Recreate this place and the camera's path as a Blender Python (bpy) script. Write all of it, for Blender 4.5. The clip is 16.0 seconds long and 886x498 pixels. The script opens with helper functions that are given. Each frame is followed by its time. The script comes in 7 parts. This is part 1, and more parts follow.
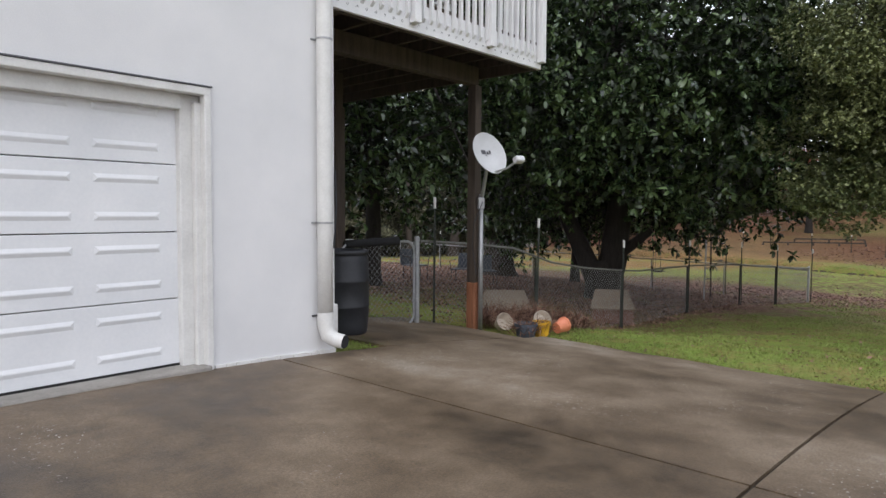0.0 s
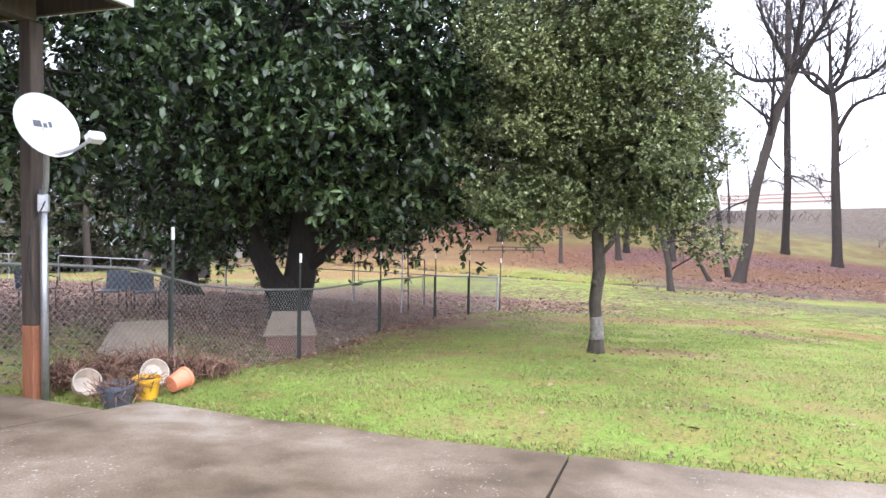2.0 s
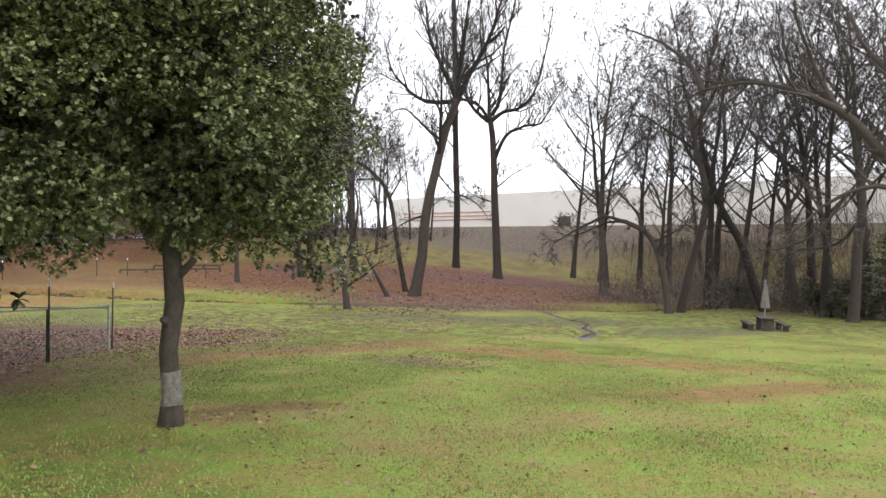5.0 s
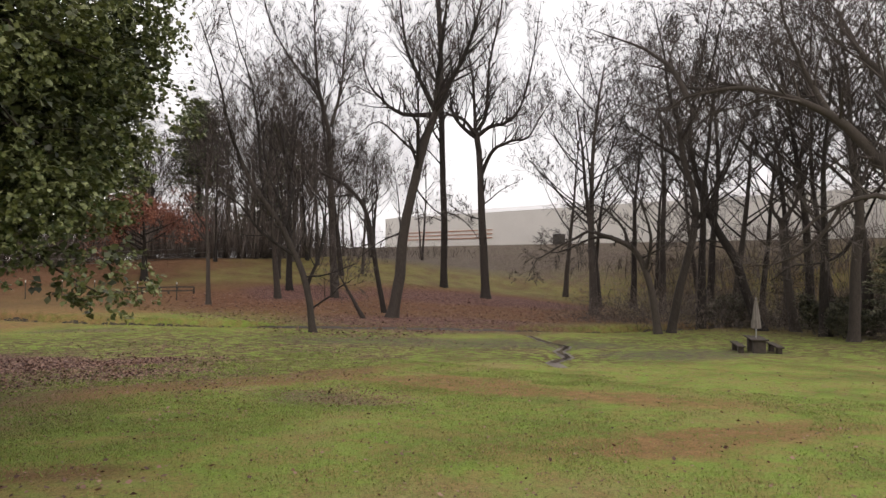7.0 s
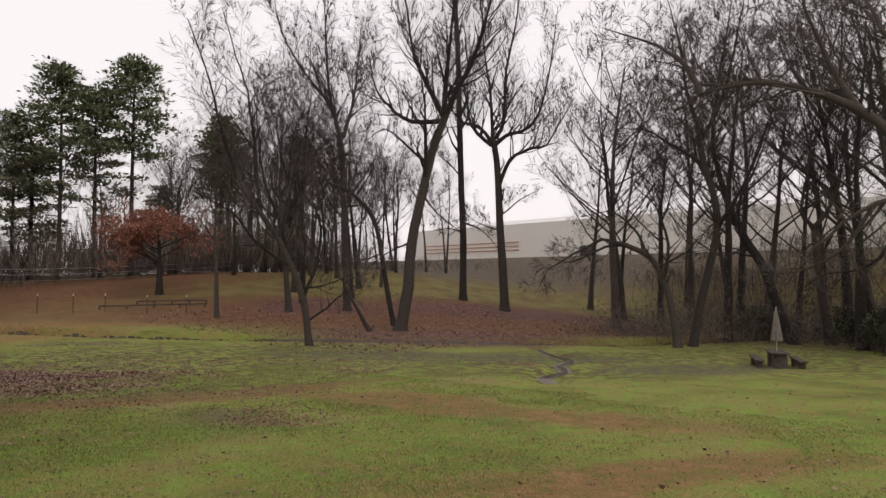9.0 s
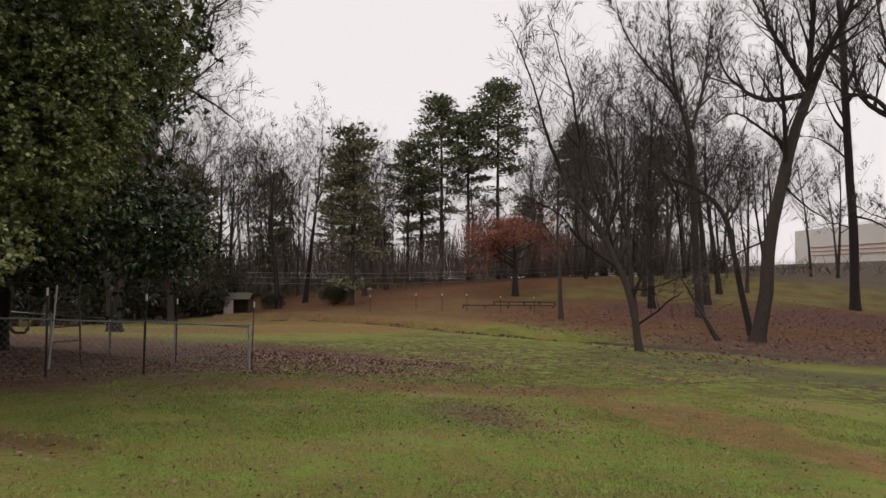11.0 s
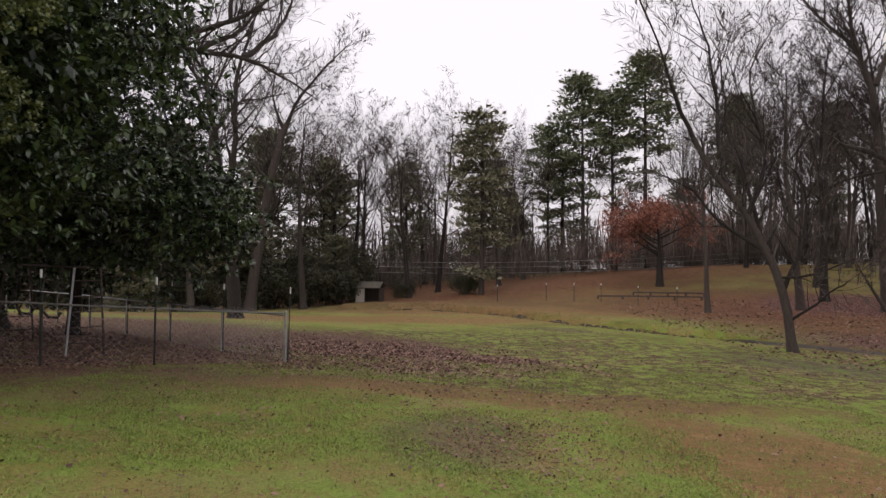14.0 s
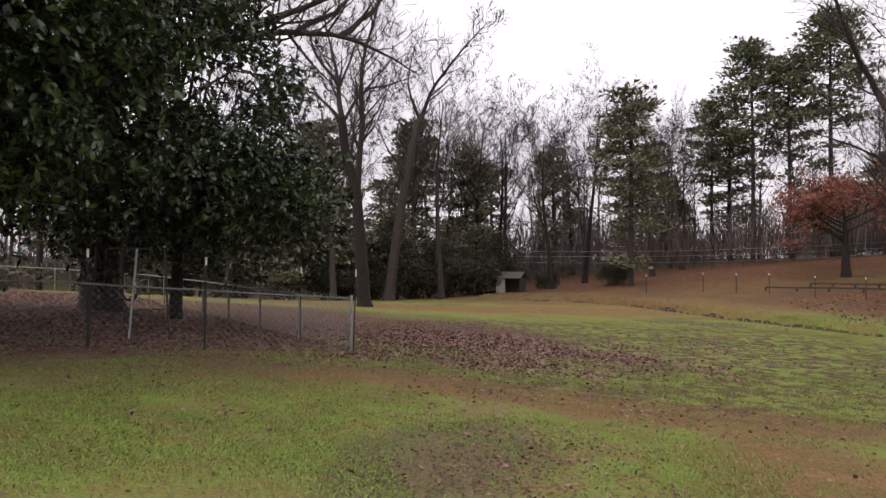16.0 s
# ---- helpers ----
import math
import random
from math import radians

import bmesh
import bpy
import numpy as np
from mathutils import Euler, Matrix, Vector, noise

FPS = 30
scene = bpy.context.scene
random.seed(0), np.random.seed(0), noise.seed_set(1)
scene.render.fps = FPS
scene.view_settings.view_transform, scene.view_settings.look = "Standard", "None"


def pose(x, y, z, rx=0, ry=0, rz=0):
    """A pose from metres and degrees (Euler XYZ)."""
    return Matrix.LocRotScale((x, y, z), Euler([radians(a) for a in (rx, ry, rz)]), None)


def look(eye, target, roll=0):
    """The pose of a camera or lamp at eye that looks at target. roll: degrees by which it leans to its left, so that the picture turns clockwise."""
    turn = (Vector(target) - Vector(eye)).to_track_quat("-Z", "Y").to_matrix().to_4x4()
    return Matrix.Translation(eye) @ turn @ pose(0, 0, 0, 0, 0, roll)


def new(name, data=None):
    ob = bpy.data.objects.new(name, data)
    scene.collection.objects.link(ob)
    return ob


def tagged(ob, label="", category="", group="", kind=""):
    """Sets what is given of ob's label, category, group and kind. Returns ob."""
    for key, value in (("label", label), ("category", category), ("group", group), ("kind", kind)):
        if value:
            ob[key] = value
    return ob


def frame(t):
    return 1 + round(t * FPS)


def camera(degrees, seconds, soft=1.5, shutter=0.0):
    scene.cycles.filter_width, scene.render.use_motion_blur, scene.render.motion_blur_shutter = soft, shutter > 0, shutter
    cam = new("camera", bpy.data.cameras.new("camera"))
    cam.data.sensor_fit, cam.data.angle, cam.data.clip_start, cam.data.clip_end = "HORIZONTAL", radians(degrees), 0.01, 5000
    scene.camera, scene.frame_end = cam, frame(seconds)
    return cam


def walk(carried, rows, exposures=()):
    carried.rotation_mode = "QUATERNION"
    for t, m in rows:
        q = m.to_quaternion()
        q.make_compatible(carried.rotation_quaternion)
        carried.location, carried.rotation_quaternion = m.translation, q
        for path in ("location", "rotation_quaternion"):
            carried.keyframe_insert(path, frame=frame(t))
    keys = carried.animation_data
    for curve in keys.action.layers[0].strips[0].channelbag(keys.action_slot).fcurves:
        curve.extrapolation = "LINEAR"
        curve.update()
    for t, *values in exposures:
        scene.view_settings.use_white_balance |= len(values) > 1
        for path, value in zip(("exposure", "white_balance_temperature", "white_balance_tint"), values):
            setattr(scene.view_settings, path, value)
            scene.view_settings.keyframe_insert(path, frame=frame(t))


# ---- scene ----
cam = camera(68.95, 16.0)
# seconds, place, yaw, pitch, roll
PATH = [
    (0.0, 0.000, -0.000, 1.522, -0.00, -3.22, 0.31),
    (0.5, 0.284, 0.564, 1.507, -6.90, -2.92, 0.58),
    (1.0, 0.607, 1.107, 1.495, -13.86, -2.54, 0.58),
    (1.5, 0.951, 1.614, 1.499, -18.83, -2.47, 0.74),
    (2.0, 1.381, 2.128, 1.515, -24.37, -2.19, 0.76),
    (2.5, 1.840, 2.590, 1.518, -28.27, -2.00, 0.82),
    (3.0, 2.363, 3.017, 1.513, -32.12, -1.78, 0.71),
    (3.5, 2.935, 3.450, 1.490, -34.84, -1.46, 0.65),
    (4.0, 3.514, 3.804, 1.474, -39.06, -1.00, 0.73),
    (4.5, 4.119, 4.007, 1.465, -43.90, -0.83, 0.77),
    (5.0, 4.755, 4.087, 1.460, -50.77, -0.41, 0.68),
    (5.2, 5.018, 4.113, 1.456, -52.07, -0.11, 0.64),
    (7.3, 8.094, 4.172, 1.325, -50.34, 1.55, 0.23),
    (7.5, 8.337, 4.151, 1.301, -50.28, 1.65, 0.25),
    (8.0, 8.946, 4.106, 1.240, -49.94, 2.04, 0.20),
    (8.2, 9.193, 4.081, 1.215, -49.45, 2.12, 0.15),
    (10.3, 12.077, 3.370, 0.924, -28.99, 3.61, 0.40),
    (10.5, 12.337, 3.426, 0.901, -22.31, 3.48, 0.51),
    (11.0, 12.975, 3.615, 0.854, -15.09, 3.11, 0.39),
    (11.5, 13.536, 3.915, 0.822, -11.29, 2.63, 0.39),
    (12.0, 14.006, 4.234, 0.795, -7.29, 2.15, 0.41),
    (12.5, 14.506, 4.807, 0.770, -5.46, 2.15, 0.43),
    (13.0, 14.943, 5.220, 0.749, -3.71, 2.14, 0.50),
    (13.5, 15.478, 5.679, 0.725, -2.28, 2.11, 0.45),
    (14.0, 15.999, 6.053, 0.690, -1.23, 2.21, 0.40),
    (14.5, 16.475, 6.605, 0.633, -0.19, 2.09, 0.42),
    (15.0, 16.900, 7.157, 0.561, 3.70, 1.88, 0.40),
    (15.5, 17.340, 7.785, 0.501, 7.74, 1.69, 0.32),
    (16.0, 17.767, 8.308, 0.440, 13.02, 1.47, 0.23),
]
EXPOSURES = [(0, -0.4, 6100, 13), (1.0, 0.68, 5750, 17), (2.0, 1.08, 5700, 17), (3.0, 0.95, 5850, 13), (3.5, 0.78, 6100, 12), (5.0, 0.1, 6350, 11), (5.2, 0.03, 6400, 12), (7.3, -0.7, 6850, 15), (8.2, -0.85, 6900, 16), (10.3, -1.05, 6950, 17), (11.5, -1.1, 6950, 18), (13.0, -1.0, 6800, 19), (16, -0.66, 6600, 22)]
walk(cam, [(t, pose(x, y, z, 90 + p, 0, a) @ pose(0, 0, 0, 0, 0, r)) for t, x, y, z, a, p, r in PATH], EXPOSURES)

# ---- light: a bright overcast winter sky ----
SUN_UP, SUN_ROUND = 38.0, 200.0
world = bpy.data.worlds.new("overcast_sky")
scene.world = world
world.use_nodes = True
wt = world.node_tree
sky = wt.nodes.new("ShaderNodeTexSky")
sky.sky_type, sky.sun_disc = "NISHITA", False
sky.sun_elevation, sky.sun_rotation = radians(SUN_UP), radians(SUN_ROUND)
sky.air_density, sky.dust_density, sky.ozone_density = 1.0, 6.0, 1.0
cloud = wt.nodes.new("ShaderNodeMix")
cloud.data_type = "RGBA"
cloud.inputs["Factor"].default_value = 0.82
cloud.inputs["B"].default_value = (14.0, 14.1, 14.4, 1)
wt.links.new(sky.outputs[0], cloud.inputs["A"])
wt.links.new(cloud.outputs["Result"], wt.nodes["Background"].inputs["Color"])
wt.nodes["Background"].inputs["Strength"].default_value = 0.15
sun = new("sun", bpy.data.lights.new("sun", "SUN"))
sun.data.energy, sun.data.angle, sun.data.color = 0.55, radians(25), (1.0, 0.97, 0.92)
sun.matrix_world = look((0, 0, 40), (40 * math.sin(radians(SUN_ROUND)) * -1, 40 * math.cos(radians(SUN_ROUND)) * -1, 40 - 40 * math.tan(radians(SUN_UP))))


# ---- materials ----
def ramp(nt, fac, stops):
    node = nt.nodes.new("ShaderNodeValToRGB")
    el = node.color_ramp.elements
    while len(el) < len(stops):
        el.new(0.5)
    for e, (p, c) in zip(el, stops):
        e.position, e.color = p, (*c, 1)
    nt.links.new(fac, node.inputs[0])
    return node.outputs[0]


def noise_at(nt, vec, scale, detail=4.0, rough=0.6):
    node = nt.nodes.new("ShaderNodeTexNoise")
    node.inputs["Scale"].default_value, node.inputs["Detail"].default_value, node.inputs["Roughness"].default_value = scale, detail, rough
    nt.links.new(vec, node.inputs["Vector"])
    return node.outputs["Fac"]


def mixed(nt, fac, a, b, mode="MIX"):
    node = nt.nodes.new("ShaderNodeMix")
    node.data_type, node.blend_type = "RGBA", mode
    for key, v in (("Factor", fac), ("A", a), ("B", b)):
        if hasattr(v, "is_output"):
            nt.links.new(v, node.inputs[key])
        elif key == "Factor":
            node.inputs[key].default_value = v
        else:
            node.inputs[key].default_value = (*v, 1)
    return node.outputs["Result"]


def calc(nt, op, a, b=0.0, clamp=False):
    node = nt.nodes.new("ShaderNodeMath")
    node.operation, node.use_clamp = op, clamp
    for i, v in enumerate((a, b)):
        if hasattr(v, "is_output"):
            nt.links.new(v, node.inputs[i])
        else:
            node.inputs[i].default_value = v
    return node.outputs[0]


def material(name, dark, light, scale=6.0, rough=0.7, bump=0.2, fine=60.0, metal=0.0, island=0.0, stretch=(1, 1, 1), per_object=0.0, spec=0.5):
    """Two colours mixed by a coarse and a fine noise in object space, with relief."""
    m = bpy.data.materials.new(name)
    m.use_nodes = True
    nt = m.node_tree
    b = nt.nodes["Principled BSDF"]
    co = nt.nodes.new("ShaderNodeTexCoord")
    mp = nt.nodes.new("ShaderNodeMapping")
    mp.inputs["Scale"].default_value = stretch
    nt.links.new(co.outputs["Object"], mp.inputs["Vector"])
    vec = mp.outputs[0]
    big, small = noise_at(nt, vec, scale), noise_at(nt, vec, fine, 3)
    f = calc(nt, "ADD", calc(nt, "MULTIPLY", big, 0.65), calc(nt, "MULTIPLY", small, 0.35))
    if island:
        g = nt.nodes.new("ShaderNodeNewGeometry")
        f = calc(nt, "ADD", f, calc(nt, "MULTIPLY", calc(nt, "SUBTRACT", g.outputs["Random Per Island"], 0.5), island))
    if per_object:
        oi = nt.nodes.new("ShaderNodeObjectInfo")
        f = calc(nt, "ADD", f, calc(nt, "MULTIPLY", calc(nt, "SUBTRACT", oi.outputs["Random"], 0.5), per_object))
    nt.links.new(ramp(nt, f, [(0.3, dark), (0.7, light)]), b.inputs["Base Color"])
    b.inputs["Roughness"].default_value, b.inputs["Metallic"].default_value = rough, metal
    b.inputs["Specular IOR Level"].default_value = spec
    if bump:
        bn = nt.nodes.new("ShaderNodeBump")
        bn.inputs["Strength"].default_value, bn.inputs["Distance"].default_value = bump, 0.02
        nt.links.new(f, bn.inputs["Height"])
        nt.links.new(bn.outputs[0], b.inputs["Normal"])
    return m


STUCCO = material("white_painted_stucco", (0.66, 0.67, 0.68), (0.80, 0.80, 0.80), 1.2, 0.8, 0.25, 120)
DOOR_WHITE = material("white_door_enamel", (0.70, 0.72, 0.74), (0.80, 0.81, 0.82), 2.0, 0.45, 0.03, 40)
TRIM_WHITE = material("weathered_white_paint", (0.60, 0.60, 0.58), (0.78, 0.78, 0.76), 5.0, 0.6, 0.12, 60)
DECK_WHITE = material("white_deck_paint", (0.68, 0.69, 0.70), (0.82, 0.82, 0.82), 4.0, 0.55, 0.08, 50)
OLD_WOOD = material("weathered_dark_timber", (0.035, 0.025, 0.02), (0.11, 0.085, 0.065), 3.0, 0.85, 0.4, 40, stretch=(6, 6, 0.6))
POST_WOOD = material("dark_stained_post", (0.03, 0.022, 0.018), (0.10, 0.075, 0.055), 3.0, 0.8, 0.4, 40, stretch=(8, 8, 0.7))
POST_RED = material("bare_reddish_post_foot", (0.19, 0.075, 0.035), (0.38, 0.16, 0.08), 4.0, 0.8, 0.4, 40, stretch=(8, 8, 0.8))
GALV = material("galvanised_steel", (0.28, 0.29, 0.30), (0.50, 0.51, 0.52), 8.0, 0.45, 0.08, 60, metal=0.7)
WIRE = material("dull_chain_link_wire", (0.24, 0.25, 0.25), (0.42, 0.43, 0.43), 8.0, 0.5, 0.0, 30, metal=0.15)
RAIL_DULL = material("dull_weathered_rail", (0.10, 0.10, 0.09), (0.24, 0.24, 0.22), 6.0, 0.6, 0.1, 50, metal=0.3)
GREEN_STEEL = material("dark_green_post_paint", (0.018, 0.022, 0.018), (0.055, 0.06, 0.05), 9.0, 0.7, 0.1, 60)
WHITE_TIP = material("white_post_tip", (0.62, 0.62, 0.60), (0.80, 0.80, 0.78), 9.0, 0.6, 0.05, 60)
BLACK_PLASTIC = material("black_plastic", (0.010, 0.011, 0.014), (0.03, 0.032, 0.038), 3.0, 0.5, 0.05, 40)
BLACK_FOAM = material("black_foam_sleeve", (0.008, 0.008, 0.009), (0.02, 0.02, 0.022), 8.0, 0.9, 0.2, 60)
DISH_GREY = material("pale_grey_dish_enamel", (0.58, 0.59, 0.60), (0.70, 0.71, 0.72), 3.0, 0.5, 0.02, 40)
DARK_MARK = material("dark_grey_print", (0.06, 0.06, 0.07), (0.10, 0.10, 0.11), 8.0, 0.6, 0.0, 40)
CREAM_POT = material("stained_cream_plastic", (0.42, 0.36, 0.29), (0.62, 0.55, 0.46), 7.0, 0.6, 0.1, 50)
BLUE_POT = material("slate_blue_plastic", (0.055, 0.065, 0.085), (0.10, 0.115, 0.145), 7.0, 0.5, 0.05, 50)
YELLOW_POT = material("yellow_plastic", (0.62, 0.33, 0.015), (0.80, 0.46, 0.03), 7.0, 0.45, 0.03, 50)
ORANGE_POT = material("terracotta_plastic", (0.62, 0.19, 0.09), (0.80, 0.30, 0.17), 7.0, 0.5, 0.05, 50)
DEAD_STEMS = material("dry_brown_stems", (0.09, 0.045, 0.03), (0.26, 0.15, 0.10), 5.0, 0.9, 0.0, 40, island=0.6)
SOIL = material("dark_potting_soil", (0.02, 0.014, 0.010), (0.06, 0.045, 0.03), 20.0, 0.95, 0.5, 90)
DOG_RED = material("faded_red_brown_plank", (0.11, 0.055, 0.04), (0.21, 0.115, 0.085), 4.0, 0.85, 0.3, 40, stretch=(1, 1, 6))
BOARD_GREY = material("grey_tan_board", (0.17, 0.13, 0.095), (0.30, 0.24, 0.175), 3.0, 0.85, 0.2, 40)
BARK = material("grey_brown_bark", (0.018, 0.014, 0.012), (0.072, 0.058, 0.049), 5.0, 0.95, 0.8, 30, stretch=(4, 4, 0.7), per_object=0.35)
BARK_DARK = material("dark_wet_bark", (0.010, 0.008, 0.007), (0.038, 0.031, 0.026), 5.0, 0.9, 0.8, 30, stretch=(4, 4, 0.7))
PALE_PATCH = material("pale_lichen_patch", (0.035, 0.030, 0.024), (0.27, 0.255, 0.225), 9.0, 0.9, 0.4, 40)
BARK_PALE = material("mottled_dark_bark", (0.014, 0.011, 0.008), (0.080, 0.066, 0.050), 4.0, 0.9, 0.6, 24, stretch=(2, 2, 1.2))
TWIG = material("grey_twigs", (0.034, 0.027, 0.024), (0.098, 0.08, 0.072), 2.0, 0.95, 0.0, 20, per_object=0.5)
MAGNOLIA_LEAF = material("glossy_magnolia_leaf", (0.012, 0.026, 0.012), (0.105, 0.155, 0.062), 0.9, 0.26, 0.0, 14, island=0.5, spec=0.65)
HOLLY_LEAF = material("small_holly_leaf", (0.052, 0.076, 0.027), (0.250, 0.275, 0.118), 0.8, 0.42, 0.0, 12, island=0.45, spec=0.4)
# darker magnolia leaf: the crown's inner shade is put into the colour
MAGNOLIA_SHADE = material("shaded_magnolia_leaf", (0.008, 0.015, 0.007), (0.035, 0.052, 0.022), 1.5, 0.45, 0.0, 14, island=0.5, spec=0.4)
# holly leaf darkened in colour to paint shade inside the crown
HOLLY_SHADE = material("shaded_holly_leaf", (0.022, 0.030, 0.012), (0.085, 0.095, 0.038), 1.2, 0.5, 0.0, 12, island=0.5)
DRY_GRASS = material("rank_tan_grass", (0.13, 0.10, 0.035), (0.36, 0.27, 0.11), 1.0, 0.85, 0.0, 8, island=0.7)
THICKET_LEAF = material("dull_privet_leaf", (0.025, 0.028, 0.016), (0.095, 0.092, 0.050), 0.6, 0.7, 0.0, 5, island=0.6)
PINE_NEEDLE = material("pine_needles", (0.070, 0.094, 0.050), (0.25, 0.275, 0.155), 1.0, 0.8, 0.0, 12, island=0.6)
CEDAR_LEAF = material("dull_evergreen_sprays", (0.090, 0.096, 0.060), (0.27, 0.265, 0.17), 1.0, 0.85, 0.0, 12, island=0.6)
RED_LEAF = material("rust_red_oak_leaves", (0.15, 0.055, 0.038), (0.42, 0.18, 0.12), 1.0, 0.8, 0.0, 12, island=0.7)
BRUSH = material("brown_brush", (0.058, 0.047, 0.040), (0.185, 0.15, 0.128), 1.0, 0.95, 0.0, 12, island=0.7)
LITTER_LEAF = material("fallen_brown_leaves", (0.08, 0.036, 0.028), (0.33, 0.20, 0.145), 3.0, 0.75, 0.0, 20, island=1.1)
GRASS_BLADE = material("short_winter_grass", (0.155, 0.155, 0.040), (0.245, 0.345, 0.066), 0.45, 0.75, 0.0, 3, island=0.55)
BENCH_WOOD = material("old_dark_bench_wood", (0.035, 0.028, 0.024), (0.10, 0.08, 0.065), 4.0, 0.9, 0.3, 40)
STONE = material("grey_concrete_block", (0.20, 0.19, 0.17), (0.36, 0.34, 0.31), 4.0, 0.9, 0.3, 40)
CANVAS = material("greyed_canvas", (0.12, 0.105, 0.09), (0.24, 0.215, 0.19), 3.0, 0.9, 0.1, 40)
FAR_WALL = material("beige_metal_cladding", (0.74, 0.71, 0.66), (0.82, 0.79, 0.74), 0.2, 0.7, 0.0, 3)
FAR_RED = material("orange_brown_band", (0.42, 0.20, 0.12), (0.52, 0.27, 0.17), 0.4, 0.7, 0.0, 3)
FAR_ROOF = material("pale_roof", (0.60, 0.59, 0.58), (0.70, 0.69, 0.68), 0.3, 0.7, 0.0, 3)
DARK_BOX = material("dark_steel_box", (0.05, 0.045, 0.04), (0.09, 0.08, 0.07), 1.0, 0.8, 0.0, 5)
TYRE = material("black_rubber", (0.008, 0.008, 0.008), (0.02, 0.02, 0.02), 6.0, 0.8, 0.2, 60)
CAR_WHITE = material("white_car_enamel", (0.72, 0.73, 0.74), (0.80, 0.80, 0.81), 1.0, 0.25, 0.0, 20)
GLASS_DARK = material("dark_car_glass", (0.01, 0.011, 0.012), (0.02, 0.02, 0.022), 1.0, 0.08, 0.0, 20)
SHED_PALE = material("pale_shed_board", (0.24, 0.225, 0.20), (0.38, 0.355, 0.32), 3.0, 0.8, 0.2, 30)
SHED_ROOF = material("mossy_shed_roof", (0.06, 0.055, 0.042), (0.15, 0.135, 0.11), 3.0, 0.9, 0.3, 30)
CREEK_WATER = material("shallow_murky_water", (0.05, 0.045, 0.038), (0.09, 0.085, 0.075), 2.0, 0.08, 0.05, 9)
DARK_RED_BLACK = material("dark_swing_metal", (0.03, 0.02, 0.018), (0.09, 0.06, 0.05), 6.0, 0.7, 0.1, 40)
MUD_BANK = material("dark_wet_mud", (0.018, 0.014, 0.010), (0.065, 0.05, 0.036), 3.0, 0.7, 0.5, 25)
STREAM_MUD = material("pale_silty_mud", (0.07, 0.055, 0.042), (0.20, 0.17, 0.14), 2.0, 0.6, 0.4, 25)
JOINT = material("dirt_filled_joint", (0.012, 0.010, 0.008), (0.035, 0.03, 0.022), 14.0, 0.95, 0.3, 70)


def concrete():
    """Old damp driveway concrete: broad damp stains, worn pale spots and a fine gritty grain."""
    m = bpy.data.materials.new("damp_driveway_concrete")
    m.use_nodes = True
    nt = m.node_tree
    b = nt.nodes["Principled BSDF"]
    co = nt.nodes.new("ShaderNodeTexCoord")
    vec = co.outputs["Object"]
    f1, f2, f3 = noise_at(nt, vec, 0.45, 5, 0.62), noise_at(nt, vec, 3.0, 5, 0.65), noise_at(nt, vec, 90, 3)
    base = ramp(nt, calc(nt, "ADD", calc(nt, "MULTIPLY", f1, 0.7), calc(nt, "MULTIPLY", f2, 0.3)), [(0.36, (0.048, 0.034, 0.021)), (0.47, (0.135, 0.097, 0.060)), (0.57, (0.220, 0.168, 0.114)), (0.68, (0.33, 0.282, 0.222))])
    grit = ramp(nt, f3, [(0.35, (0.75, 0.75, 0.75)), (0.68, (1.25, 1.25, 1.25))])
    col = mixed(nt, 1.0, base, grit, "MULTIPLY")
    speck = ramp(nt, noise_at(nt, vec, 42, 2, 0.5), [(0.66, (0, 0, 0)), (0.70, (1, 1, 1))])
    worn = ramp(nt, noise_at(nt, vec, 0.8, 3), [(0.52, (0, 0, 0)), (0.62, (1, 1, 1))])
    col = mixed(nt, calc(nt, "MULTIPLY", calc(nt, "MULTIPLY", speck, worn), 0.85), col, (0.50, 0.48, 0.44))
    nt.links.new(col, b.inputs["Base Color"])
    nt.links.new(ramp(nt, f1, [(0.35, (0.42,) * 3), (0.65, (0.75,) * 3)]), b.inputs["Roughness"])
    bn = nt.nodes.new("ShaderNodeBump")
    bn.inputs["Strength"].default_value, bn.inputs["Distance"].default_value = 0.25, 0.01
    nt.links.new(f3, bn.inputs["Height"])
    nt.links.new(bn.outputs[0], b.inputs["Normal"])
    return m


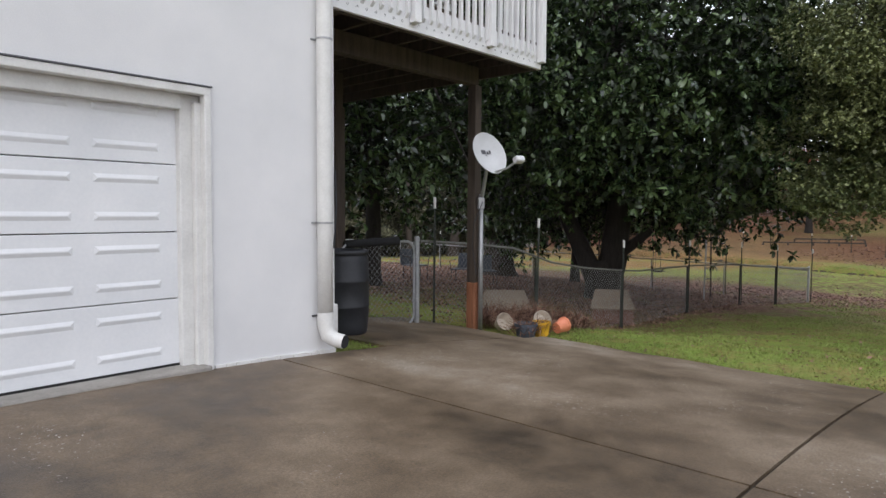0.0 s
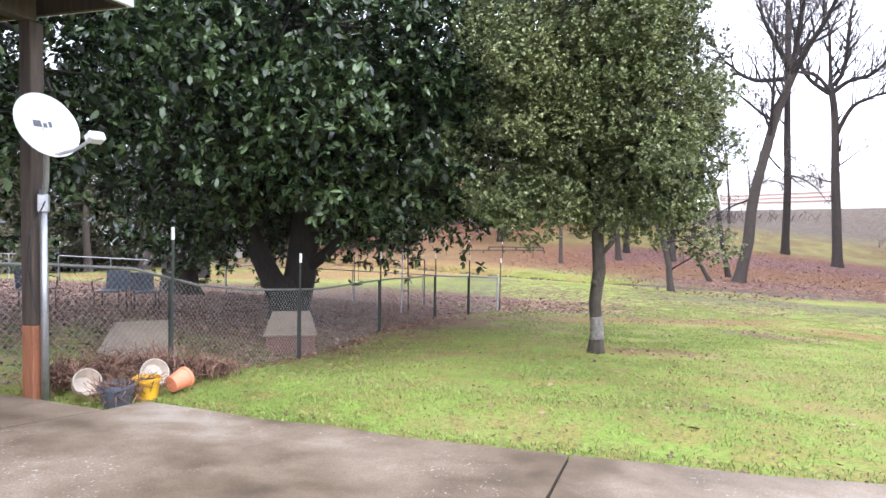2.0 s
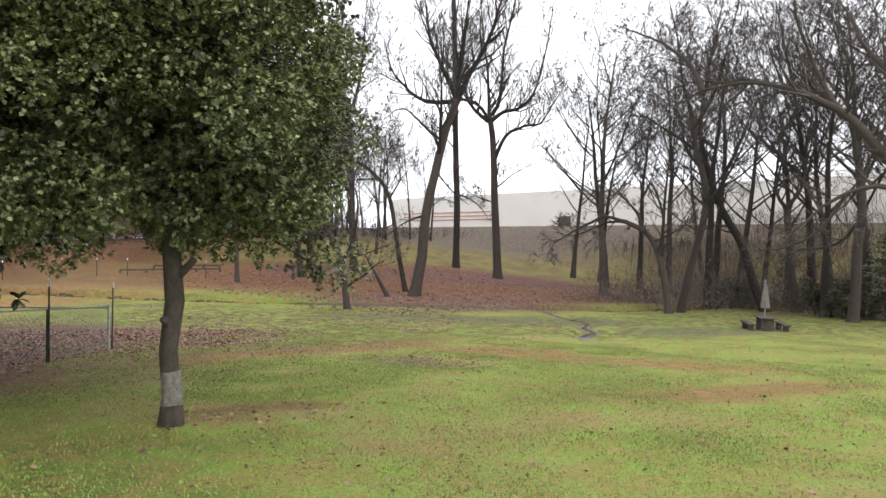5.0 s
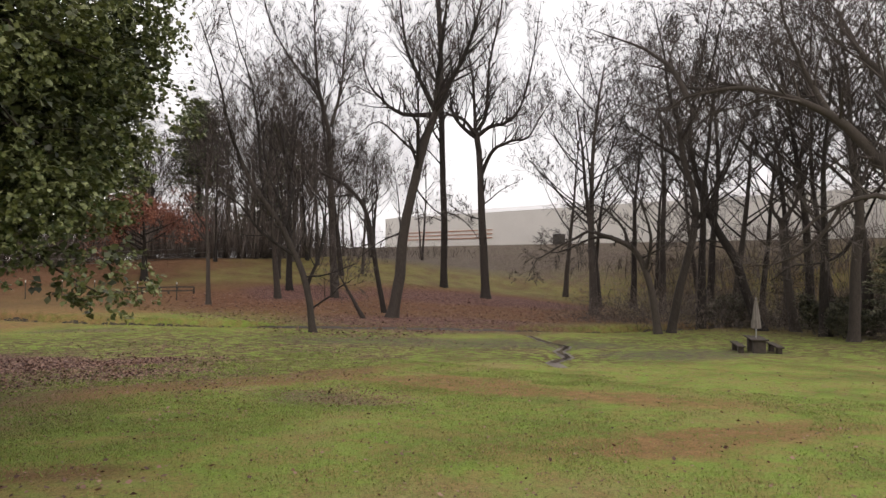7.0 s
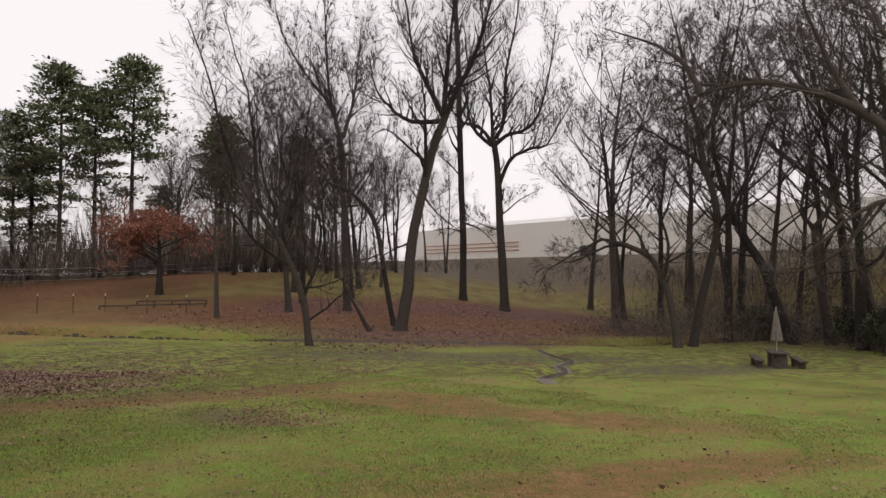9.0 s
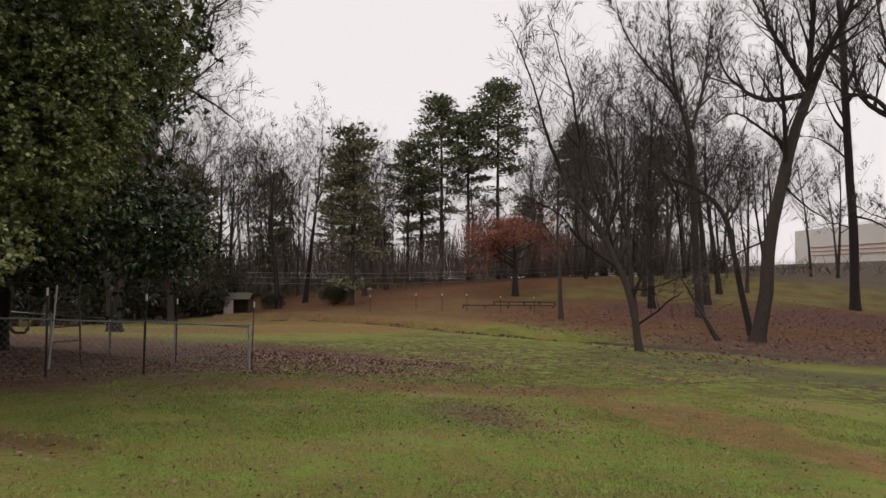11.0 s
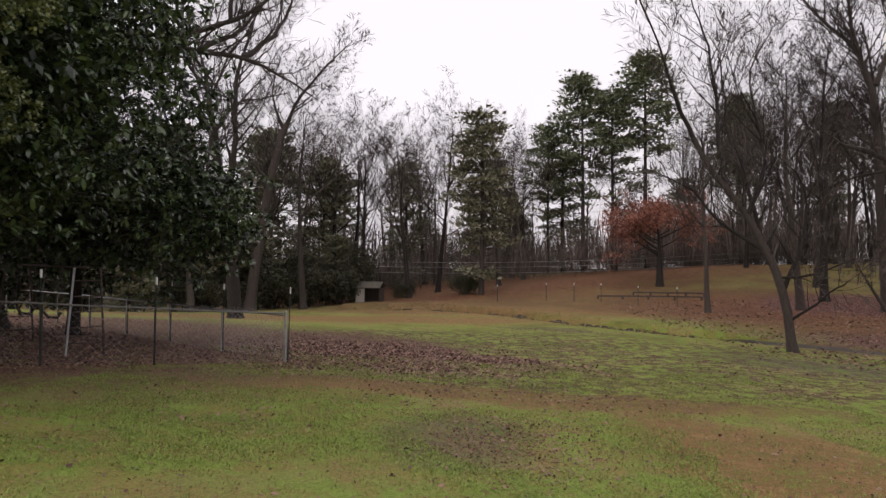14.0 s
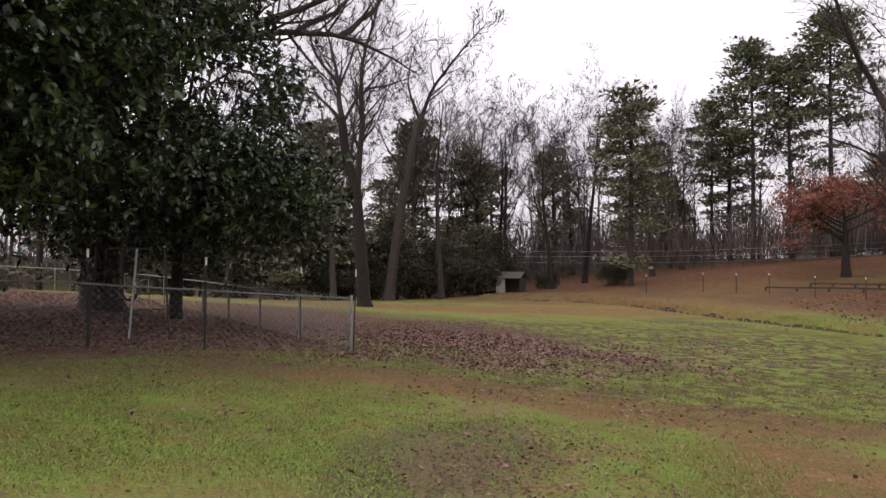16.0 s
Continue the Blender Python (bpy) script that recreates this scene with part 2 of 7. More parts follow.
def lawn():
    """One sheet: green winter grass, tan dormant grass, leaf litter, mud and painted tree shade, laid out by place."""
    m = bpy.data.materials.new("lawn_and_leaf_litter")
    m.use_nodes = True
    nt = m.node_tree
    b = nt.nodes["Principled BSDF"]
    co = nt.nodes.new("ShaderNodeTexCoord")
    vec = co.outputs["Object"]
    warp = nt.nodes.new("ShaderNodeTexNoise")
    warp.inputs["Scale"].default_value, warp.inputs["Detail"].default_value = 0.22, 5
    nt.links.new(vec, warp.inputs["Vector"])
    wc = nt.nodes.new("ShaderNodeVectorMath")
    wc.operation = "MULTIPLY_ADD"
    wc.inputs[1].default_value, wc.inputs[2].default_value = (5, 5, 0), (-2.5, -2.5, 0)
    nt.links.new(warp.outputs["Color"], wc.inputs[0])
    ws = nt.nodes.new("ShaderNodeVectorMath")
    ws.operation = "ADD"
    nt.links.new(vec, ws.inputs[0])
    nt.links.new(wc.outputs[0], ws.inputs[1])
    warped = ws.outputs[0]

    def patch(x, y, rx, ry, turn=0.0, soft=0.35):
        mp = nt.nodes.new("ShaderNodeMapping")
        mp.vector_type = "TEXTURE"
        mp.inputs["Location"].default_value, mp.inputs["Rotation"].default_value, mp.inputs["Scale"].default_value = (x, y, 0), (0, 0, radians(turn)), (rx, ry, 1000)
        nt.links.new(warped, mp.inputs["Vector"])
        ln = nt.nodes.new("ShaderNodeVectorMath")
        ln.operation = "LENGTH"
        nt.links.new(mp.outputs[0], ln.inputs[0])
        mr = nt.nodes.new("ShaderNodeMapRange")
        mr.interpolation_type = "SMOOTHSTEP"
        for k, v in zip((1, 2, 3, 4), (1 - soft, 1 + soft, 1.0, 0.0)):
            mr.inputs[k].default_value = v
        nt.links.new(ln.outputs["Value"], mr.inputs[0])
        return mr.outputs[0]

    def union(*masks):
        out = masks[0]
        for k in masks[1:]:
            out = calc(nt, "MAXIMUM", out, k)
        return out

    n1, n2, n3, n4 = noise_at(nt, vec, 0.35, 5), noise_at(nt, vec, 2.2, 5, 0.7), noise_at(nt, vec, 25, 4, 0.7), noise_at(nt, vec, 110, 2)
    green = ramp(nt, n1, [(0.34, (0.135, 0.185, 0.038)), (0.52, (0.235, 0.330, 0.060)), (0.68, (0.290, 0.265, 0.095))])
    tan = ramp(nt, n2, [(0.35, (0.19, 0.110, 0.045)), (0.65, (0.35, 0.21, 0.092))])
    rust = ramp(nt, n2, [(0.35, (0.11, 0.046, 0.027)), (0.65, (0.225, 0.105, 0.060))])
    litter = ramp(nt, n3, [(0.36, (0.040, 0.020, 0.018)), (0.52, (0.145, 0.068, 0.056)), (0.68, (0.36, 0.22, 0.185))])
    mud = ramp(nt, n2, [(0.35, (0.07, 0.055, 0.048)), (0.7, (0.16, 0.135, 0.12))])
    pine_straw = ramp(nt, n3, [(0.35, (0.12, 0.055, 0.03)), (0.65, (0.25, 0.125, 0.07))])
    broken = ramp(nt, n2, [(0.44, (0, 0, 0)), (0.56, (1, 1, 1))])
    col = green
    col = mixed(nt, calc(nt, "MULTIPLY", broken, 0.5), col, tan)
    fleck = ramp(nt, n3, [(0.54, (0, 0, 0)), (0.66, (1, 1, 1))])
    col = mixed(nt, calc(nt, "MULTIPLY", fleck, 0.38), col, (0.25, 0.17, 0.085))
    tan_mask = union(patch(17.5,18.6,6.5,1.3,0), patch(21.0,13.0,1.3,5.5,10), patch(18,7,3,1.1,-30), patch(28,58,20,9,-15), patch(5,48,22,4,0), patch(22,55,16,5,-15))
    col = mixed(nt, calc(nt, "MULTIPLY", tan_mask, ramp(nt, n2, [(0.34, (0.6,) * 3), (0.52, (1.0,) * 3)])), col, tan)
    ring = calc(nt, "SUBTRACT", 1.0, patch(5, 4, 54, 54, 0, 0.12))
    col = mixed(nt, calc(nt, "MULTIPLY", ring, ramp(nt, n1, [(0.40, (0.88,) * 3), (0.66, (0.45,) * 3)])), col, (0.155, 0.098, 0.048))
    # brown leaf mottling; the patch at (48, 12) paints in tree shade
    leaf_shade_mottle = ramp(nt, n2, [(0.46, (0, 0, 0)), (0.54, (1, 1, 1))])
    col = mixed(nt, calc(nt, "MULTIPLY", calc(nt, "MULTIPLY", union(patch(24, 27, 13, 8, 20, 0.3), patch(36, 18, 9, 6, 0, 0.3), patch(19, 33, 10, 7, 0, 0.3), patch(48, 12, 13, 9, 0, 0.4)), leaf_shade_mottle), 0.85), col, (0.105, 0.072, 0.042))
    rust_mask = union(patch(27,80,30,14,0), patch(18,72,12,6,0), patch(5,86,18,14,0), patch(50,42,24,12,-50), patch(62,44,16,8,-40))
    col = mixed(nt, calc(nt, "MULTIPLY", rust_mask, 0.85), col, rust)
    lit_mask = union(patch(4.5,23,8.5,10,-40), patch(2.5,31,9,8.5,0), patch(-4,24,7,12,0), patch(13.2,28,4.0,8,15), patch(42,33,10,6,-45), patch(16.0,25.0,4.2,2.4,10), patch(62,44,12,5,-40), patch(47,54,6,5,-30))
    col = mixed(nt, calc(nt, "MULTIPLY", lit_mask, ramp(nt, n2, [(0.3, (0.55,) * 3), (0.55, (1,) * 3)])), col, litter)
    mud_mask = union(patch(17.0,14.6,0.9,1.4,10), patch(33.5,24,3.0,8.5,38), patch(36,13.5,4.5,2.2,-20), patch(22.5,41.8,3,1.2,-30))
    col = mixed(nt, calc(nt, "MULTIPLY", mud_mask, ramp(nt, n3, [(0.44, (0.05,) * 3), (0.56, (0.85,) * 3)])), col, mud)
    far = calc(nt, "SUBTRACT", 1.0, patch(5, 4, 96, 96, 0, 0.07))
    col = mixed(nt, calc(nt, "MULTIPLY", far, 0.9), col, ramp(nt, n2, [(0.35, (0.075, 0.058, 0.048)), (0.65, (0.155, 0.125, 0.105))]))
    col = mixed(nt, calc(nt, "MULTIPLY", patch(9.7, 11.3, 0.9, 0.4, -25, 0.6), 0.75), col, pine_straw)
    grain = ramp(nt, calc(nt, "ADD", calc(nt, "MULTIPLY", n3, 0.6), calc(nt, "MULTIPLY", n4, 0.4)), [(0.30, (0.38,) * 3), (0.68, (1.50,) * 3)])
    col = mixed(nt, 1.0, col, grain, "MULTIPLY")
    nt.links.new(col, b.inputs["Base Color"])
    b.inputs["Roughness"].default_value, b.inputs["Specular IOR Level"].default_value = 0.92, 0.2
    bn = nt.nodes.new("ShaderNodeBump")
    bn.inputs["Strength"].default_value, bn.inputs["Distance"].default_value = 0.7, 0.03
    nt.links.new(calc(nt, "ADD", n3, n4), bn.inputs["Height"])
    nt.links.new(bn.outputs[0], b.inputs["Normal"])
    return m


CONCRETE, LAWN = concrete(), lawn()


# ---- mesh tools ----
class Geo:
    """Collects vertices and faces, and links them as one mesh object."""

    def __init__(self):
        self.v, self.f = [], []

    def add(self, verts, faces, m=None):
        k = len(self.v)
        self.v += [tuple(m @ Vector(p)) for p in verts] if m else [tuple(p) for p in verts]
        self.f += [tuple(i + k for i in f) for f in faces]
        return self

    def box(self, x0, y0, z0, x1, y1, z1, m=None, bevel=0.0):
        """A box, its edges chamfered when bevel is given."""
        if not bevel:
            vs = [(x, y, z) for z in (z0, z1) for y in (y0, y1) for x in (x0, x1)]
            return self.add(vs, [(0, 2, 3, 1), (4, 5, 7, 6), (0, 1, 5, 4), (2, 6, 7, 3), (0, 4, 6, 2), (1, 3, 7, 5)], m)
        bm = bmesh.new()
        bmesh.ops.create_cube(bm, size=1, matrix=Matrix.Translation(((x0 + x1) / 2, (y0 + y1) / 2, (z0 + z1) / 2)) @ Matrix.Diagonal((x1 - x0, y1 - y0, z1 - z0, 1)))
        bmesh.ops.bevel(bm, geom=bm.edges[:], offset=bevel, segments=1, affect="EDGES")
        bm.verts.index_update()
        self.add([v.co for v in bm.verts], [[v.index for v in f.verts] for f in bm.faces], m)
        bm.free()
        return self

    def tube(self, points, radii, n=6, cap=True):
        """A tapered tube along points."""
        pts = [Vector(p) for p in points]
        k = len(self.v)
        side = None
        for i, p in enumerate(pts):
            d = (pts[min(i + 1, len(pts) - 1)] - pts[max(i - 1, 0)]).normalized()
            if side is None:
                side = d.orthogonal().normalized()
            side = (side - d * side.dot(d))
            side = side.normalized() if side.length > 1e-5 else d.orthogonal().normalized()
            up = d.cross(side)
            r = radii[i] if hasattr(radii, "__len__") else radii
            for j in range(n):
                a = 2 * math.pi * j / n
                self.v.append(tuple(p + (side * math.cos(a) + up * math.sin(a)) * r))
        for i in range(len(pts) - 1):
            for j in range(n):
                a, b = k + i * n + j, k + i * n + (j + 1) % n
                self.f.append((a, b, b + n, a + n))
        if cap and n > 2:
            self.f.append(tuple(k + j for j in reversed(range(n))))
            self.f.append(tuple(k + (len(pts) - 1) * n + j for j in range(n)))
        return self

    def lathe(self, profile, n=24, m=None):
        """A turned shape round z from (radius, height) pairs."""
        vs = [(r * math.cos(2 * math.pi * j / n), r * math.sin(2 * math.pi * j / n), z) for r, z in profile for j in range(n)]
        fs = [(i * n + j, i * n + (j + 1) % n, (i + 1) * n + (j + 1) % n, (i + 1) * n + j) for i in range(len(profile) - 1) for j in range(n)]
        return self.add(vs, fs, m)

    def mesh(self, name, mat, smooth=False):
        me = bpy.data.meshes.new(name)
        me.from_pydata(self.v, [], self.f)
        me.materials.append(mat)
        if smooth:
            me.shade_smooth()
        me.update()
        return me

    def done(self, name, mat, parent=None, label="", smooth=False):
        ob = new(name, self.mesh(name, mat, smooth))
        if parent:
            ob.parent = parent
        return tagged(ob, label)


def empty(name, m, label, category, group="", kind=""):
    ob = new(name)
    ob.empty_display_size = 0.2
    ob.matrix_world = m
    return tagged(ob, label, category, group, kind)


def child(name, me, parent, m=None, label=""):
    """A part that shares the mesh me."""
    ob = new(name, me)
    ob.parent = parent
    if m:
        ob.matrix_local = m
    return tagged(ob, label)


rng = random.Random(7)

# ---- the lie of the land ----
HOUSE = pose(-1.05, 5.75, 0, 0, 0, 48.1)
TO_HOUSE = HOUSE.inverted()


def smooth_step(a, b, v):
    t = min(1.0, max(0.0, (v - a) / (b - a)))
    return t * t * (3 - 2 * t)


def slab_z(u):
    """Height of the driveway by the distance u along the garage wall from the house corner."""
    return 0.33 - 0.012 * max(0.0, min(u, 3.4) + 2.5) ** 2


CREEK = [(0, 66), (10, 62), (16, 58.5), (21, 53.5), (24.8, 46.8), (27.5, 42.8), (30.8, 38.9), (38, 32.5), (43.5, 27.5), (47.5, 23.8), (54, 21.8), (70, 20.5), (95, 14)]
STREAM = [(27.5, 15.0), (29.3, 16.6), (31.5, 17.1), (34, 18.9), (37, 20.1), (39, 22.6), (42, 25.6)]


def off_line(x, y, line):
    best = 1e9
    for (ax, ay), (bx, by) in zip(line, line[1:]):
        dx, dy = bx - ax, by - ay
        t = max(0, min(1, ((x - ax) * dx + (y - ay) * dy) / (dx * dx + dy * dy)))
        best = min(best, math.hypot(x - ax - t * dx, y - ay - t * dy))
    return best


def past_line(x, y, line):
    """Distance from a line, positive on its left side."""
    best, sign = 1e9, 1
    for (ax, ay), (bx, by) in zip(line, line[1:]):
        dx, dy = bx - ax, by - ay
        t = max(0, min(1, ((x - ax) * dx + (y - ay) * dy) / (dx * dx + dy * dy)))
        d = math.hypot(x - ax - t * dx, y - ay - t * dy)
        if d < best:
            best, sign = d, 1 if dx * (y - ay) - dy * (x - ax) > 0 else -1
    return best * sign


def cut_depth(x):
    """How sharply the ditch is cut along its course."""
    return max(0.2, 1 - smooth_step(31, 33.5, x) + smooth_step(42.5, 45, x))


def broad_z(x, y):
    """The yard falls to a creek and rises again to a wooded bank."""
    u, w = max(-8, min(72, x)) / 40, max(-10, min(74, y)) / 40
    z = 0.489 - 3.649 * u - 1.628 * w + 1.398 * u * u - 0.247 * u * w - 1.034 * w * w - 0.365 * u**3 - 0.084 * u * u * w + 2.05 * u * w * w + 0.512 * w**3
    d = math.hypot(x - 5, y - 4)
    rim = max(1.8, min(2.6, 2.1 + 0.01 * (x - y)))
    k = smooth_step(72, 130, d)
    z = z * (1 - k) + rim * k
    # a lower crest to the east, then the bank below the warehouse
    az = math.degrees(math.atan2(x - 5, y - 4))
    east = smooth_step(28, 40, az) * (1 - smooth_step(88, 100, az))
    z -= 0.9 * east * smooth_step(73, 88, d)
    return z + east * (5.0 - z) * smooth_step(88, 107, x)


def ground_z(x, y):
    p = TO_HOUSE @ Vector((x, y, 0))
    z = broad_z(x, y)
    far = max(smooth_step(3.55 if p.y < 0 else 3.1, 6.7, p.x), smooth_step(2.0, 5.0, p.y) if p.x > 0.2 else 0.0)
    z = z * far + (slab_z(p.x) - 0.05) * (1 - far)
    if 8 < x < 100:
        c = past_line(x, y, CREEK)
        if -1.2 < c < 9:
            k = cut_depth(x)
            z += 0.26 * k * smooth_step(0.2, 0.8, c) * (1 - smooth_step(1.5, 9, c))
            z -= k * 0.72 * (1 - smooth_step(0.15, 0.95, abs(c)))
        s = off_line(x, y, STREAM)
        if s < 1:
            z -= 0.16 * (1 - smooth_step(0.2, 0.8, s))
    a, c = (x - 3.4) * 0.70 + (y - 13.0) * 0.71, (x - 3.4) * 0.71 - (y - 13.0) * 0.70
    z -= 0.40 * far * math.exp(-(a / 4.4) ** 2 - (c / 2.6) ** 2)
    if far > 0.3:
        z += 0.035 * far * noise.noise((x * 0.55, y * 0.55, 0)) + 0.018 * noise.noise((x * 2.1, y * 2.1, 3))
    return z


def spaced(stops):
    out = []
    for a, b, step in stops:
        n = max(1, round((b - a) / step))
        out += [a + (b - a) * i / n for i in range(n)]
    return out + [stops[-1][1]]


def build_ground():
    xs = spaced([(-900, -120, 130), (-120, -20, 10), (-20, -4, 1.5), (-4, 22, 0.3), (22, 50, 0.35), (50, 56, 0.5), (56, 110, 2), (110, 200, 8), (200, 1200, 120)])
    ys = spaced([(-900, -120, 130), (-120, -20, 10), (-20, 0, 1.5), (0, 24, 0.3), (24, 58, 0.35), (58, 110, 2), (110, 200, 8), (200, 1200, 120)])
    g = Geo()
    g.v = [(x, y, ground_z(x, y)) for y in ys for x in xs]
    n = len(xs)
    g.f = [(j * n + i, j * n + i + 1, (j + 1) * n + i + 1, (j + 1) * n + i) for j in range(len(ys) - 1) for i in range(n - 1)]
    ob = g.done("ground", LAWN, smooth=True)
    tagged(ob, "winter lawn with tan grass, leaf litter and bare mud", "ground", kind="structure")


build_ground()


# ---- driveway: cast bays with open joints, sloping to the lawn ----
def build_driveway():
    top = new("driveway")
    top.matrix_world = HOUSE
    tagged(top, "damp stained concrete driveway in large cast bays", "driveway", kind="structure")
    J = 0.010
    cols = [(-16, -9.5), (-9.5, -5.0), (-5.0, -0.48), (-0.48, 3.55)]
    rows = [(-22, -17), (-17, -12.4), (-12.4, -8.1), (-8.1, -3.75), (-3.75, 0.0), (0.0, 2.3)]
    for a, b in cols:
        for c, d in rows:
            if c >= 0 and b < 3:
                continue
            a0 = 0.75 if c >= 0 else a
            b = 3.1 if c >= 0 else b
            g = Geo()
            us = spaced([(a0 + J, b - J, 0.4)])
            vs = spaced([(c + J, d - J, 0.6)])
            edge = b > 3
            brim = b - 0.1
            nz = len(us)

            def rim(u, v):
                if edge and u > brim:
                    return u + 0.06 * noise.noise((v * 1.3, 0, 5)) + 0.10 * math.sin(v * 0.6)
                return u

            g.v = [(rim(u, v), v, slab_z(u) + 0.004 * noise.noise((u, v, 1))) for v in vs for u in us]
            k = len(g.v)
            g.v += [(p[0], p[1], p[2] - 0.13) for p in g.v]
            g.f = [(j * nz + i, j * nz + i + 1, (j + 1) * nz + i + 1, (j + 1) * nz + i) for j in range(len(vs) - 1) for i in range(nz - 1)]
            ring = [i for i in range(nz)] + [j * nz + nz - 1 for j in range(1, len(vs))] + [(len(vs) - 1) * nz + i for i in range(nz - 2, -1, -1)] + [j * nz for j in range(len(vs) - 2, 0, -1)]
            g.f += [(q, p, p + k, q + k) for p, q in zip(ring, ring[1:] + ring[:1])]
            g.done("concrete_bay", CONCRETE, top)
    bed = Geo()
    us = spaced([(-16, 3.4, 0.4)])
    bed.v = [(u, v, slab_z(u) - 0.02) for v in (-22, 0) for u in us]
    nz = len(us)
    bed.f = [(i, i + 1, nz + i + 1, nz + i) for i in range(nz - 1)]
    bed.done("joint_bed", JOINT, top, "dark dirt in the joints")


build_driveway()


# ---- house: garage wall with sectional door ----
def build_house():
    top = empty("house", HOUSE, "white painted house wall with a garage door opening", "house", kind="structure")
    D0, D1, DZ0, DZ1 = -6.27, -1.12, 0.30, 2.40
    w = Geo()
    w.box(-14, 0, -0.3, D0, 0.24, 7.2)
    w.box(D1, 0, -0.3, 0.10, 0.24, 7.2)
    w.box(D0, 0, DZ1, D1, 0.24, 7.2)
    w.done("wall_front", STUCCO, top)
    s = Geo()
    s.box(-0.14, 0.24, -0.3, 0.10, 10, 7.2)
    s.box(-14, 10, -0.3, 0.10, 10.24, 7.2)
    s.box(-14.24, 0, -0.3, -14, 10.24, 7.2)
    s.done("wall_side", STUCCO, top)
    r = Geo()
    r.add([(-14.7, -0.5, 7.2), (0.6, -0.5, 7.2), (0.6, 10.7, 7.2), (-14.7, 10.7, 7.2), (-14.7, 5.1, 9.4), (0.6, 5.1, 9.4)], [(0, 1, 5, 4), (2, 3, 4, 5), (1, 2, 5), (3, 0, 4), (3, 2, 1, 0)])
    r.done("roof", SHED_ROOF, top)
    # crumbled edge at the foot of the wall
    c = Geo()
    for i in range(26):
        u = D1 + 0.05 + i * (0.10 - D1 - 0.05) / 26
        h = 0.02 + 0.03 * abs(noise.noise((u * 5, 0, 0)))
        z = slab_z(u)
        c.box(u - 0.005, -0.008 - 0.02 * rng.random(), z - 0.02, u + 0.05, 0.02, z + h)
    c.done("flaked_wall_foot", TRIM_WHITE, top, "flaking paint along the wall foot")
    # raised rim around the opening
    t = Geo()
    t.box(D1 - 0.022, -0.03, DZ0, D1 + 0.028, 0.05, DZ1 + 0.045, bevel=0.006)
    t.box(D0 - 0.028, -0.03, DZ0, D0 + 0.022, 0.05, DZ1 + 0.045, bevel=0.006)
    t.box(D0 - 0.028, -0.032, DZ1 - 0.01, D1 + 0.03, 0.05, DZ1 + 0.05, bevel=0.006)
    t.done("door_trim", TRIM_WHITE, top, "weathered white brick moulding")
    j = Geo()
    j.box(D1 - 0.16, 0.09, DZ0, D1 - 0.001, 0.20, DZ1 - 0.001, bevel=0.005)
    j.box(D1 - 0.07, 0.035, DZ0, D1 - 0.002, 0.09, DZ1 - 0.06, bevel=0.005)
    j.box(D0 + 0.001, 0.09, DZ0, D0 + 0.16, 0.20, DZ1 - 0.001, bevel=0.005)
    j.box(D0 + 0.16, 0.06, DZ1 - 0.12, D1 - 0.16, 0.20, DZ1 - 0.001, bevel=0.005)
    j.done("door_jamb", TRIM_WHITE, top)
    sill = Geo()
    sill.box(D0, -0.06, 0.28, D1, 0.3, 0.345, bevel=0.01)
    sill.done("door_sill", STONE, top)
    flash = Geo()
    flash.box(D0 - 0.03, -0.04, DZ1 + 0.052, D1 + 0.04, 0.0, DZ1 + 0.062)
    flash.done("drip_flashing", DARK_MARK, top)
    # added black panel, unseen behind the closed door, keeps its gaps dark
    back = Geo()
    back.box(D0 - 0.2, 0.30, 0.2, D1 + 0.2, 0.36, 2.7)
    back.done("garage_dark_panel", BLACK_PLASTIC, top)
    # the sectional door
    door = empty("garage_door", HOUSE, "white sectional garage door with pressed ribs, closed", "garage door")
    x0, x1, z0, sec = D0 + 0.15, D1 - 0.15, 0.36, 0.505
    pw, per = 0.46, 0.60
    for k in range(4):
        a, b = z0 + k * sec, z0 + (k + 1) * sec - 0.008
        if k == 3:
            b = min(b, DZ1 - 0.04)
        g = Geo()
        g.box(x0, 0.155, a, x1, 0.205, b, bevel=0.004)
        leaf = g.done("door_section", DOOR_WHITE, door)
        q = Geo()
        n = int((x1 - x0) / per)
        for i in range(n):
            r1 = x1 - 0.14 - i * per
            r0 = r1 - pw
            for za, zb in ((a + 0.085, a + 0.145), (b - 0.145, b - 0.085)):
                e, dp = 0.026, 0.010
                q.add([(r0, 0.1548, za), (r1, 0.1548, za), (r1, 0.1548, zb), (r0, 0.1548, zb), (r0 + e, 0.1548 - dp, za + e), (r1 - e, 0.1548 - dp, za + e), (r1 - e, 0.1548 - dp, zb - e), (r0 + e, 0.1548 - dp, zb - e)],
                      [(0, 1, 5, 4), (1, 2, 6, 5), (2, 3, 7, 6), (3, 0, 4, 7), (4, 5, 6, 7)])
        q.done("pressed_ribbing", DOOR_WHITE, leaf)
    seal = Geo()
    seal.box(x0, 0.15, 0.344, x1, 0.21, 0.362)
    seal.done("bottom_seal", TYRE, door, "black rubber seal")
    # downspout at the corner
    sp = empty("downspout", HOUSE, "white round metal downspout with a kicked outlet", "downspout")
    g = Geo()
    g.tube([(-0.06, -0.075, 0.62), (-0.06, -0.075, 1.55), (-0.06, -0.075, 3.4), (-0.06, -0.075, 7.1)], 0.068, 14)
    g.done("pipe", TRIM_WHITE, sp, smooth=True)
    g = Geo()
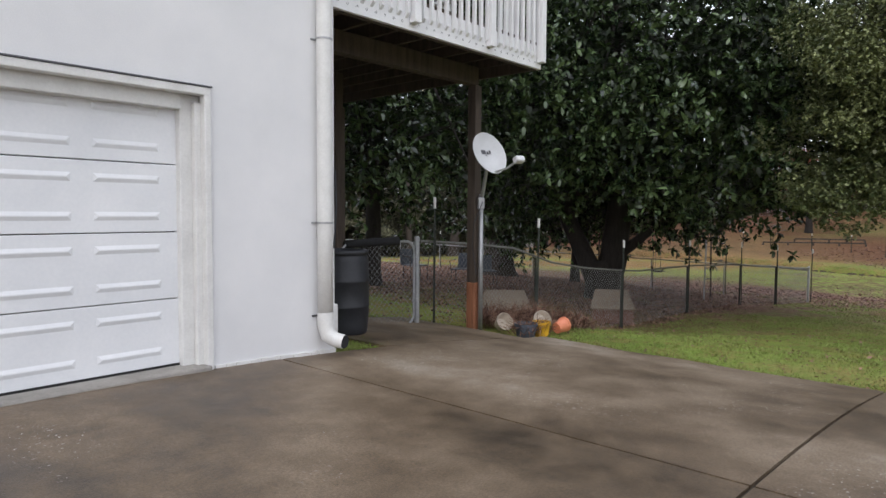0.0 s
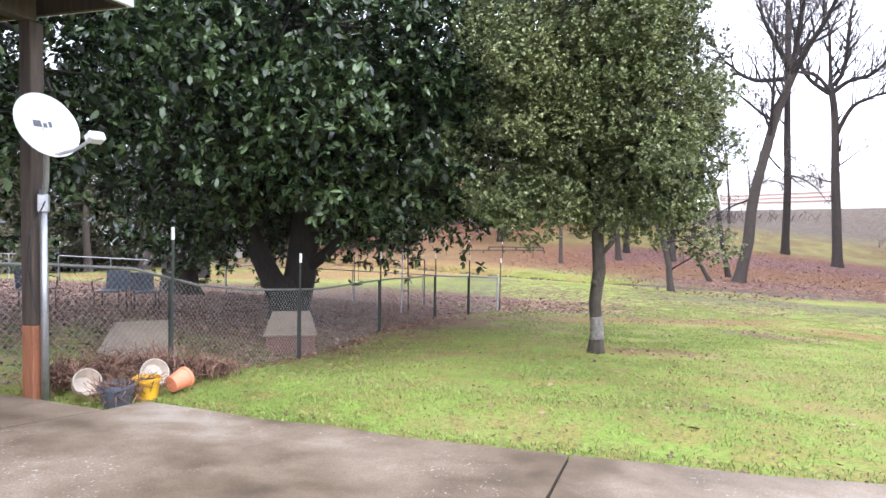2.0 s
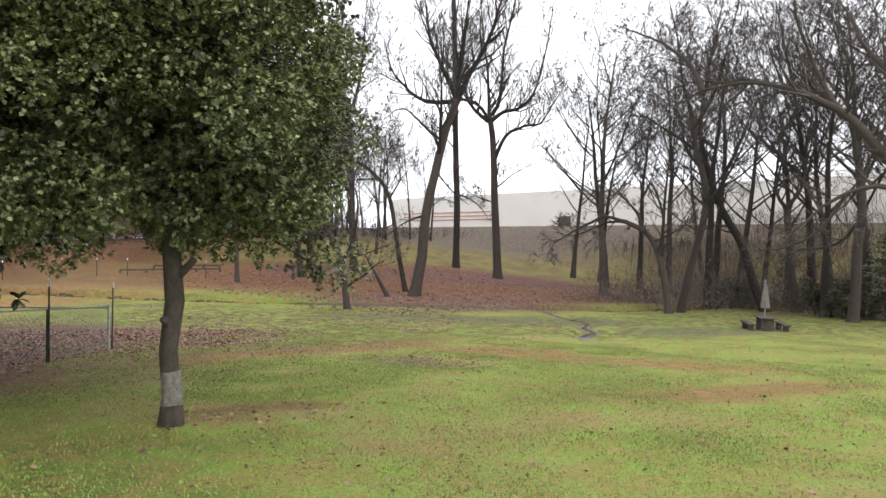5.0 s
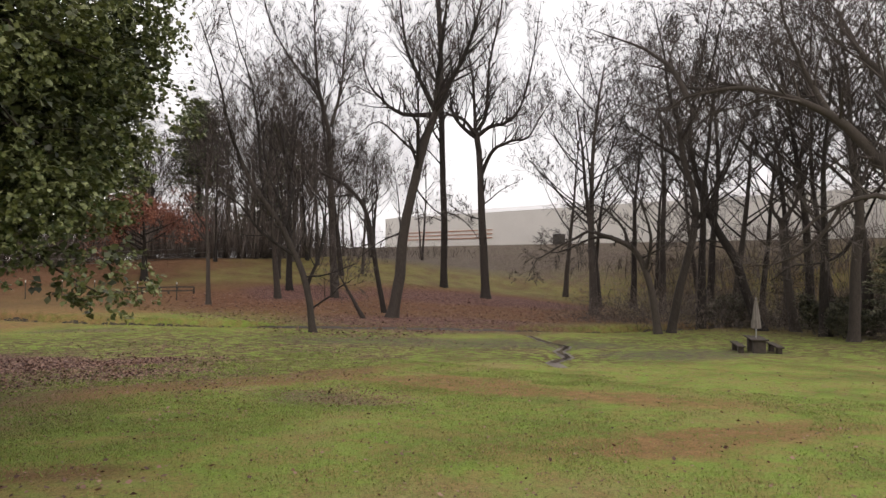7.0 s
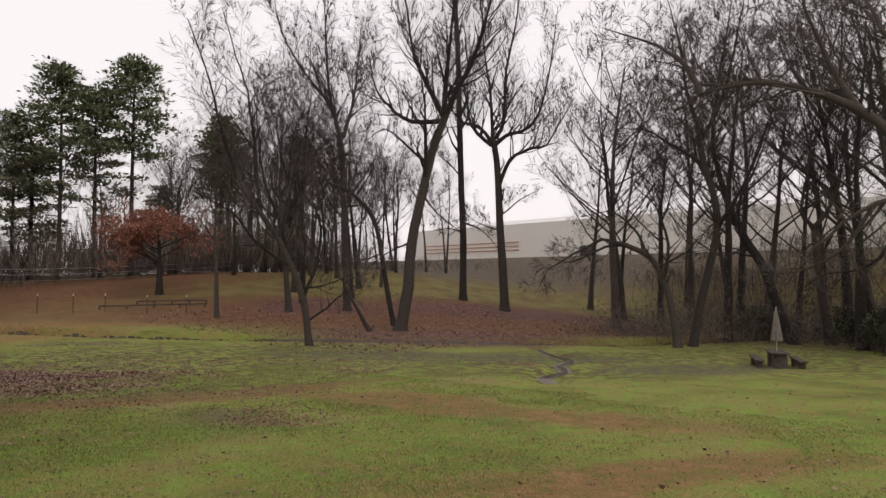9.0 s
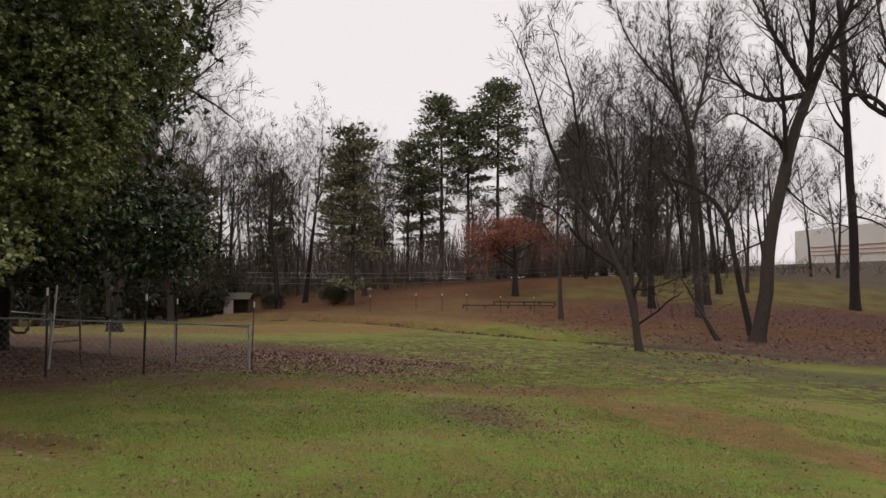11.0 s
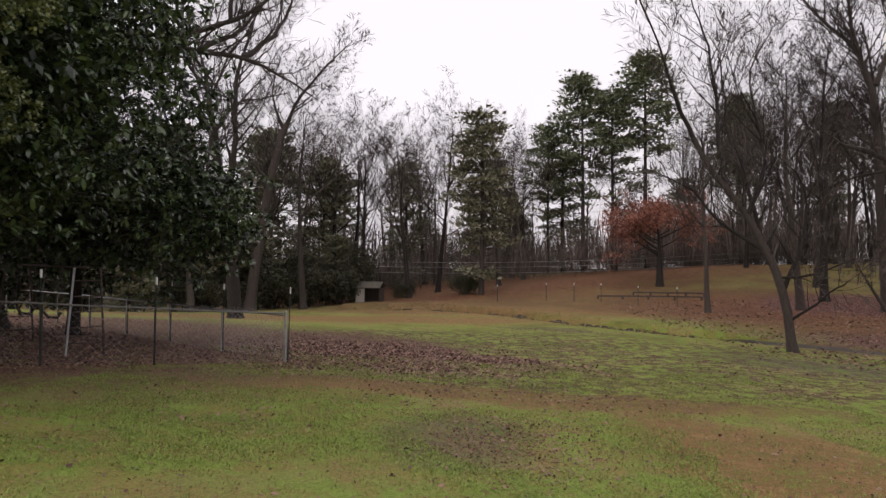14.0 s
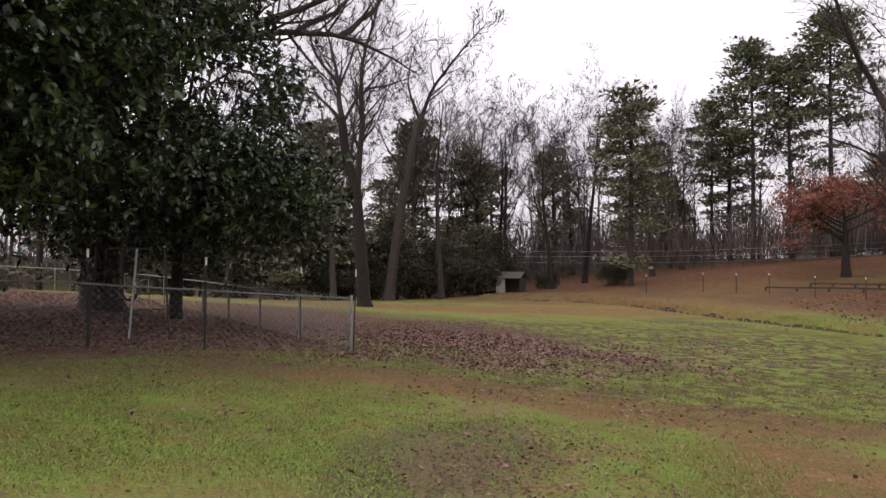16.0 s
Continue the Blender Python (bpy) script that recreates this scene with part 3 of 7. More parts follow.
    g.tube([(-0.06, -0.075, 0.64), (-0.06, -0.078, 0.52), (-0.05, -0.10, 0.44), (-0.02, -0.16, 0.40), (0.02, -0.23, 0.385)], [0.072, 0.072, 0.07, 0.066, 0.064], 14, cap=False)
    g.done("outlet", TRIM_WHITE, sp, smooth=True)
    # black disc painted as the unlit hollow of the open outlet
    g = Geo()
    g.tube([(0.0215, -0.2315, 0.385), (0.022, -0.235, 0.385)], 0.058, 14)
    g.done("outlet_shade_disc", BLACK_PLASTIC, sp)
    for z in (0.60, 1.42, 3.0):
        g = Geo()
        g.tube([(-0.06, -0.075, z), (-0.06, -0.075, z + 0.016)], 0.0715, 14)
        g.box(-0.15, -0.012, z, 0.03, 0.002, z + 0.016)
        g.done("strap", GALV if z > 0.7 else DARK_MARK, sp)
    cable = Geo()
    cable.tube([(0.09, -0.03, 1.9), (0.095, -0.04, 1.6), (0.07, -0.05, 1.35), (0.06, -0.045, 1.2)], 0.008, 5)
    ob = cable.done("cable", BLACK_PLASTIC)
    ob.matrix_world = HOUSE
    tagged(ob, "thin black cable hanging down the house corner", "cable")
    bx = Geo()
    bx.box(0.101, 0.03, 0.42, 0.17, 0.17, 0.68, bevel=0.01)
    ob = bx.done("junction_box", TRIM_WHITE)
    ob.matrix_world = HOUSE
    tagged(ob, "small white box on the house side wall", "junction box")


build_house()


# ---- raised deck on timber posts ----
def build_deck():
    top = empty("deck", HOUSE @ pose(0, 0, -0.055), "raised timber deck with white railing and dark underside", "deck", kind="structure")
    X0, X1, Y0, Y1 = 0.104, 3.56, 0.10, 4.6
    g = Geo()
    g.box(X0, Y0 + 0.03, 3.3, X1 - 0.28, 1.10, 3.32)
    for y in (1.0, 3.9):
        b = Geo()
        b.box(X0, y - 0.07, 3.30, X1 - 0.24, y + 0.07, 3.54, bevel=0.008)
        b.done("beam", OLD_WOOD, top)
    for i in range(9):
        x = X0 + 0.05 + i * 0.405
        b = Geo()
        b.box(x, Y0 + 0.09, 3.545, x + 0.045, Y1, 3.72)
        b.done("joist", OLD_WOOD, top)
    for i in range(31):
        y = Y0 + i * 0.148
        b = Geo()
        b.box(X0, y, 3.722, X1 + 0.03, y + 0.142, 3.76)
        b.done("deck_board", OLD_WOOD, top)
    f = Geo()
    f.box(X0, Y0 - 0.002, 3.43, X1, Y0 + 0.04, 3.72, bevel=0.004)
    f.done("fascia", DECK_WHITE, top)
    f = Geo()
    f.box(X1 - 0.085, Y0 + 0.045, 3.42, X1 - 0.042, Y1, 3.71)
    f.box(X0, Y0 + 0.042, 3.42, X1 - 0.09, Y0 + 0.085, 3.71)
    f.done("rim_joist", OLD_WOOD, top)
    f = Geo()
    f.box(X1 - 0.04, Y0 + 0.042, 3.43, X1, Y1, 3.72, bevel=0.004)
    f.done("fascia", DECK_WHITE, top)
    # balusters nailed to the outside of the rim, with angled feet
    bal = Geo()
    bal.add([(-0.019, -0.038, 0.02), (0.019, -0.038, 0.02), (0.019, 0, -0.02), (-0.019, 0, -0.02), (-0.019, -0.038, 1.05), (0.019, -0.038, 1.05), (0.019, 0, 1.05), (-0.019, 0, 1.05)],
            [(3, 2, 1, 0), (4, 5, 6, 7), (0, 1, 5, 4), (1, 2, 6, 5), (2, 3, 7, 6), (3, 0, 4, 7)])
    me = bal.mesh("baluster", DECK_WHITE)
    n = int((X1 - X0) / 0.118)
    for i in range(n):
        child("baluster", me, top, pose(X0 + 0.06 + i * 0.118, Y0 - 0.003, 3.56))
    for i in range(int((Y1 - Y0) / 0.118)):
        child("baluster", me, top, pose(X1 + 0.003, Y0 + 0.08 + i * 0.118, 3.56, 0, 0, 90))
    bolt = Geo()
    bolt.lathe([(0.0, -0.012), (0.010, -0.012), (0.012, 0.0)], 8)
    bme = bolt.mesh("bolt", DARK_MARK)
    for i in range(0, n, 1):
        child("bolt", bme, top, pose(X0 + 0.118 + i * 0.118, Y0 - 0.006, 3.50, 90, 0, 0))
    for x in (1.2, 2.45, 3.5):
        p = Geo()
        p.box(x - 0.045, Y0 - 0.09, 3.50, x + 0.045, Y0 - 0.004, 4.72, bevel=0.006)
        p.done("rail_post", DECK_WHITE, top)
    r = Geo()
    r.box(X0, Y0 - 0.06, 4.62, X1 + 0.05, Y0 + 0.08, 4.66, bevel=0.006)
    r.done("top_rail", DECK_WHITE, top)
    r = Geo()
    r.box(X1 - 0.06, Y0 + 0.085, 4.62, X1 + 0.06, Y1, 4.66, bevel=0.006)
    r.done("top_rail", DECK_WHITE, top)
    for (x, y, base) in ((3.32, 1.0, True), (2.3, 2.7, False), (0.35, 3.9, False), (3.32, 3.9, False)):
        zb = -0.12 if base else -0.25
        zm = 0.62
        p = Geo()
        p.box(x - 0.07, y - 0.07, zb, x + 0.07, y + 0.07, zm, bevel=0.008)
        p.done("post_foot", POST_RED if base else POST_WOOD, top, "bare reddish wood foot" if base else "")
        p = Geo()
        p.box(x - 0.068, y - 0.068, zm, x + 0.068, y + 0.068, 3.30 if y != 2.7 else 3.54, bevel=0.008)
        p.done("post", POST_WOOD, top)


build_deck()


# ---- fence ----
def chain_link(g, a, b, height, base, lift=0.03, pitch=0.042):
    """Wires of a chain-link web between two plan points, bent to and fro so that neighbours hook into diamonds."""
    a, b = Vector((*a, 0)), Vector((*b, 0))
    length = (b - a).length
    d = (b - a) / length
    side = Vector((-d.y, d.x, 0))
    step = pitch
    rows = int(height / step)
    n = int(length / pitch)
    r = 0.0021 if pitch < 0.06 else 0.0024
    for i in range(n):
        pts = []
        for k in range(rows + 1):
            p = a + d * ((i + (k + i) % 2) * pitch)
            pts.append(Vector((p.x, p.y, base(p.x, p.y) + lift + k * step)) + side * (0.002 if (k + i) % 2 else -0.002))
        k0 = len(g.v)
        for p in pts:
            g.v += [tuple(p + d * r), tuple(p - d * r * 0.5 + side * r), tuple(p - d * r * 0.5 - side * r)]
        for k in range(rows):
            o = k0 + 3 * k
            g.f += [(o, o + 1, o + 4, o + 3), (o + 1, o + 2, o + 5, o + 4), (o + 2, o, o + 3, o + 5)]


def t_post_mesh():
    g = Geo()
    g.box(-0.018, -0.003, -0.1, 0.018, 0.003, 1.68)
    g.box(-0.003, -0.022, -0.1, 0.003, -0.0035, 1.68)
    for i in range(27):
        g.box(-0.006, 0.0032, 0.1 + i * 0.055, 0.006, 0.008, 0.12 + i * 0.055)
    h = Geo()
    h.box(-0.0185, -0.0225, 1.68, 0.0185, 0.004, 1.84)
    return g.mesh("t_post", GREEN_STEEL), h.mesh("post_tip", WHITE_TIP)


TPOST, TTIP = t_post_mesh()


def round_post(name, x, y, h, r, mat, parent, cap=True):
    z = ground_z(x, y)
    g = Geo()
    prof = [(r, -0.1), (r, h)] + ([(r * 1.15, h), (r * 1.15, h + 0.03), (r * 0.7, h + 0.055), (0.0, h + 0.06)] if cap else [(0, h)])
    g.lathe(prof, 10, pose(x, y, z))
    return g.done(name, mat, parent, smooth=False)


def t_post(x, y, parent, lean=0.0, h=1.0):
    p = child("t_post", TPOST, parent, pose(x, y, ground_z(x, y), lean, lean * 0.6, rng.uniform(0, 360)) @ Matrix.Diagonal((1, 1, h, 1)))
    child("post_tip", TTIP, p, label="white painted tip")


GATE_POST, CORNER = (-0.36, 8.92), (12.50, 21.97)
BACK = (-6.5, 38.0)


def build_fence():
    top = empty("chain_link_fence", Matrix.Identity(4), "chain-link fence with green steel posts and top rail", "fence", kind="structure")
    H = 1.20
    gx, gy = GATE_POST
    cx, cy = CORNER
    nodes = [GATE_POST, (1.60, 11.10), (3.73, 13.42), (6.10, 16.05), (8.60, 18.60), (10.25, 19.80), CORNER]
    marks = [0.0]
    for (ax, ay), (bx, by) in zip(nodes, nodes[1:]):
        marks.append(marks[-1] + math.hypot(bx - ax, by - ay))
    L = marks[-1]

    def along(s):
        for (ax, ay), (bx, by), m0, m1 in zip(nodes, nodes[1:], marks, marks[1:]):
            if s <= m1 + 1e-6:
                t = (s - m0) / (m1 - m0)
                return ax + (bx - ax) * t, ay + (by - ay) * t
        return nodes[-1]

    round_post("gate_post", gx, gy, 1.20, 0.037, GALV, top)
    for s in marks[1:-1]:
        x, y = along(s)
        round_post("line_post", x, y, 1.17, 0.022, GREEN_STEEL, top, False)
    round_post("corner_post", cx, cy, 1.20, 0.036, GALV, top)
    for s in [0.33] + marks[1:-1]:
        x, y = along(s)
        t_post(x + 0.02, y - 0.05, top, rng.uniform(-1, 1))
    t_post(cx + 0.07, cy - 0.05, top, 1.5)

    def rail(pts, r=0.02, mat=GREEN_STEEL, h=1.19):
        g = Geo()
        g.tube([(x, y, ground_z(x, y) + h) for x, y in pts], r, 7)
        g.done("top_rail", mat, top)

    rail([along(s) for s in [L * i / 16 for i in range(17)]], 0.018, RAIL_DULL)
    for k, (p, q) in enumerate(zip(nodes, nodes[1:])):
        web = Geo()
        chain_link(web, p, q, H, ground_z, pitch=0.044 if k < 3 else 0.075)
        web.done("chain_link", WIRE, top, "fine wire mesh")
    # the back run
    bx, by = BACK
    M = math.hypot(bx - cx, by - cy)
    back = [(cx + (bx - cx) * s / M, cy + (by - cy) * s / M) for s in [M * i / 9 for i in range(10)]]
    rail(back, 0.02, GALV, 1.14)
    for i, (x, y) in enumerate(back[1:]):
        round_post("line_post", x, y, 1.12, 0.022, GALV, top, False)
        if i < 7:
            t_post(x + 0.05, y - 0.03, top, rng.uniform(-1.5, 1.5))
    web = Geo()
    chain_link(web, CORNER, back[4], H, ground_z, pitch=0.085)
    web.done("chain_link", WIRE, top, "fine wire mesh")
    # the far rail across the yard
    far = [back[-1], (-9, 36), (-14, 30), (-17, 22)]
    rail(far, 0.022, GALV, 1.15)
    for x, y in far:
        round_post("line_post", x, y, 1.15, 0.022, GALV, top, False)


build_fence()


def build_gate():
    gx, gy = GATE_POST
    hx, hy = -1.30, 7.95
    z = ground_z(gx, gy) + 0.05
    d = Vector((hx - gx, hy - gy, 0))
    ang = math.degrees(math.atan2(d.y, d.x))
    w = d.length - 0.12
    top = empty("gate", pose(gx, gy, z, 0, 0, ang) @ pose(0.06, 0, 0), "galvanised tube gate with black foam on its top bar", "gate")
    g = Geo()
    h, r = 1.14, 0.13
    loop = []
    for cx, cz, a0 in ((w - r, r, -90), (w - r, h - r, 0), (r, h - r, 90), (r, r, 180)):
        loop += [(cx + r * math.cos(radians(a0 + q)), 0, cz + r * math.sin(radians(a0 + q))) for q in (0, 22, 45, 68, 90)]
    g.tube(loop + loop[:1], 0.017, 8, False)
    g.done("gate_frame", GALV, top, smooth=True)
    f = Geo()
    f.tube([(0.3, 0, h + 0.01), (0.7, 0, h + 0.005), (w - 0.06, 0, h - 0.01)], 0.055, 10)
    f.done("foam_sleeve", BLACK_FOAM, top, "black foam pipe sleeve", True)
    web = Geo()
    chain_link(web, (0.03, 0), (w - 0.03, 0), 1.05, lambda x, y: 0.0, 0.05)
    web.done("chain_link", WIRE, top)
    for hz in (0.3, 0.9):
        q = Geo()
        q.box(-0.07, -0.02, hz, 0.02, 0.02, hz + 0.05, bevel=0.006)
        q.done("hinge", GALV, top)


build_gate()


# ---- trees ----
def unit(v):
    return v.normalized() if v.length > 1e-9 else Vector((0, 0, 1))


def bare_tree(seed, height, radius, lean=(0, 0), first=0.35, limbs=9, sub=(6, 7, 4), rise=0.55, crook=0.10, spread=0.42, runs=None, flare=True, fine=1.0):
    """A leafless tree: tapered trunk and forked limbs, with slender twigs at the ends.
    runs, when given, are the courses of the trunk and of the main limbs."""
    r = random.Random(seed)
    trunk, limb, twig = Geo(), Geo(), []

    def jitter(s):
        return Vector((r.uniform(-s, s), r.uniform(-s, s), r.uniform(-s, s)))

    def offshoots(pts, ds, radii, length, level, count, start):
        n = len(pts) - 1
        for i in range(count):
            t = min(start + (1 - start) * (i + r.random()) / count, 0.99)
            k = min(int(t * n), n - 1)
            q = pts[k].lerp(pts[k + 1], t * n - k)
            side = Matrix.Rotation(r.uniform(0, 2 * math.pi), 3, ds[k]) @ unit(ds[k].orthogonal())
            nd = unit(ds[k] * (0.30 if level == 0 else 0.60) + side * r.uniform(0.6, 1.0) + Vector((0, 0, rise * (0.75 if level == 0 else 0.35))))
            f = 1 - 0.5 * t
            grow(q, nd, length * spread * (1.55 if level == 0 else 1.0) * r.uniform(0.7, 1.15) * f, max(0.014, radii[k] * r.uniform(0.42, 0.62)), level + 1)

    def grow(p, d, length, rad, level):
        if level >= 3:
            twig.append((p, d, length, (0.027 if level == 3 else 0.019) * fine))
            if level == 3:
                for i in range(sub[2]):
                    t = r.uniform(0.15, 0.95)
                    grow(p + d * length * t, unit(d + jitter(0.75) + Vector((0, 0, 0.35 * rise))), length * r.uniform(0.4, 0.8), 0.01, 4)
            return
        n = (9, 6, 3)[level]
        pts, ds = [p.copy()], []
        for i in range(n):
            d = unit(d + jitter(crook * (1 + 0.5 * level)) + Vector((0, 0, (0.0, 0.17, 0.20)[level] * (0.4 + rise))))
            p = p + d * (length / n)
            pts.append(p.copy())
            ds.append(d.copy())
        end = 0.12 if level else 0.16
        radii = [rad * (1 - (1 - end) * (i / n) ** 0.8) for i in range(n + 1)]
        (trunk if level == 0 else limb).tube(pts, radii, (10, 6, 3)[level], cap=False)
        offshoots(pts, ds, radii, length, level, limbs if level == 0 else sub[level - 1], first if level == 0 else 0.25)

    def along(run, r0, r1, level, g, sides):
        """A given course, softened between its points."""
        P = [Vector(p) for p in run]
        pts = []
        for i in range(len(P) - 1):
            a, b, c, d = P[max(i - 1, 0)], P[i], P[i + 1], P[min(i + 2, len(P) - 1)]
            for t in (0.0, 0.34, 0.67):
                pts.append(0.5 * (2 * b + (c - a) * t + (2 * a - 5 * b + 4 * c - d) * t * t + (3 * b - a - 3 * c + d) * t**3) + jitter(0.05 if level else 0.02))
        pts.append(P[-1])
        n = len(pts) - 1
        radii = [r0 + (r1 - r0) * (i / n) ** 0.8 for i in range(n + 1)]
        g.tube(pts, radii, sides, cap=False)
        ds = [unit(pts[i + 1] - pts[i]) for i in range(n)]
        return pts, ds, radii, sum((pts[i + 1] - pts[i]).length for i in range(n))

    if runs:
        base = Vector(runs[0][0])
        pts, ds, radii, length = along(runs[0], radius, radius * 0.62, 0, trunk, 12)
        trunk.tube([base + Vector((0, 0, -0.4)), base + Vector((0, 0, 0.05)), base + (pts[1] - base) * 0.4, pts[1]], [radius * 1.6, radius * 1.3, radius * 1.08, radius * 0.99], 12, cap=False)
        offshoots(pts, ds, radii, length * 0.35, 1, limbs, first)
        for run in runs[1:]:
            long = sum((Vector(a) - Vector(b)).length for a, b in zip(run, run[1:]))
            pts, ds, radii, length = along(run, max(0.05, min(radius * 0.58, 0.022 * long)), 0.022, 1, limb, 7)
            offshoots(pts, ds, radii, min(9.0, max(4.5, length * 0.75)), 1, max(4, int(length * 2.1)), 0.15)
    else:
        d0 = unit(Vector((lean[0], lean[1], 1)))
        if flare:
            trunk.tube([Vector((0, 0, -0.3)), Vector((0, 0, 0.05)), d0 * 0.5, d0 * 1.2], [radius * 1.7, radius * 1.35, radius * 1.12, radius], 10, cap=False)
        grow(d0 * (1.1 if flare else 0.0), d0, height * 0.72, radius, 0)
    return trunk, limb, twig


def twig_mesh(name, twig):
    pos = np.array([tuple(p) for p, d, l, w in twig])
    way = np.array([tuple(d) for p, d, l, w in twig])
    return leaf_cloud(name, pos, way, np.array([l for p, d, l, w in twig]), np.array([w for p, d, l, w in twig]), TWIG, 0.06)


def bare_meshes(name, *args, **kw):
    t, l, w = bare_tree(*args, **kw)
    return t.mesh(name + "_trunk", BARK, True), l.mesh(name + "_limbs", BARK, True), twig_mesh(name + "_twigs", w)


def plant(meshes, x, y, label, group="", turn=0.0, scale=1.0, wide=1.0, name="bare_tree", tilt=0.0, names=("trunk", "branchwork", "twig_spray"), category="tree"):
    ob = empty(name, pose(x, y, ground_z(x, y) - 0.05, tilt, 0, turn) @ Matrix.Diagonal((scale * wide, scale * wide, scale, 1)), label, category, group)
    for n, me in zip(names, meshes):
        tagged(child(n, me, ob), kind="" if n == "trunk" else "stuff")
    return ob


def leaf_cloud(name, pos, way, length, width, mat, droop=0.25, oval=False):
    """Many leaves at pos and pointing along way, each a folded lozenge or a broader oval."""
    n = len(pos)
    rs = np.random.RandomState(n % 9973)
    way = way / np.maximum(np.linalg.norm(way, axis=1, keepdims=True), 1e-6)
    side = np.cross(way, rs.normal(size=(n, 3)) * 0.45 + np.array([0, 0, 1.0]))
    side /= np.maximum(np.linalg.norm(side, axis=1, keepdims=True), 1e-6)
    up = np.cross(side, way)
    L, W = length[:, None], width[:, None]
    base, tip = pos, pos + way * L - up * L * droop
    if oval:
        low = pos + way * L * 0.34 + up * L * 0.05
        top = pos + way * L * 0.74 - up * L * droop * 0.4
        v = np.stack([base, low + side * W * 0.9, top + side * W * 0.85, tip, top - side * W * 0.85, low - side * W * 0.9], 1).reshape(-1, 3)
        k = np.arange(n)[:, None] * 6
        f = np.concatenate([k + [0, 1, 5], k + [1, 2, 5], k + [2, 4, 5], k + [2, 3, 4]], 1).reshape(-1, 3)
    else:
        mid = pos + way * L * 0.55 + up * L * 0.05
        v = np.stack([base, mid + side * W, tip, mid - side * W], 1).reshape(-1, 3)
        k = np.arange(n)[:, None] * 4
        f = np.concatenate([k + [0, 1, 3], k + [1, 2, 3]], 1).reshape(-1, 3)
    me = bpy.data.meshes.new(name)
    me.vertices.add(len(v))
    me.vertices.foreach_set("co", v.ravel())
    me.loops.add(f.size)
    me.loops.foreach_set("vertex_index", f.ravel().astype(np.int32))
    me.polygons.add(len(f))
    me.polygons.foreach_set("loop_start", np.arange(0, f.size, 3, dtype=np.int32))
    me.materials.append(mat)
    me.update(calc_edges=True)
    return me


def clumps_in(lobes, count, seed, inner=0.5):
    """Points in the outer part of several ellipsoids (x, y, z, rx, ry, rz), and the way outwards there."""
    rs = np.random.RandomState(seed)
    vol = np.array([l[3] * l[4] + l[4] * l[5] + l[3] * l[5] for l in lobes], float)
    pick = rs.choice(len(lobes), count, p=vol / vol.sum())
    d = rs.normal(size=(count, 3))
    d /= np.linalg.norm(d, axis=1, keepdims=True)
    rad = inner + (1 - inner) * rs.rand(count) ** 0.55
    c = np.array([l[:3] for l in lobes], float)[pick]
    s = np.array([l[3:] for l in lobes], float)[pick]
    wob = 1 + 0.16 * np.sin(d[:, 0] * 7 + pick) * np.cos(d[:, 1] * 6 + pick * 2) + 0.1 * np.sin(d[:, 2] * 11)
    return c + d * s * (rad * wob)[:, None], d


def rosettes(name, lobes, count, per, length, width, mat, seed, inner=0.5, droop=0.25, out=0.8, cluster=0.0, tuft=14, oval=False):
    rs = np.random.RandomState(seed + 1)
    p, d = clumps_in(lobes, count, seed, inner)
    if cluster:
        m = max(8, count // tuft)
        centre = p[:m]
        near = rs.randint(0, m, count)
        p = centre[near] + rs.normal(size=(count, 3)) * cluster
        d = d[near] * 0.6 + rs.normal(size=(count, 3)) * 0.5
    axis = d * out + rs.normal(size=(count, 3)) * 0.35 + np.array([0, 0, 0.35])
    axis /= np.linalg.norm(axis, axis=1, keepdims=True)
    P = np.repeat(p, per, 0)
    A = np.repeat(axis, per, 0)
    ring = rs.normal(size=(count * per, 3))
    ring -= A * (ring * A).sum(1, keepdims=True)
    ring /= np.linalg.norm(ring, axis=1, keepdims=True)
    way = ring + A * rs.uniform(0.1, 0.9, (count * per, 1))
    P = P + A * rs.uniform(-0.04, 0.04, (count * per, 1))
    L = length * rs.uniform(0.7, 1.2, count * per)
    return leaf_cloud(name, P, way, L, L * width, mat, droop, oval)


def stems_to(g, root, targets, r0, r1, rnd):
    """Limbs from a trunk point out to crown points."""
    for t in targets:
        t = Vector(t)
        mid = root.lerp(t, 0.5) + Vector((rnd.uniform(-0.4, 0.4), rnd.uniform(-0.4, 0.4), rnd.uniform(0.1, 0.7)))
        g.tube([root, root.lerp(mid, 0.5) + Vector((0, 0, 0.1)), mid, t], [r0, r0 * 0.75, r0 * 0.5, r1], 6, cap=False)


# the twin-stemmed magnolia inside the fence
def magnolia(x, y, label, trunk_fn, lobes, count, seed, turn=0.0, leaf=0.19):
    top = empty("magnolia_tree", pose(x, y, ground_z(x, y), 0, 0, turn), label, "tree")
    rnd = random.Random(seed)
    g = Geo()
    roots = trunk_fn(g)
    pts, _ = clumps_in(lobes, 70, seed + 5, 0.55)
    for i, p in enumerate(pts):
        stems_to(g, Vector(roots[i % len(roots)]), [p], 0.07, 0.012, rnd)
    g.done("trunk", BARK_DARK, top, smooth=True)
    child("crown", rosettes("magnolia_crown", lobes, count, 9, leaf, 0.20, MAGNOLIA_LEAF, seed, 0.74, 0.22, 0.8, 0.36, 16, True), top)
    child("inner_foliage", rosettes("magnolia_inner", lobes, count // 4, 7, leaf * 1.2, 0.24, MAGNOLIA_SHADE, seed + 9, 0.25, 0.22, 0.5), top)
    return top


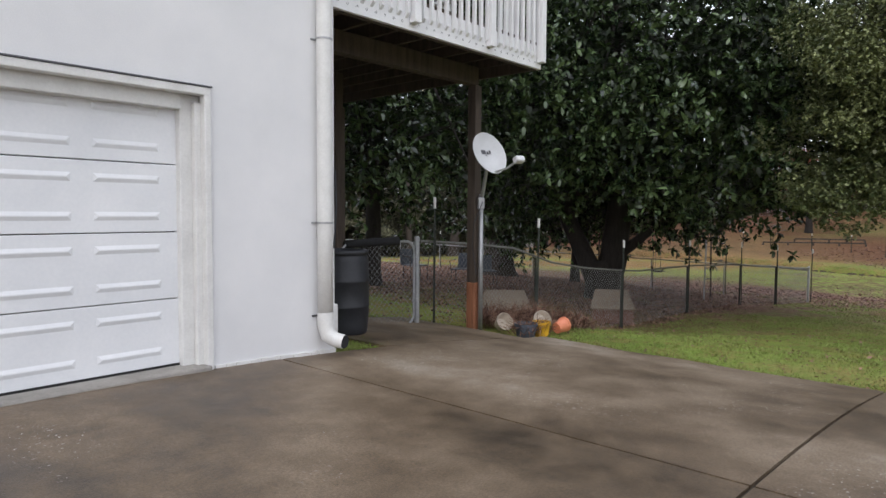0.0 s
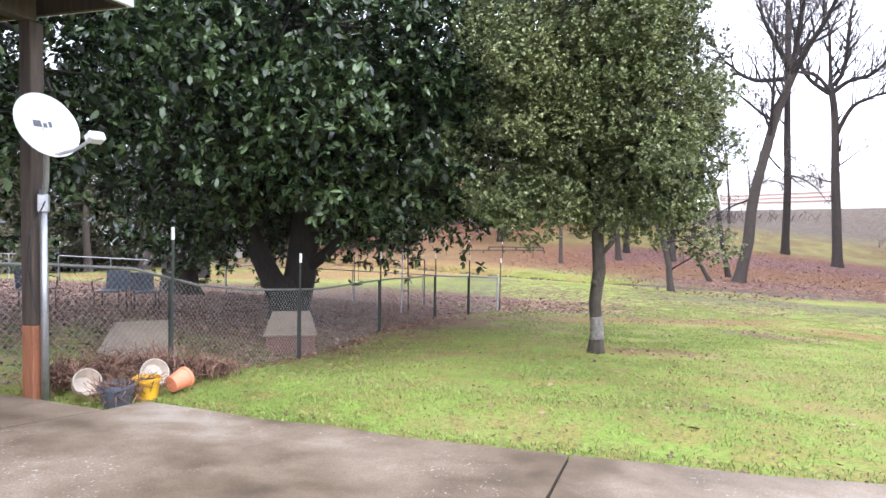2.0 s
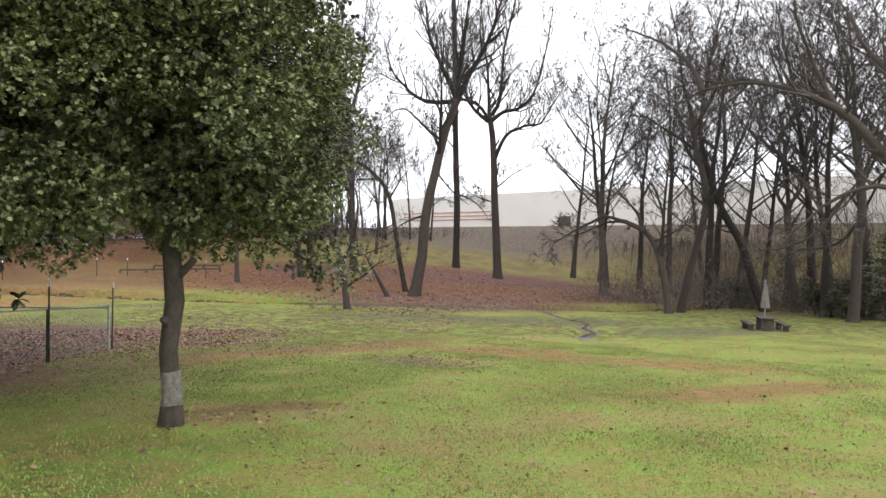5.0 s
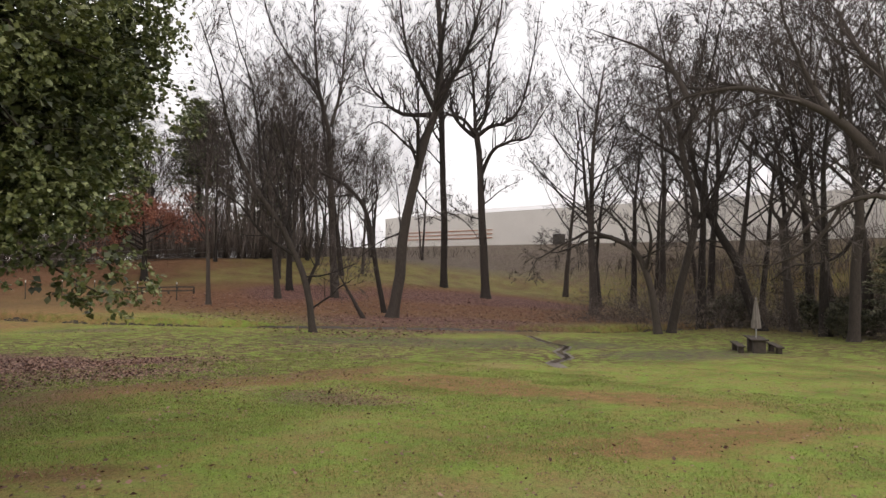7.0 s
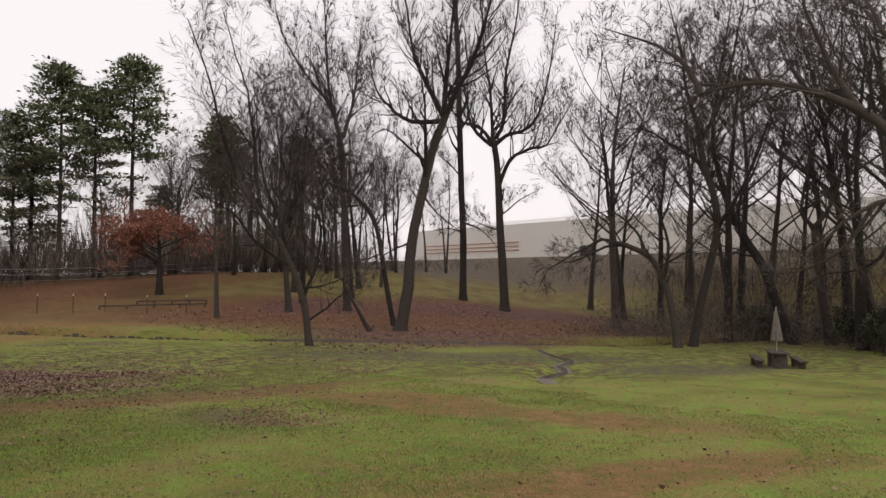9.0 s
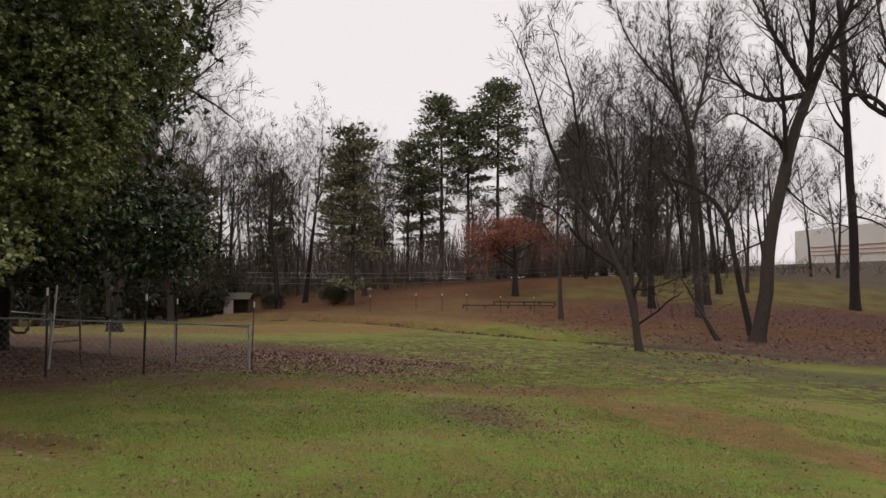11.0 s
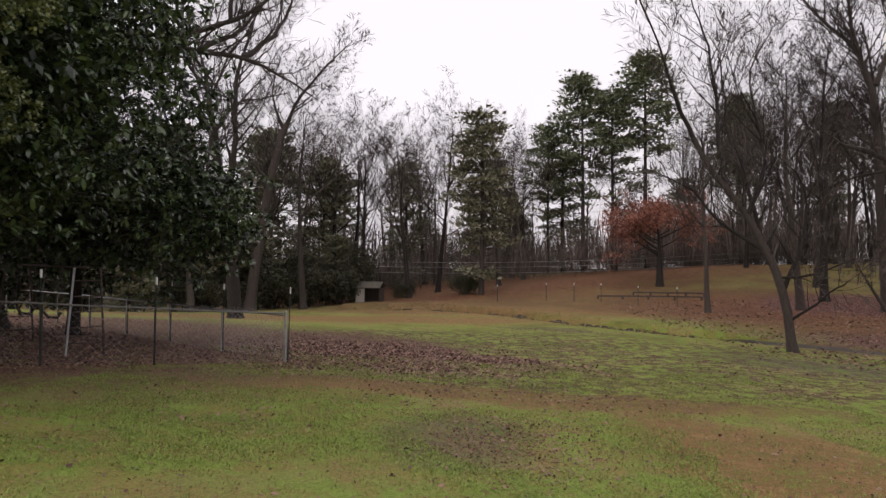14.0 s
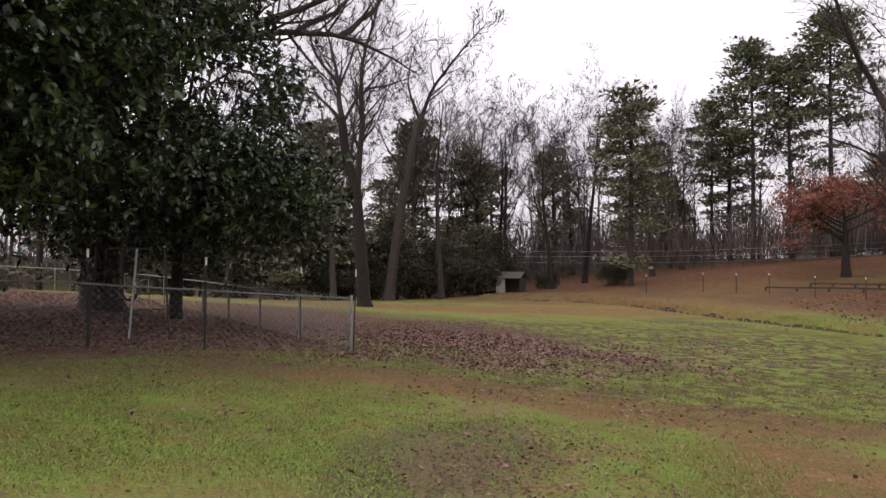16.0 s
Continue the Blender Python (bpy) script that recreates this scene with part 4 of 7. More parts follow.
def twin_trunk(g):
    g.tube([(0.05, 0, -0.3), (0.04, 0, 0.0), (0.02, 0, 0.25), (0, 0, 0.6), (0, 0, 1.05)], [0.74, 0.58, 0.50, 0.46, 0.34], 16, cap=False)
    g.tube([(0.14, 0.02, 0.5), (0.26, -0.06, 1.1), (0.36, -0.14, 2.2), (0.38, -0.2, 3.4), (0.30, -0.1, 6), (0.2, 0, 9)], [0.40, 0.37, 0.33, 0.25, 0.18, 0.05], 12, cap=False)
    g.tube([(-0.14, 0.02, 0.5), (-0.44, 0.12, 1.1), (-0.92, 0.30, 2.2), (-1.24, 0.38, 3.4), (-1.5, 0.3, 6), (-1.6, 0, 8)], [0.32, 0.26, 0.22, 0.19, 0.14, 0.04], 12, cap=False)
    g.tube([(0.35, -0.2, 1.25), (0.72, -0.46, 1.55), (1.05, -0.70, 1.92)], [0.17, 0.14, 0.12], 10)
    return [(0.4, -0.18, 2.6), (-1.08, 0.15, 2.6), (0.36, -0.15, 4.5), (-1.38, 0.19, 4.5), (0.25, 0, 7), (-1.3, 0.1, 6.5)]


def single_trunk(g):
    g.tube([(0, 0, -0.2), (0, 0, 0.3), (0.03, 0.02, 1.3), (0.0, 0.05, 2.6), (0.05, 0, 5), (0, 0, 8)], [0.26, 0.20, 0.17, 0.15, 0.10, 0.03], 10, cap=False)
    return [(0.02, 0.04, 2.2), (0.0, 0.05, 3.2), (0.05, 0, 4.8), (0, 0, 6.5)]


MAG_LOBES = [(4.4, -1.6, 4.9, 2.2, 2.2, 2.0), (4.2, 1.0, 8.0, 2.8, 2.8, 3.2), (0, 0, 7.6, 5.0, 5.0, 5.0), (3.0, -1.2, 4.5, 3.0, 3.0, 2.5), (-2.6, -1.8, 4.9, 3.2, 3.0, 2.6), (0.3, -3.2, 5.2, 3.4, 2.4, 2.5), (2.8, 1.6, 4.2, 2.8, 3.0, 2.5), (-2.4, 2.2, 4.4, 3.0, 3.0, 2.6), (0, 0, 11.5, 3.0, 3.0, 3.0)]
magnolia(4.35, 17.5, "large glossy magnolia tree with a twin dark trunk", twin_trunk, MAG_LOBES, 14000, 21, 0.0, 0.18)
MAG2 = [(-0.3, 0, 6.8, 4.0, 4.0, 4.2), (3.3, -1.6, 3.5, 2.7, 2.3, 1.7), (4.6, -2.0, 3.2, 1.5, 1.4, 1.3), (-2.0, 0, 3.8, 2.8, 2.8, 2.1), (0, 2.0, 3.6, 2.5, 2.5, 1.8), (0.2, -2.2, 4.2, 2.6, 2.4, 2.0), (-0.4, 0, 10.5, 2.6, 2.6, 2.6)]
magnolia(5.3, 25.8, "glossy magnolia tree on a slim dark trunk", single_trunk, MAG2, 7000, 33, 0, 0.19)
MAG3 = [(0, 0, 4.6, 2.6, 2.6, 2.6), (0.6, -1.0, 3.0, 1.9, 1.9, 1.4), (-0.9, 0.5, 3.0, 1.9, 1.9, 1.4), (0, 0, 7.0, 1.7, 1.7, 2.0)]
magnolia(-1.55, 14.1, "young glossy magnolia tree behind the gate", single_trunk, MAG3, 2600, 45, 10, 0.16)


def holly():
    x, y = 8.75, 11.6
    top = empty("holly_tree", pose(x, y, ground_z(x, y)), "small-leaved holly tree with a pale patched trunk", "tree")
    g = Geo()
    g.tube([(0, 0, -0.2), (0.0, 0, 0.05), (0.02, 0, 0.35), (-0.03, 0.02, 0.9), (0.04, 0, 1.5), (0.0, 0.03, 2.2), (0.1, 0.1, 3.2), (0.5, 0.3, 5.2), (0.8, 0.4, 7.4)], [0.22, 0.155, 0.12, 0.108, 0.118, 0.105, 0.09, 0.065, 0.02], 12, cap=False)
    g.tube([(0.0, 0, 1.75), (0.12, -0.1, 1.9), (0.2, -0.16, 2.02)], [0.06, 0.05, 0.045], 8)
    g.tube([(-0.02, 0.0, 1.2), (-0.10, -0.05, 1.28), (-0.15, -0.06, 1.3)], [0.07, 0.05, 0.04], 8)
    lobes = [(0.3, 0.2, 4.9, 2.0, 2.0, 1.9), (-0.9, 0.3, 3.7, 1.3, 1.4, 1.1), (0.3, -0.5, 3.3, 1.4, 1.3, 0.9), (1.4, 0.1, 3.7, 1.1, 1.2, 1.1), (1.9, 0.6, 4.9, 1.1, 1.2, 1.4), (1.0, 1.3, 3.5, 1.3, 1.4, 1.0), (1.5, -0.8, 2.25, 0.40, 0.40, 0.70), (-1.4, 0.5, 2.75, 0.65, 0.65, 0.5), (0.6, 0.3, 7.0, 1.6, 1.6, 1.5), (-0.6, -0.2, 5.6, 1.6, 1.6, 1.5)]
    bc, bd = clumps_in(lobes, 230, 18, 0.80)
    br = np.random.RandomState(20).uniform(0.30, 0.62, 230)
    billows = [(*c, r, r, r * 0.78) for c, r in zip(bc, br)]
    rnd = random.Random(5)
    pts, _ = clumps_in(lobes, 90, 17, 0.5)
    for i, p in enumerate(pts):
        stems_to(g, Vector((0.05, 0.05, 2.1 + 0.035 * i)), [p], 0.045, 0.008, rnd)
    g.done("trunk", BARK_PALE, top, smooth=True)
    g = Geo()
    g.tube([(0.012, 0, 0.22), (0.021, 0, 0.35), (0.008, 0.005, 0.52), (-0.006, 0.01, 0.66)], [0.134, 0.124, 0.122, 0.117], 12, cap=False)
    g.done("lichen_patch", PALE_PATCH, top, "pale lichen band", smooth=True)
    child("crown", rosettes("holly_crown", billows, 36000, 6, 0.058, 0.40, HOLLY_LEAF, 19, 0.72, 0.2, 0.7), top)
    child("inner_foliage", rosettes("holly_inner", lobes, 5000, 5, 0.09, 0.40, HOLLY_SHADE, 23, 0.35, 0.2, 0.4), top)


holly()

# ---- the old oak and the bare trees along the creek ----
def shaped(name, seed, radius, runs, x, y, label, group="", limbs=6, first=0.45, sub=(7, 8, 6), rise=0.45, spread=0.56, turn=0.0, scale=1.0, kind="bare_tree", fine=1.0):
    """A bare tree whose trunk and main limbs follow given courses."""
    me = bare_meshes(name, seed, 0, radius, first=first, limbs=limbs, sub=sub, rise=rise, crook=0.10, spread=spread, runs=runs, fine=fine)
    plant(me, x, y, label, group, turn, scale, name=kind)
    return me


shaped("old_oak", 3, 0.62, [
    [(0, 0, 0.0), (-0.1, -0.1, 2.8), (-0.1, -0.1, 5.5), (0.0, 0.0, 8.5)],
    [(0.0, 0.0, 6.8), (1.6, 0.6, 8.2), (3.4, 1.3, 9.0), (4.7, 2.0, 9.4), (6.6, 3.0, 9.6), (8.0, 3.8, 9.2), (9.4, 4.5, 8.4)],
    [(3.4, 1.3, 9.0), (5.0, 1.7, 9.8), (6.6, 2.5, 10.6), (8.0, 2.9, 11.8), (9.4, 3.2, 13.4)],
    [(6.9, 3.2, 9.6), (7.7, 4.2, 10.8), (8.1, 5.2, 12.3), (8.3, 6.0, 14.2)],
    [(5.6, 2.4, 9.6), (6.4, 3.6, 10.6), (7.2, 4.4, 12.0), (8.0, 5.0, 13.6)],
    [(6.6, 2.5, 10.6), (7.0, 2.0, 12.4), (7.8, 1.8, 14.5)],
    [(0.0, 0.0, 8.0), (-1.4, 0.8, 10.5), (-2.6, 1.8, 14.0), (-3.0, 2.2, 18.0)],
    [(0.0, 0.0, 8.2), (1.2, 1.6, 11.5), (2.0, 3.2, 15.0), (2.2, 4.0, 19.0)],
    [(0.0, 0.0, 7.2), (-2.6, -0.4, 9.0), (-5.4, -0.8, 11.4)]], 2.3, 26.2, "old bare oak with a broad mossy trunk", limbs=4, first=0.8, sub=(6, 8, 6), fine=0.55)
shaped("yard_oak", 4, 0.42, [
    [(0.1, 0.0, 0.0), (-0.1, -0.0, 2.5), (-0.3, -0.1, 5.0), (-0.5, -0.2, 7.4), (-1.0, -0.4, 9.1), (-1.3, -0.5, 11.5)],
    [(-1.3, -0.5, 11.5), (-1.7, 0.1, 13.2), (-2.3, 0.9, 15.3), (-3.2, 1.6, 17.7), (-4.0, 2.4, 20.1)],
    [(-1.2, -0.4, 11.3), (0.1, -0.8, 12.9), (1.6, -0.9, 13.2), (3.5, -1.0, 13.6)],
    [(-0.4, -0.1, 7.4), (0.1, -0.7, 10.8), (0.3, -1.3, 14.3), (1.3, -1.6, 17.5), (1.9, -1.9, 20.0)],
    [(-1.1, -0.4, 9.6), (-2.3, -0.3, 10.4), (-3.7, -0.2, 10.4), (-4.8, -0.1, 10.0)],
    [(-1.3, -0.5, 11.3), (-2.9, -0.5, 13.0), (-4.3, -0.6, 13.5), (-5.7, -0.7, 14.4)],
    [(-1.5, -0.6, 13.6), (-2.7, -1.2, 15.3), (-3.3, -1.5, 17.0), (-4.5, -2.2, 18.6)],
    [(-0.8, -0.3, 8.4), (-3.0, -0.2, 8.7), (-4.1, -0.1, 8.0)],
    [(-1.5, -0.5, 13.2), (-0.8, 0.0, 15.7), (-0.1, 0.5, 17.5)]], 4.2, 45.5, "broad bare oak behind the fenced yard", limbs=6, first=0.45, fine=0.8)
shaped("leaning_oak", 5, 0.46, [
    [(-0.2, -0.1, 0.2), (0.4, -0.1, 5.0), (1.1, 0.1, 9.7), (2.0, 0.3, 14.6), (2.5, 0.5, 16.0)],
    [(2.5, 0.5, 16.0), (3.8, 0.2, 18.5), (6.3, 0.0, 21.4), (8.3, 0.0, 23.4)],
    [(2.3, 0.4, 15.5), (1.5, -0.6, 18.5), (2.6, -1.4, 21.9)],
    [(1.4, 0.2, 11.0), (-0.6, 1.0, 13.0), (-2.0, 1.4, 16.0)]], 1.1, 61.0, "dark bare tree leaning behind the thicket", limbs=8, first=0.4)
shaped("leaning_tree", 11, 0.46, [
    [(0.0, 0.0, 0.0), (0.4, -0.4, 3.2), (0.6, -0.6, 6.5), (1.1, -1.1, 9.9), (1.7, -1.7, 13.4), (2.3, -2.3, 15.7)],
    [(2.3, -2.3, 15.7), (2.4, -3.5, 17.7), (2.6, -5.1, 20.1), (2.5, -6.0, 22.1), (2.3, -7.2, 24.7), (2.0, -8.5, 27.8)],
    [(2.3, -2.3, 15.7), (1.3, -1.6, 18.1), (0.4, -1.1, 20.2), (-0.1, -0.9, 22.8), (-0.7, -0.8, 26.6)],
    [(2.3, -2.3, 15.7), (1.7, -3.0, 18.5), (1.3, -4.0, 22.0), (0.3, -5.3, 27.2)],
    [(1.3, -1.3, 10.9), (0.5, -2.1, 13.8), (-0.3, -2.8, 16.3), (-1.5, -3.2, 19.3)],
    [(1.5, -1.5, 12.3), (0.3, -0.5, 13.5), (-1.0, 0.5, 14.8), (-2.3, 1.6, 13.7)],
    [(2.4, -2.4, 15.6), (1.2, 0.1, 15.7), (0.6, 1.9, 17.1), (0.4, 3.2, 18.8), (0.8, 4.5, 21.8)],
    [(0.6, -0.6, 6.5), (-0.3, 1.1, 5.7), (-1.1, 2.7, 4.4)],
    [(1.2, -1.2, 9.9), (2.6, -1.9, 8.3), (3.8, -2.5, 7.4)]], 43.0, 38.2, "tall bare tree leaning over the leaf litter", limbs=4, first=0.5, rise=0.8)
shaped("tall_tree", 14, 0.50, [
    [(0.0, 0.0, 0.0), (-0.1, 0.2, 4.8), (-0.3, 0.4, 9.7), (-0.4, 0.5, 14.5), (-0.6, 0.8, 17.5)],
    [(-0.6, 0.8, 17.5), (-0.7, 1.0, 19.4), (-0.7, 1.3, 23.7), (-0.9, 1.9, 28.0), (-1.0, 2.2, 34.2)],
    [(-0.6, 0.8, 17.5), (-2.0, 1.8, 19.4), (-3.4, 3.1, 20.0), (-4.3, 3.9, 22.0), (-4.6, 4.2, 26.0)],
    [(-0.6, 0.8, 17.5), (-0.2, -0.6, 18.4), (0.6, -2.7, 19.0), (0.8, -4.3, 21.1), (0.3, -5.8, 25.4), (-0.5, -7.2, 30.3)],
    [(-0.3, 0.4, 13.3), (-0.4, -1.1, 15.7), (0.1, -3.0, 16.6), (0.7, -4.8, 16.9), (0.8, -6.2, 18.7), (0.8, -8.0, 21.1)],
    [(-0.5, 0.7, 18.2), (-0.4, -0.3, 20.0), (-1.2, -1.3, 24.9), (-1.7, -3.2, 30.4), (-2.6, -4.3, 35.9)],
    [(-0.7, 1.0, 17.5), (-1.1, 3.6, 20.0), (-0.3, 5.0, 23.7), (0.4, 7.0, 28.0)],
    [(-0.4, 0.5, 9.7), (1.4, -0.6, 11.5), (3.2, -1.8, 12.7)],
    [(-0.3, 0.4, 8.5), (-1.0, 2.2, 9.1), (-1.5, 4.0, 10.3)]], 64.3, 44.8, "tall straight bare hardwood on the bank", limbs=4, first=0.5, rise=0.8)
shaped("slim_tree", 15, 0.42, [
    [(0.0, 0.0, 0.0), (0.0, 0.0, 7.7), (-0.1, 0.2, 14.3), (-0.2, 0.3, 20.9), (-0.3, 0.4, 27.6), (-0.5, 0.6, 34.3), (-0.7, 0.8, 38.3)],
    [(-0.2, 0.2, 14.3), (-2.1, 1.3, 16.3), (-3.8, 2.4, 16.9)],
    [(-0.3, 0.3, 20.9), (0.1, -1.1, 24.2), (0.0, -2.1, 28.2)],
    [(-0.3, 0.4, 23.6), (-1.2, 2.1, 26.2), (-1.3, 2.9, 30.2)],
    [(-0.1, 0.1, 7.7), (-0.8, 1.5, 8.3), (-1.7, 3.2, 8.0)],
    [(-0.1, 0.1, 9.0), (2.1, -1.2, 8.0), (4.1, -2.1, 5.7)]], 66.1, 52.1, "slender straight bare tree on the bank", limbs=14, first=0.35, rise=0.7)
THIN_RUNS = [
    [(0.0, 0.0, 0.0), (-0.3, 0.2, 2.6), (-0.9, 0.7, 4.7), (-1.6, 1.2, 6.4), (-2.6, 2.0, 8.2), (-3.2, 2.5, 9.8)],
    [(-3.2, 2.5, 9.8), (-4.1, 2.3, 11.6), (-5.1, 1.8, 14.1), (-6.5, 1.5, 16.9)],
    [(-2.1, 1.6, 7.3), (-2.2, 2.0, 9.5), (-2.2, 2.3, 12.0), (-2.4, 2.7, 14.2), (-2.8, 3.3, 16.4), (-3.3, 4.0, 19.2)],
    [(-0.9, 0.7, 4.7), (-1.1, 1.4, 7.0), (-1.6, 2.3, 9.5), (-1.6, 2.9, 12.7), (-1.7, 3.2, 14.3)],
    [(-0.3, 0.2, 2.6), (0.3, -0.2, 4.8), (0.4, -0.3, 7.1), (-0.4, 0.3, 8.6)],
    [(-0.5, 0.4, 3.2), (0.4, -0.8, 3.4), (1.3, -2.2, 4.0)],
    [(-0.6, 0.5, 4.2), (-2.3, 1.7, 5.7), (-3.3, 2.4, 7.3), (-5.0, 3.7, 8.5)],
    [(-0.1, 0.1, 1.3), (0.7, -1.5, 2.6), (1.0, -2.1, 3.1)],
    [(-1.4, 1.0, 6.1), (-0.3, 1.5, 8.6), (-0.2, 2.6, 10.8), (0.1, 3.6, 13.4), (1.4, 3.8, 15.7)]]
shaped("thin_tree", 17, 0.21, THIN_RUNS, 31.65, 33.55, "thin bare tree with a wide twiggy crown", limbs=8, first=0.3, rise=0.35, spread=0.6, fine=0.75)
shaped("bank_tree", 18, 0.36, [
    [(0.0, 0.0, 0.0), (-0.2, 0.2, 6.1), (-0.3, 0.3, 11.4), (-0.5, 0.4, 15.6)],
    [(-0.5, 0.4, 15.6), (-1.1, 1.1, 18.8), (-3.0, 2.8, 22.3), (-4.5, 4.2, 25.9), (-5.1, 4.8, 29.5)],
    [(-0.5, 0.4, 15.6), (-1.9, 0.4, 20.4), (-2.7, -0.1, 25.1), (-3.4, -0.6, 29.9)],
    [(-0.3, 0.3, 16.2), (1.5, 1.0, 20.5), (3.0, 2.1, 25.4), (4.4, 3.1, 29.8)],
    [(-0.3, 0.3, 11.4), (-1.8, 1.7, 13.5), (-3.3, 3.1, 14.4)],
    [(-0.3, 0.3, 11.9), (1.9, -0.4, 13.1), (4.0, -1.1, 12.6)]], 48.1, 50.6, "tall forked bare tree above the creek", limbs=8, first=0.4, rise=0.7)
shaped("curved_tree", 19, 0.22, [
    [(-0.2, 0.2, 0.0), (-0.6, 0.6, 3.0), (-0.9, 0.9, 5.7), (-1.2, 1.2, 7.9), (-1.9, 1.8, 9.5), (-2.8, 2.8, 10.6), (-3.8, 3.7, 11.2)],
    [(-1.9, 1.8, 9.5), (-3.7, 3.7, 9.2), (-5.0, 4.9, 8.3)],
    [(-3.8, 3.7, 11.2), (-4.8, 4.6, 12.3), (-5.8, 5.4, 12.5)],
    [(-1.2, 1.2, 7.9), (-0.5, 0.7, 9.7), (-0.7, 1.2, 12.0)],
    [(-0.9, 0.9, 5.7), (-2.2, 2.0, 5.2), (-3.2, 2.9, 5.7)]], 45.0, 40.6, "crooked bare tree beside the leaning one", limbs=6, first=0.4, rise=0.2)
STUB = bare_meshes("dead_tree", 23, 5, 0.15, (-0.42, 0.35), 0.5, 3, (2, 2, 2), 0.2, 0.08, 0.4)
plant(STUB, 40.5, 38.7, "broken dead leaning trunk", turn=0)
VAR = [bare_meshes("wood_tree_%s" % "abcdef"[i], 31 + i, 22 + 2 * (i % 3), 0.26, (0.05 * (i % 3 - 1), 0.04), 0.3 + 0.05 * (i % 2), 13, (7, 9, 5), 0.5, 0.06, 0.46, fine=0.75) for i in range(5)]
for i, (x, y, s) in enumerate([(43.0, 52.4, 1.0), (47.0, 56.0, 1.1), (53.2, 56.3, 1.15), (79.5, 43.5, 1.2), (50, 62, 1.0), (59, 62, 1.1), (36, 52, 0.7)]):
    plant(VAR[i % 5], x, y, "bare grey hardwood in leaf litter", "bare trees on the bank", 67 * i, s, 1.1)
CROOKED = "crooked trees by the creek"
shaped("creek_tree", 41, 0.26, [
    [(0.0, 0.0, 0.0), (-0.1, 0.3, 2.4), (-0.3, 0.7, 4.2), (-0.6, 1.5, 5.7), (-1.1, 2.7, 6.4)],
    [(-1.1, 2.7, 6.4), (-1.9, 4.0, 6.8), (-2.7, 5.2, 6.1), (-3.8, 6.9, 4.9), (-4.2, 7.3, 3.8)],
    [(-1.1, 2.7, 6.4), (-1.2, 4.2, 6.4), (-1.4, 6.6, 5.5), (-1.6, 8.1, 5.7)],
    [(-0.3, 0.7, 4.2), (-1.0, 0.1, 6.4), (-2.1, 0.3, 8.6), (-3.1, 1.1, 9.8)],
    [(-0.4, 1.1, 4.9), (-0.6, -0.9, 6.0), (-0.7, -2.1, 7.1)],
    [(-0.7, 1.7, 5.9), (-0.7, 2.4, 7.5), (-1.1, 3.9, 8.7), (-1.6, 5.7, 8.4)]], 49.6, 20.3, "crooked mossy bare tree drooping over the creek", CROOKED, 6, 0.4, rise=0.1)
shaped("creek_tree", 42, 0.30, [
    [(0.0, 0.1, 0.0), (0.1, -0.3, 2.4), (0.3, -0.8, 4.7), (0.5, -1.4, 7.6), (0.5, -1.2, 9.9), (0.3, -0.7, 11.8), (0.2, -0.4, 14.5)],
    [(0.2, -0.4, 14.5), (0.0, 0.2, 16.8), (0.0, 0.6, 20.0), (-0.2, 1.3, 23.2)],
    [(0.3, -0.7, 11.8), (-0.4, 0.9, 13.1), (-1.1, 2.6, 14.3), (-1.8, 4.4, 14.5)],
    [(0.5, -1.4, 7.6), (0.6, -2.4, 9.1), (0.7, -3.5, 11.3), (0.6, -4.7, 14.2)],
    [(0.5, -1.2, 9.9), (0.6, 0.2, 10.7), (0.8, 2.1, 10.4)],
    [(0.2, -0.6, 13.3), (0.0, -2.0, 15.5), (-0.5, -3.0, 18.5), (-1.1, -4.0, 21.8)]], 51.7, 20.1, "tall crooked mossy bare tree near the creek", CROOKED, 8, 0.4, rise=0.3)
shaped("creek_tree", 43, 0.40, [
    [(-0.1, 0.3, 0.0), (-0.3, 1.2, 2.5), (-0.5, 2.1, 5.6), (-0.8, 3.3, 7.8), (-1.0, 4.0, 9.5), (-1.1, 4.6, 11.4)],
    [(-1.1, 4.6, 11.4), (-2.2, 5.0, 15.0), (-3.0, 4.3, 18.6), (-3.8, 3.4, 22.1), (-4.7, 2.3, 26.0)],
    [(-0.9, 3.8, 9.1), (-0.5, 3.5, 11.3), (0.1, 2.4, 13.9), (0.6, 1.6, 16.9)],
    [(-1.0, 4.0, 9.5), (-1.7, 5.6, 8.7), (-2.4, 6.5, 6.9)],
    [(-0.6, 2.7, 6.9), (-1.4, 4.6, 7.3), (-2.0, 6.2, 8.3)],
    [(-1.1, 4.6, 11.4), (-0.9, 6.4, 13.3), (-0.4, 7.4, 16.6), (-0.2, 9.2, 18.6)]], 62.0, 16.6, "thick bare tree leaning towards the creek", CROOKED, 6, 0.4, rise=0.3)
shaped("creek_tree", 44, 0.38, [
    [(0.1, -0.3, 0.0), (0.0, 0.1, 3.1), (-0.1, 0.4, 6.5), (-0.1, 0.5, 8.6)],
    [(-0.1, 0.5, 8.6), (-0.2, 1.3, 10.0), (0.1, 0.7, 13.4), (0.4, 0.1, 16.8)],
    [(-0.1, 0.5, 8.6), (0.8, -0.4, 10.3), (2.2, -1.0, 13.7), (3.5, -1.0, 17.1)],
    [(0.8, -0.4, 10.3), (0.2, -0.8, 13.8), (-0.6, -1.6, 17.2)]], 63.5, 15.2, "bare tree forked like a cup near the creek", CROOKED, 5, 0.5, rise=0.5)
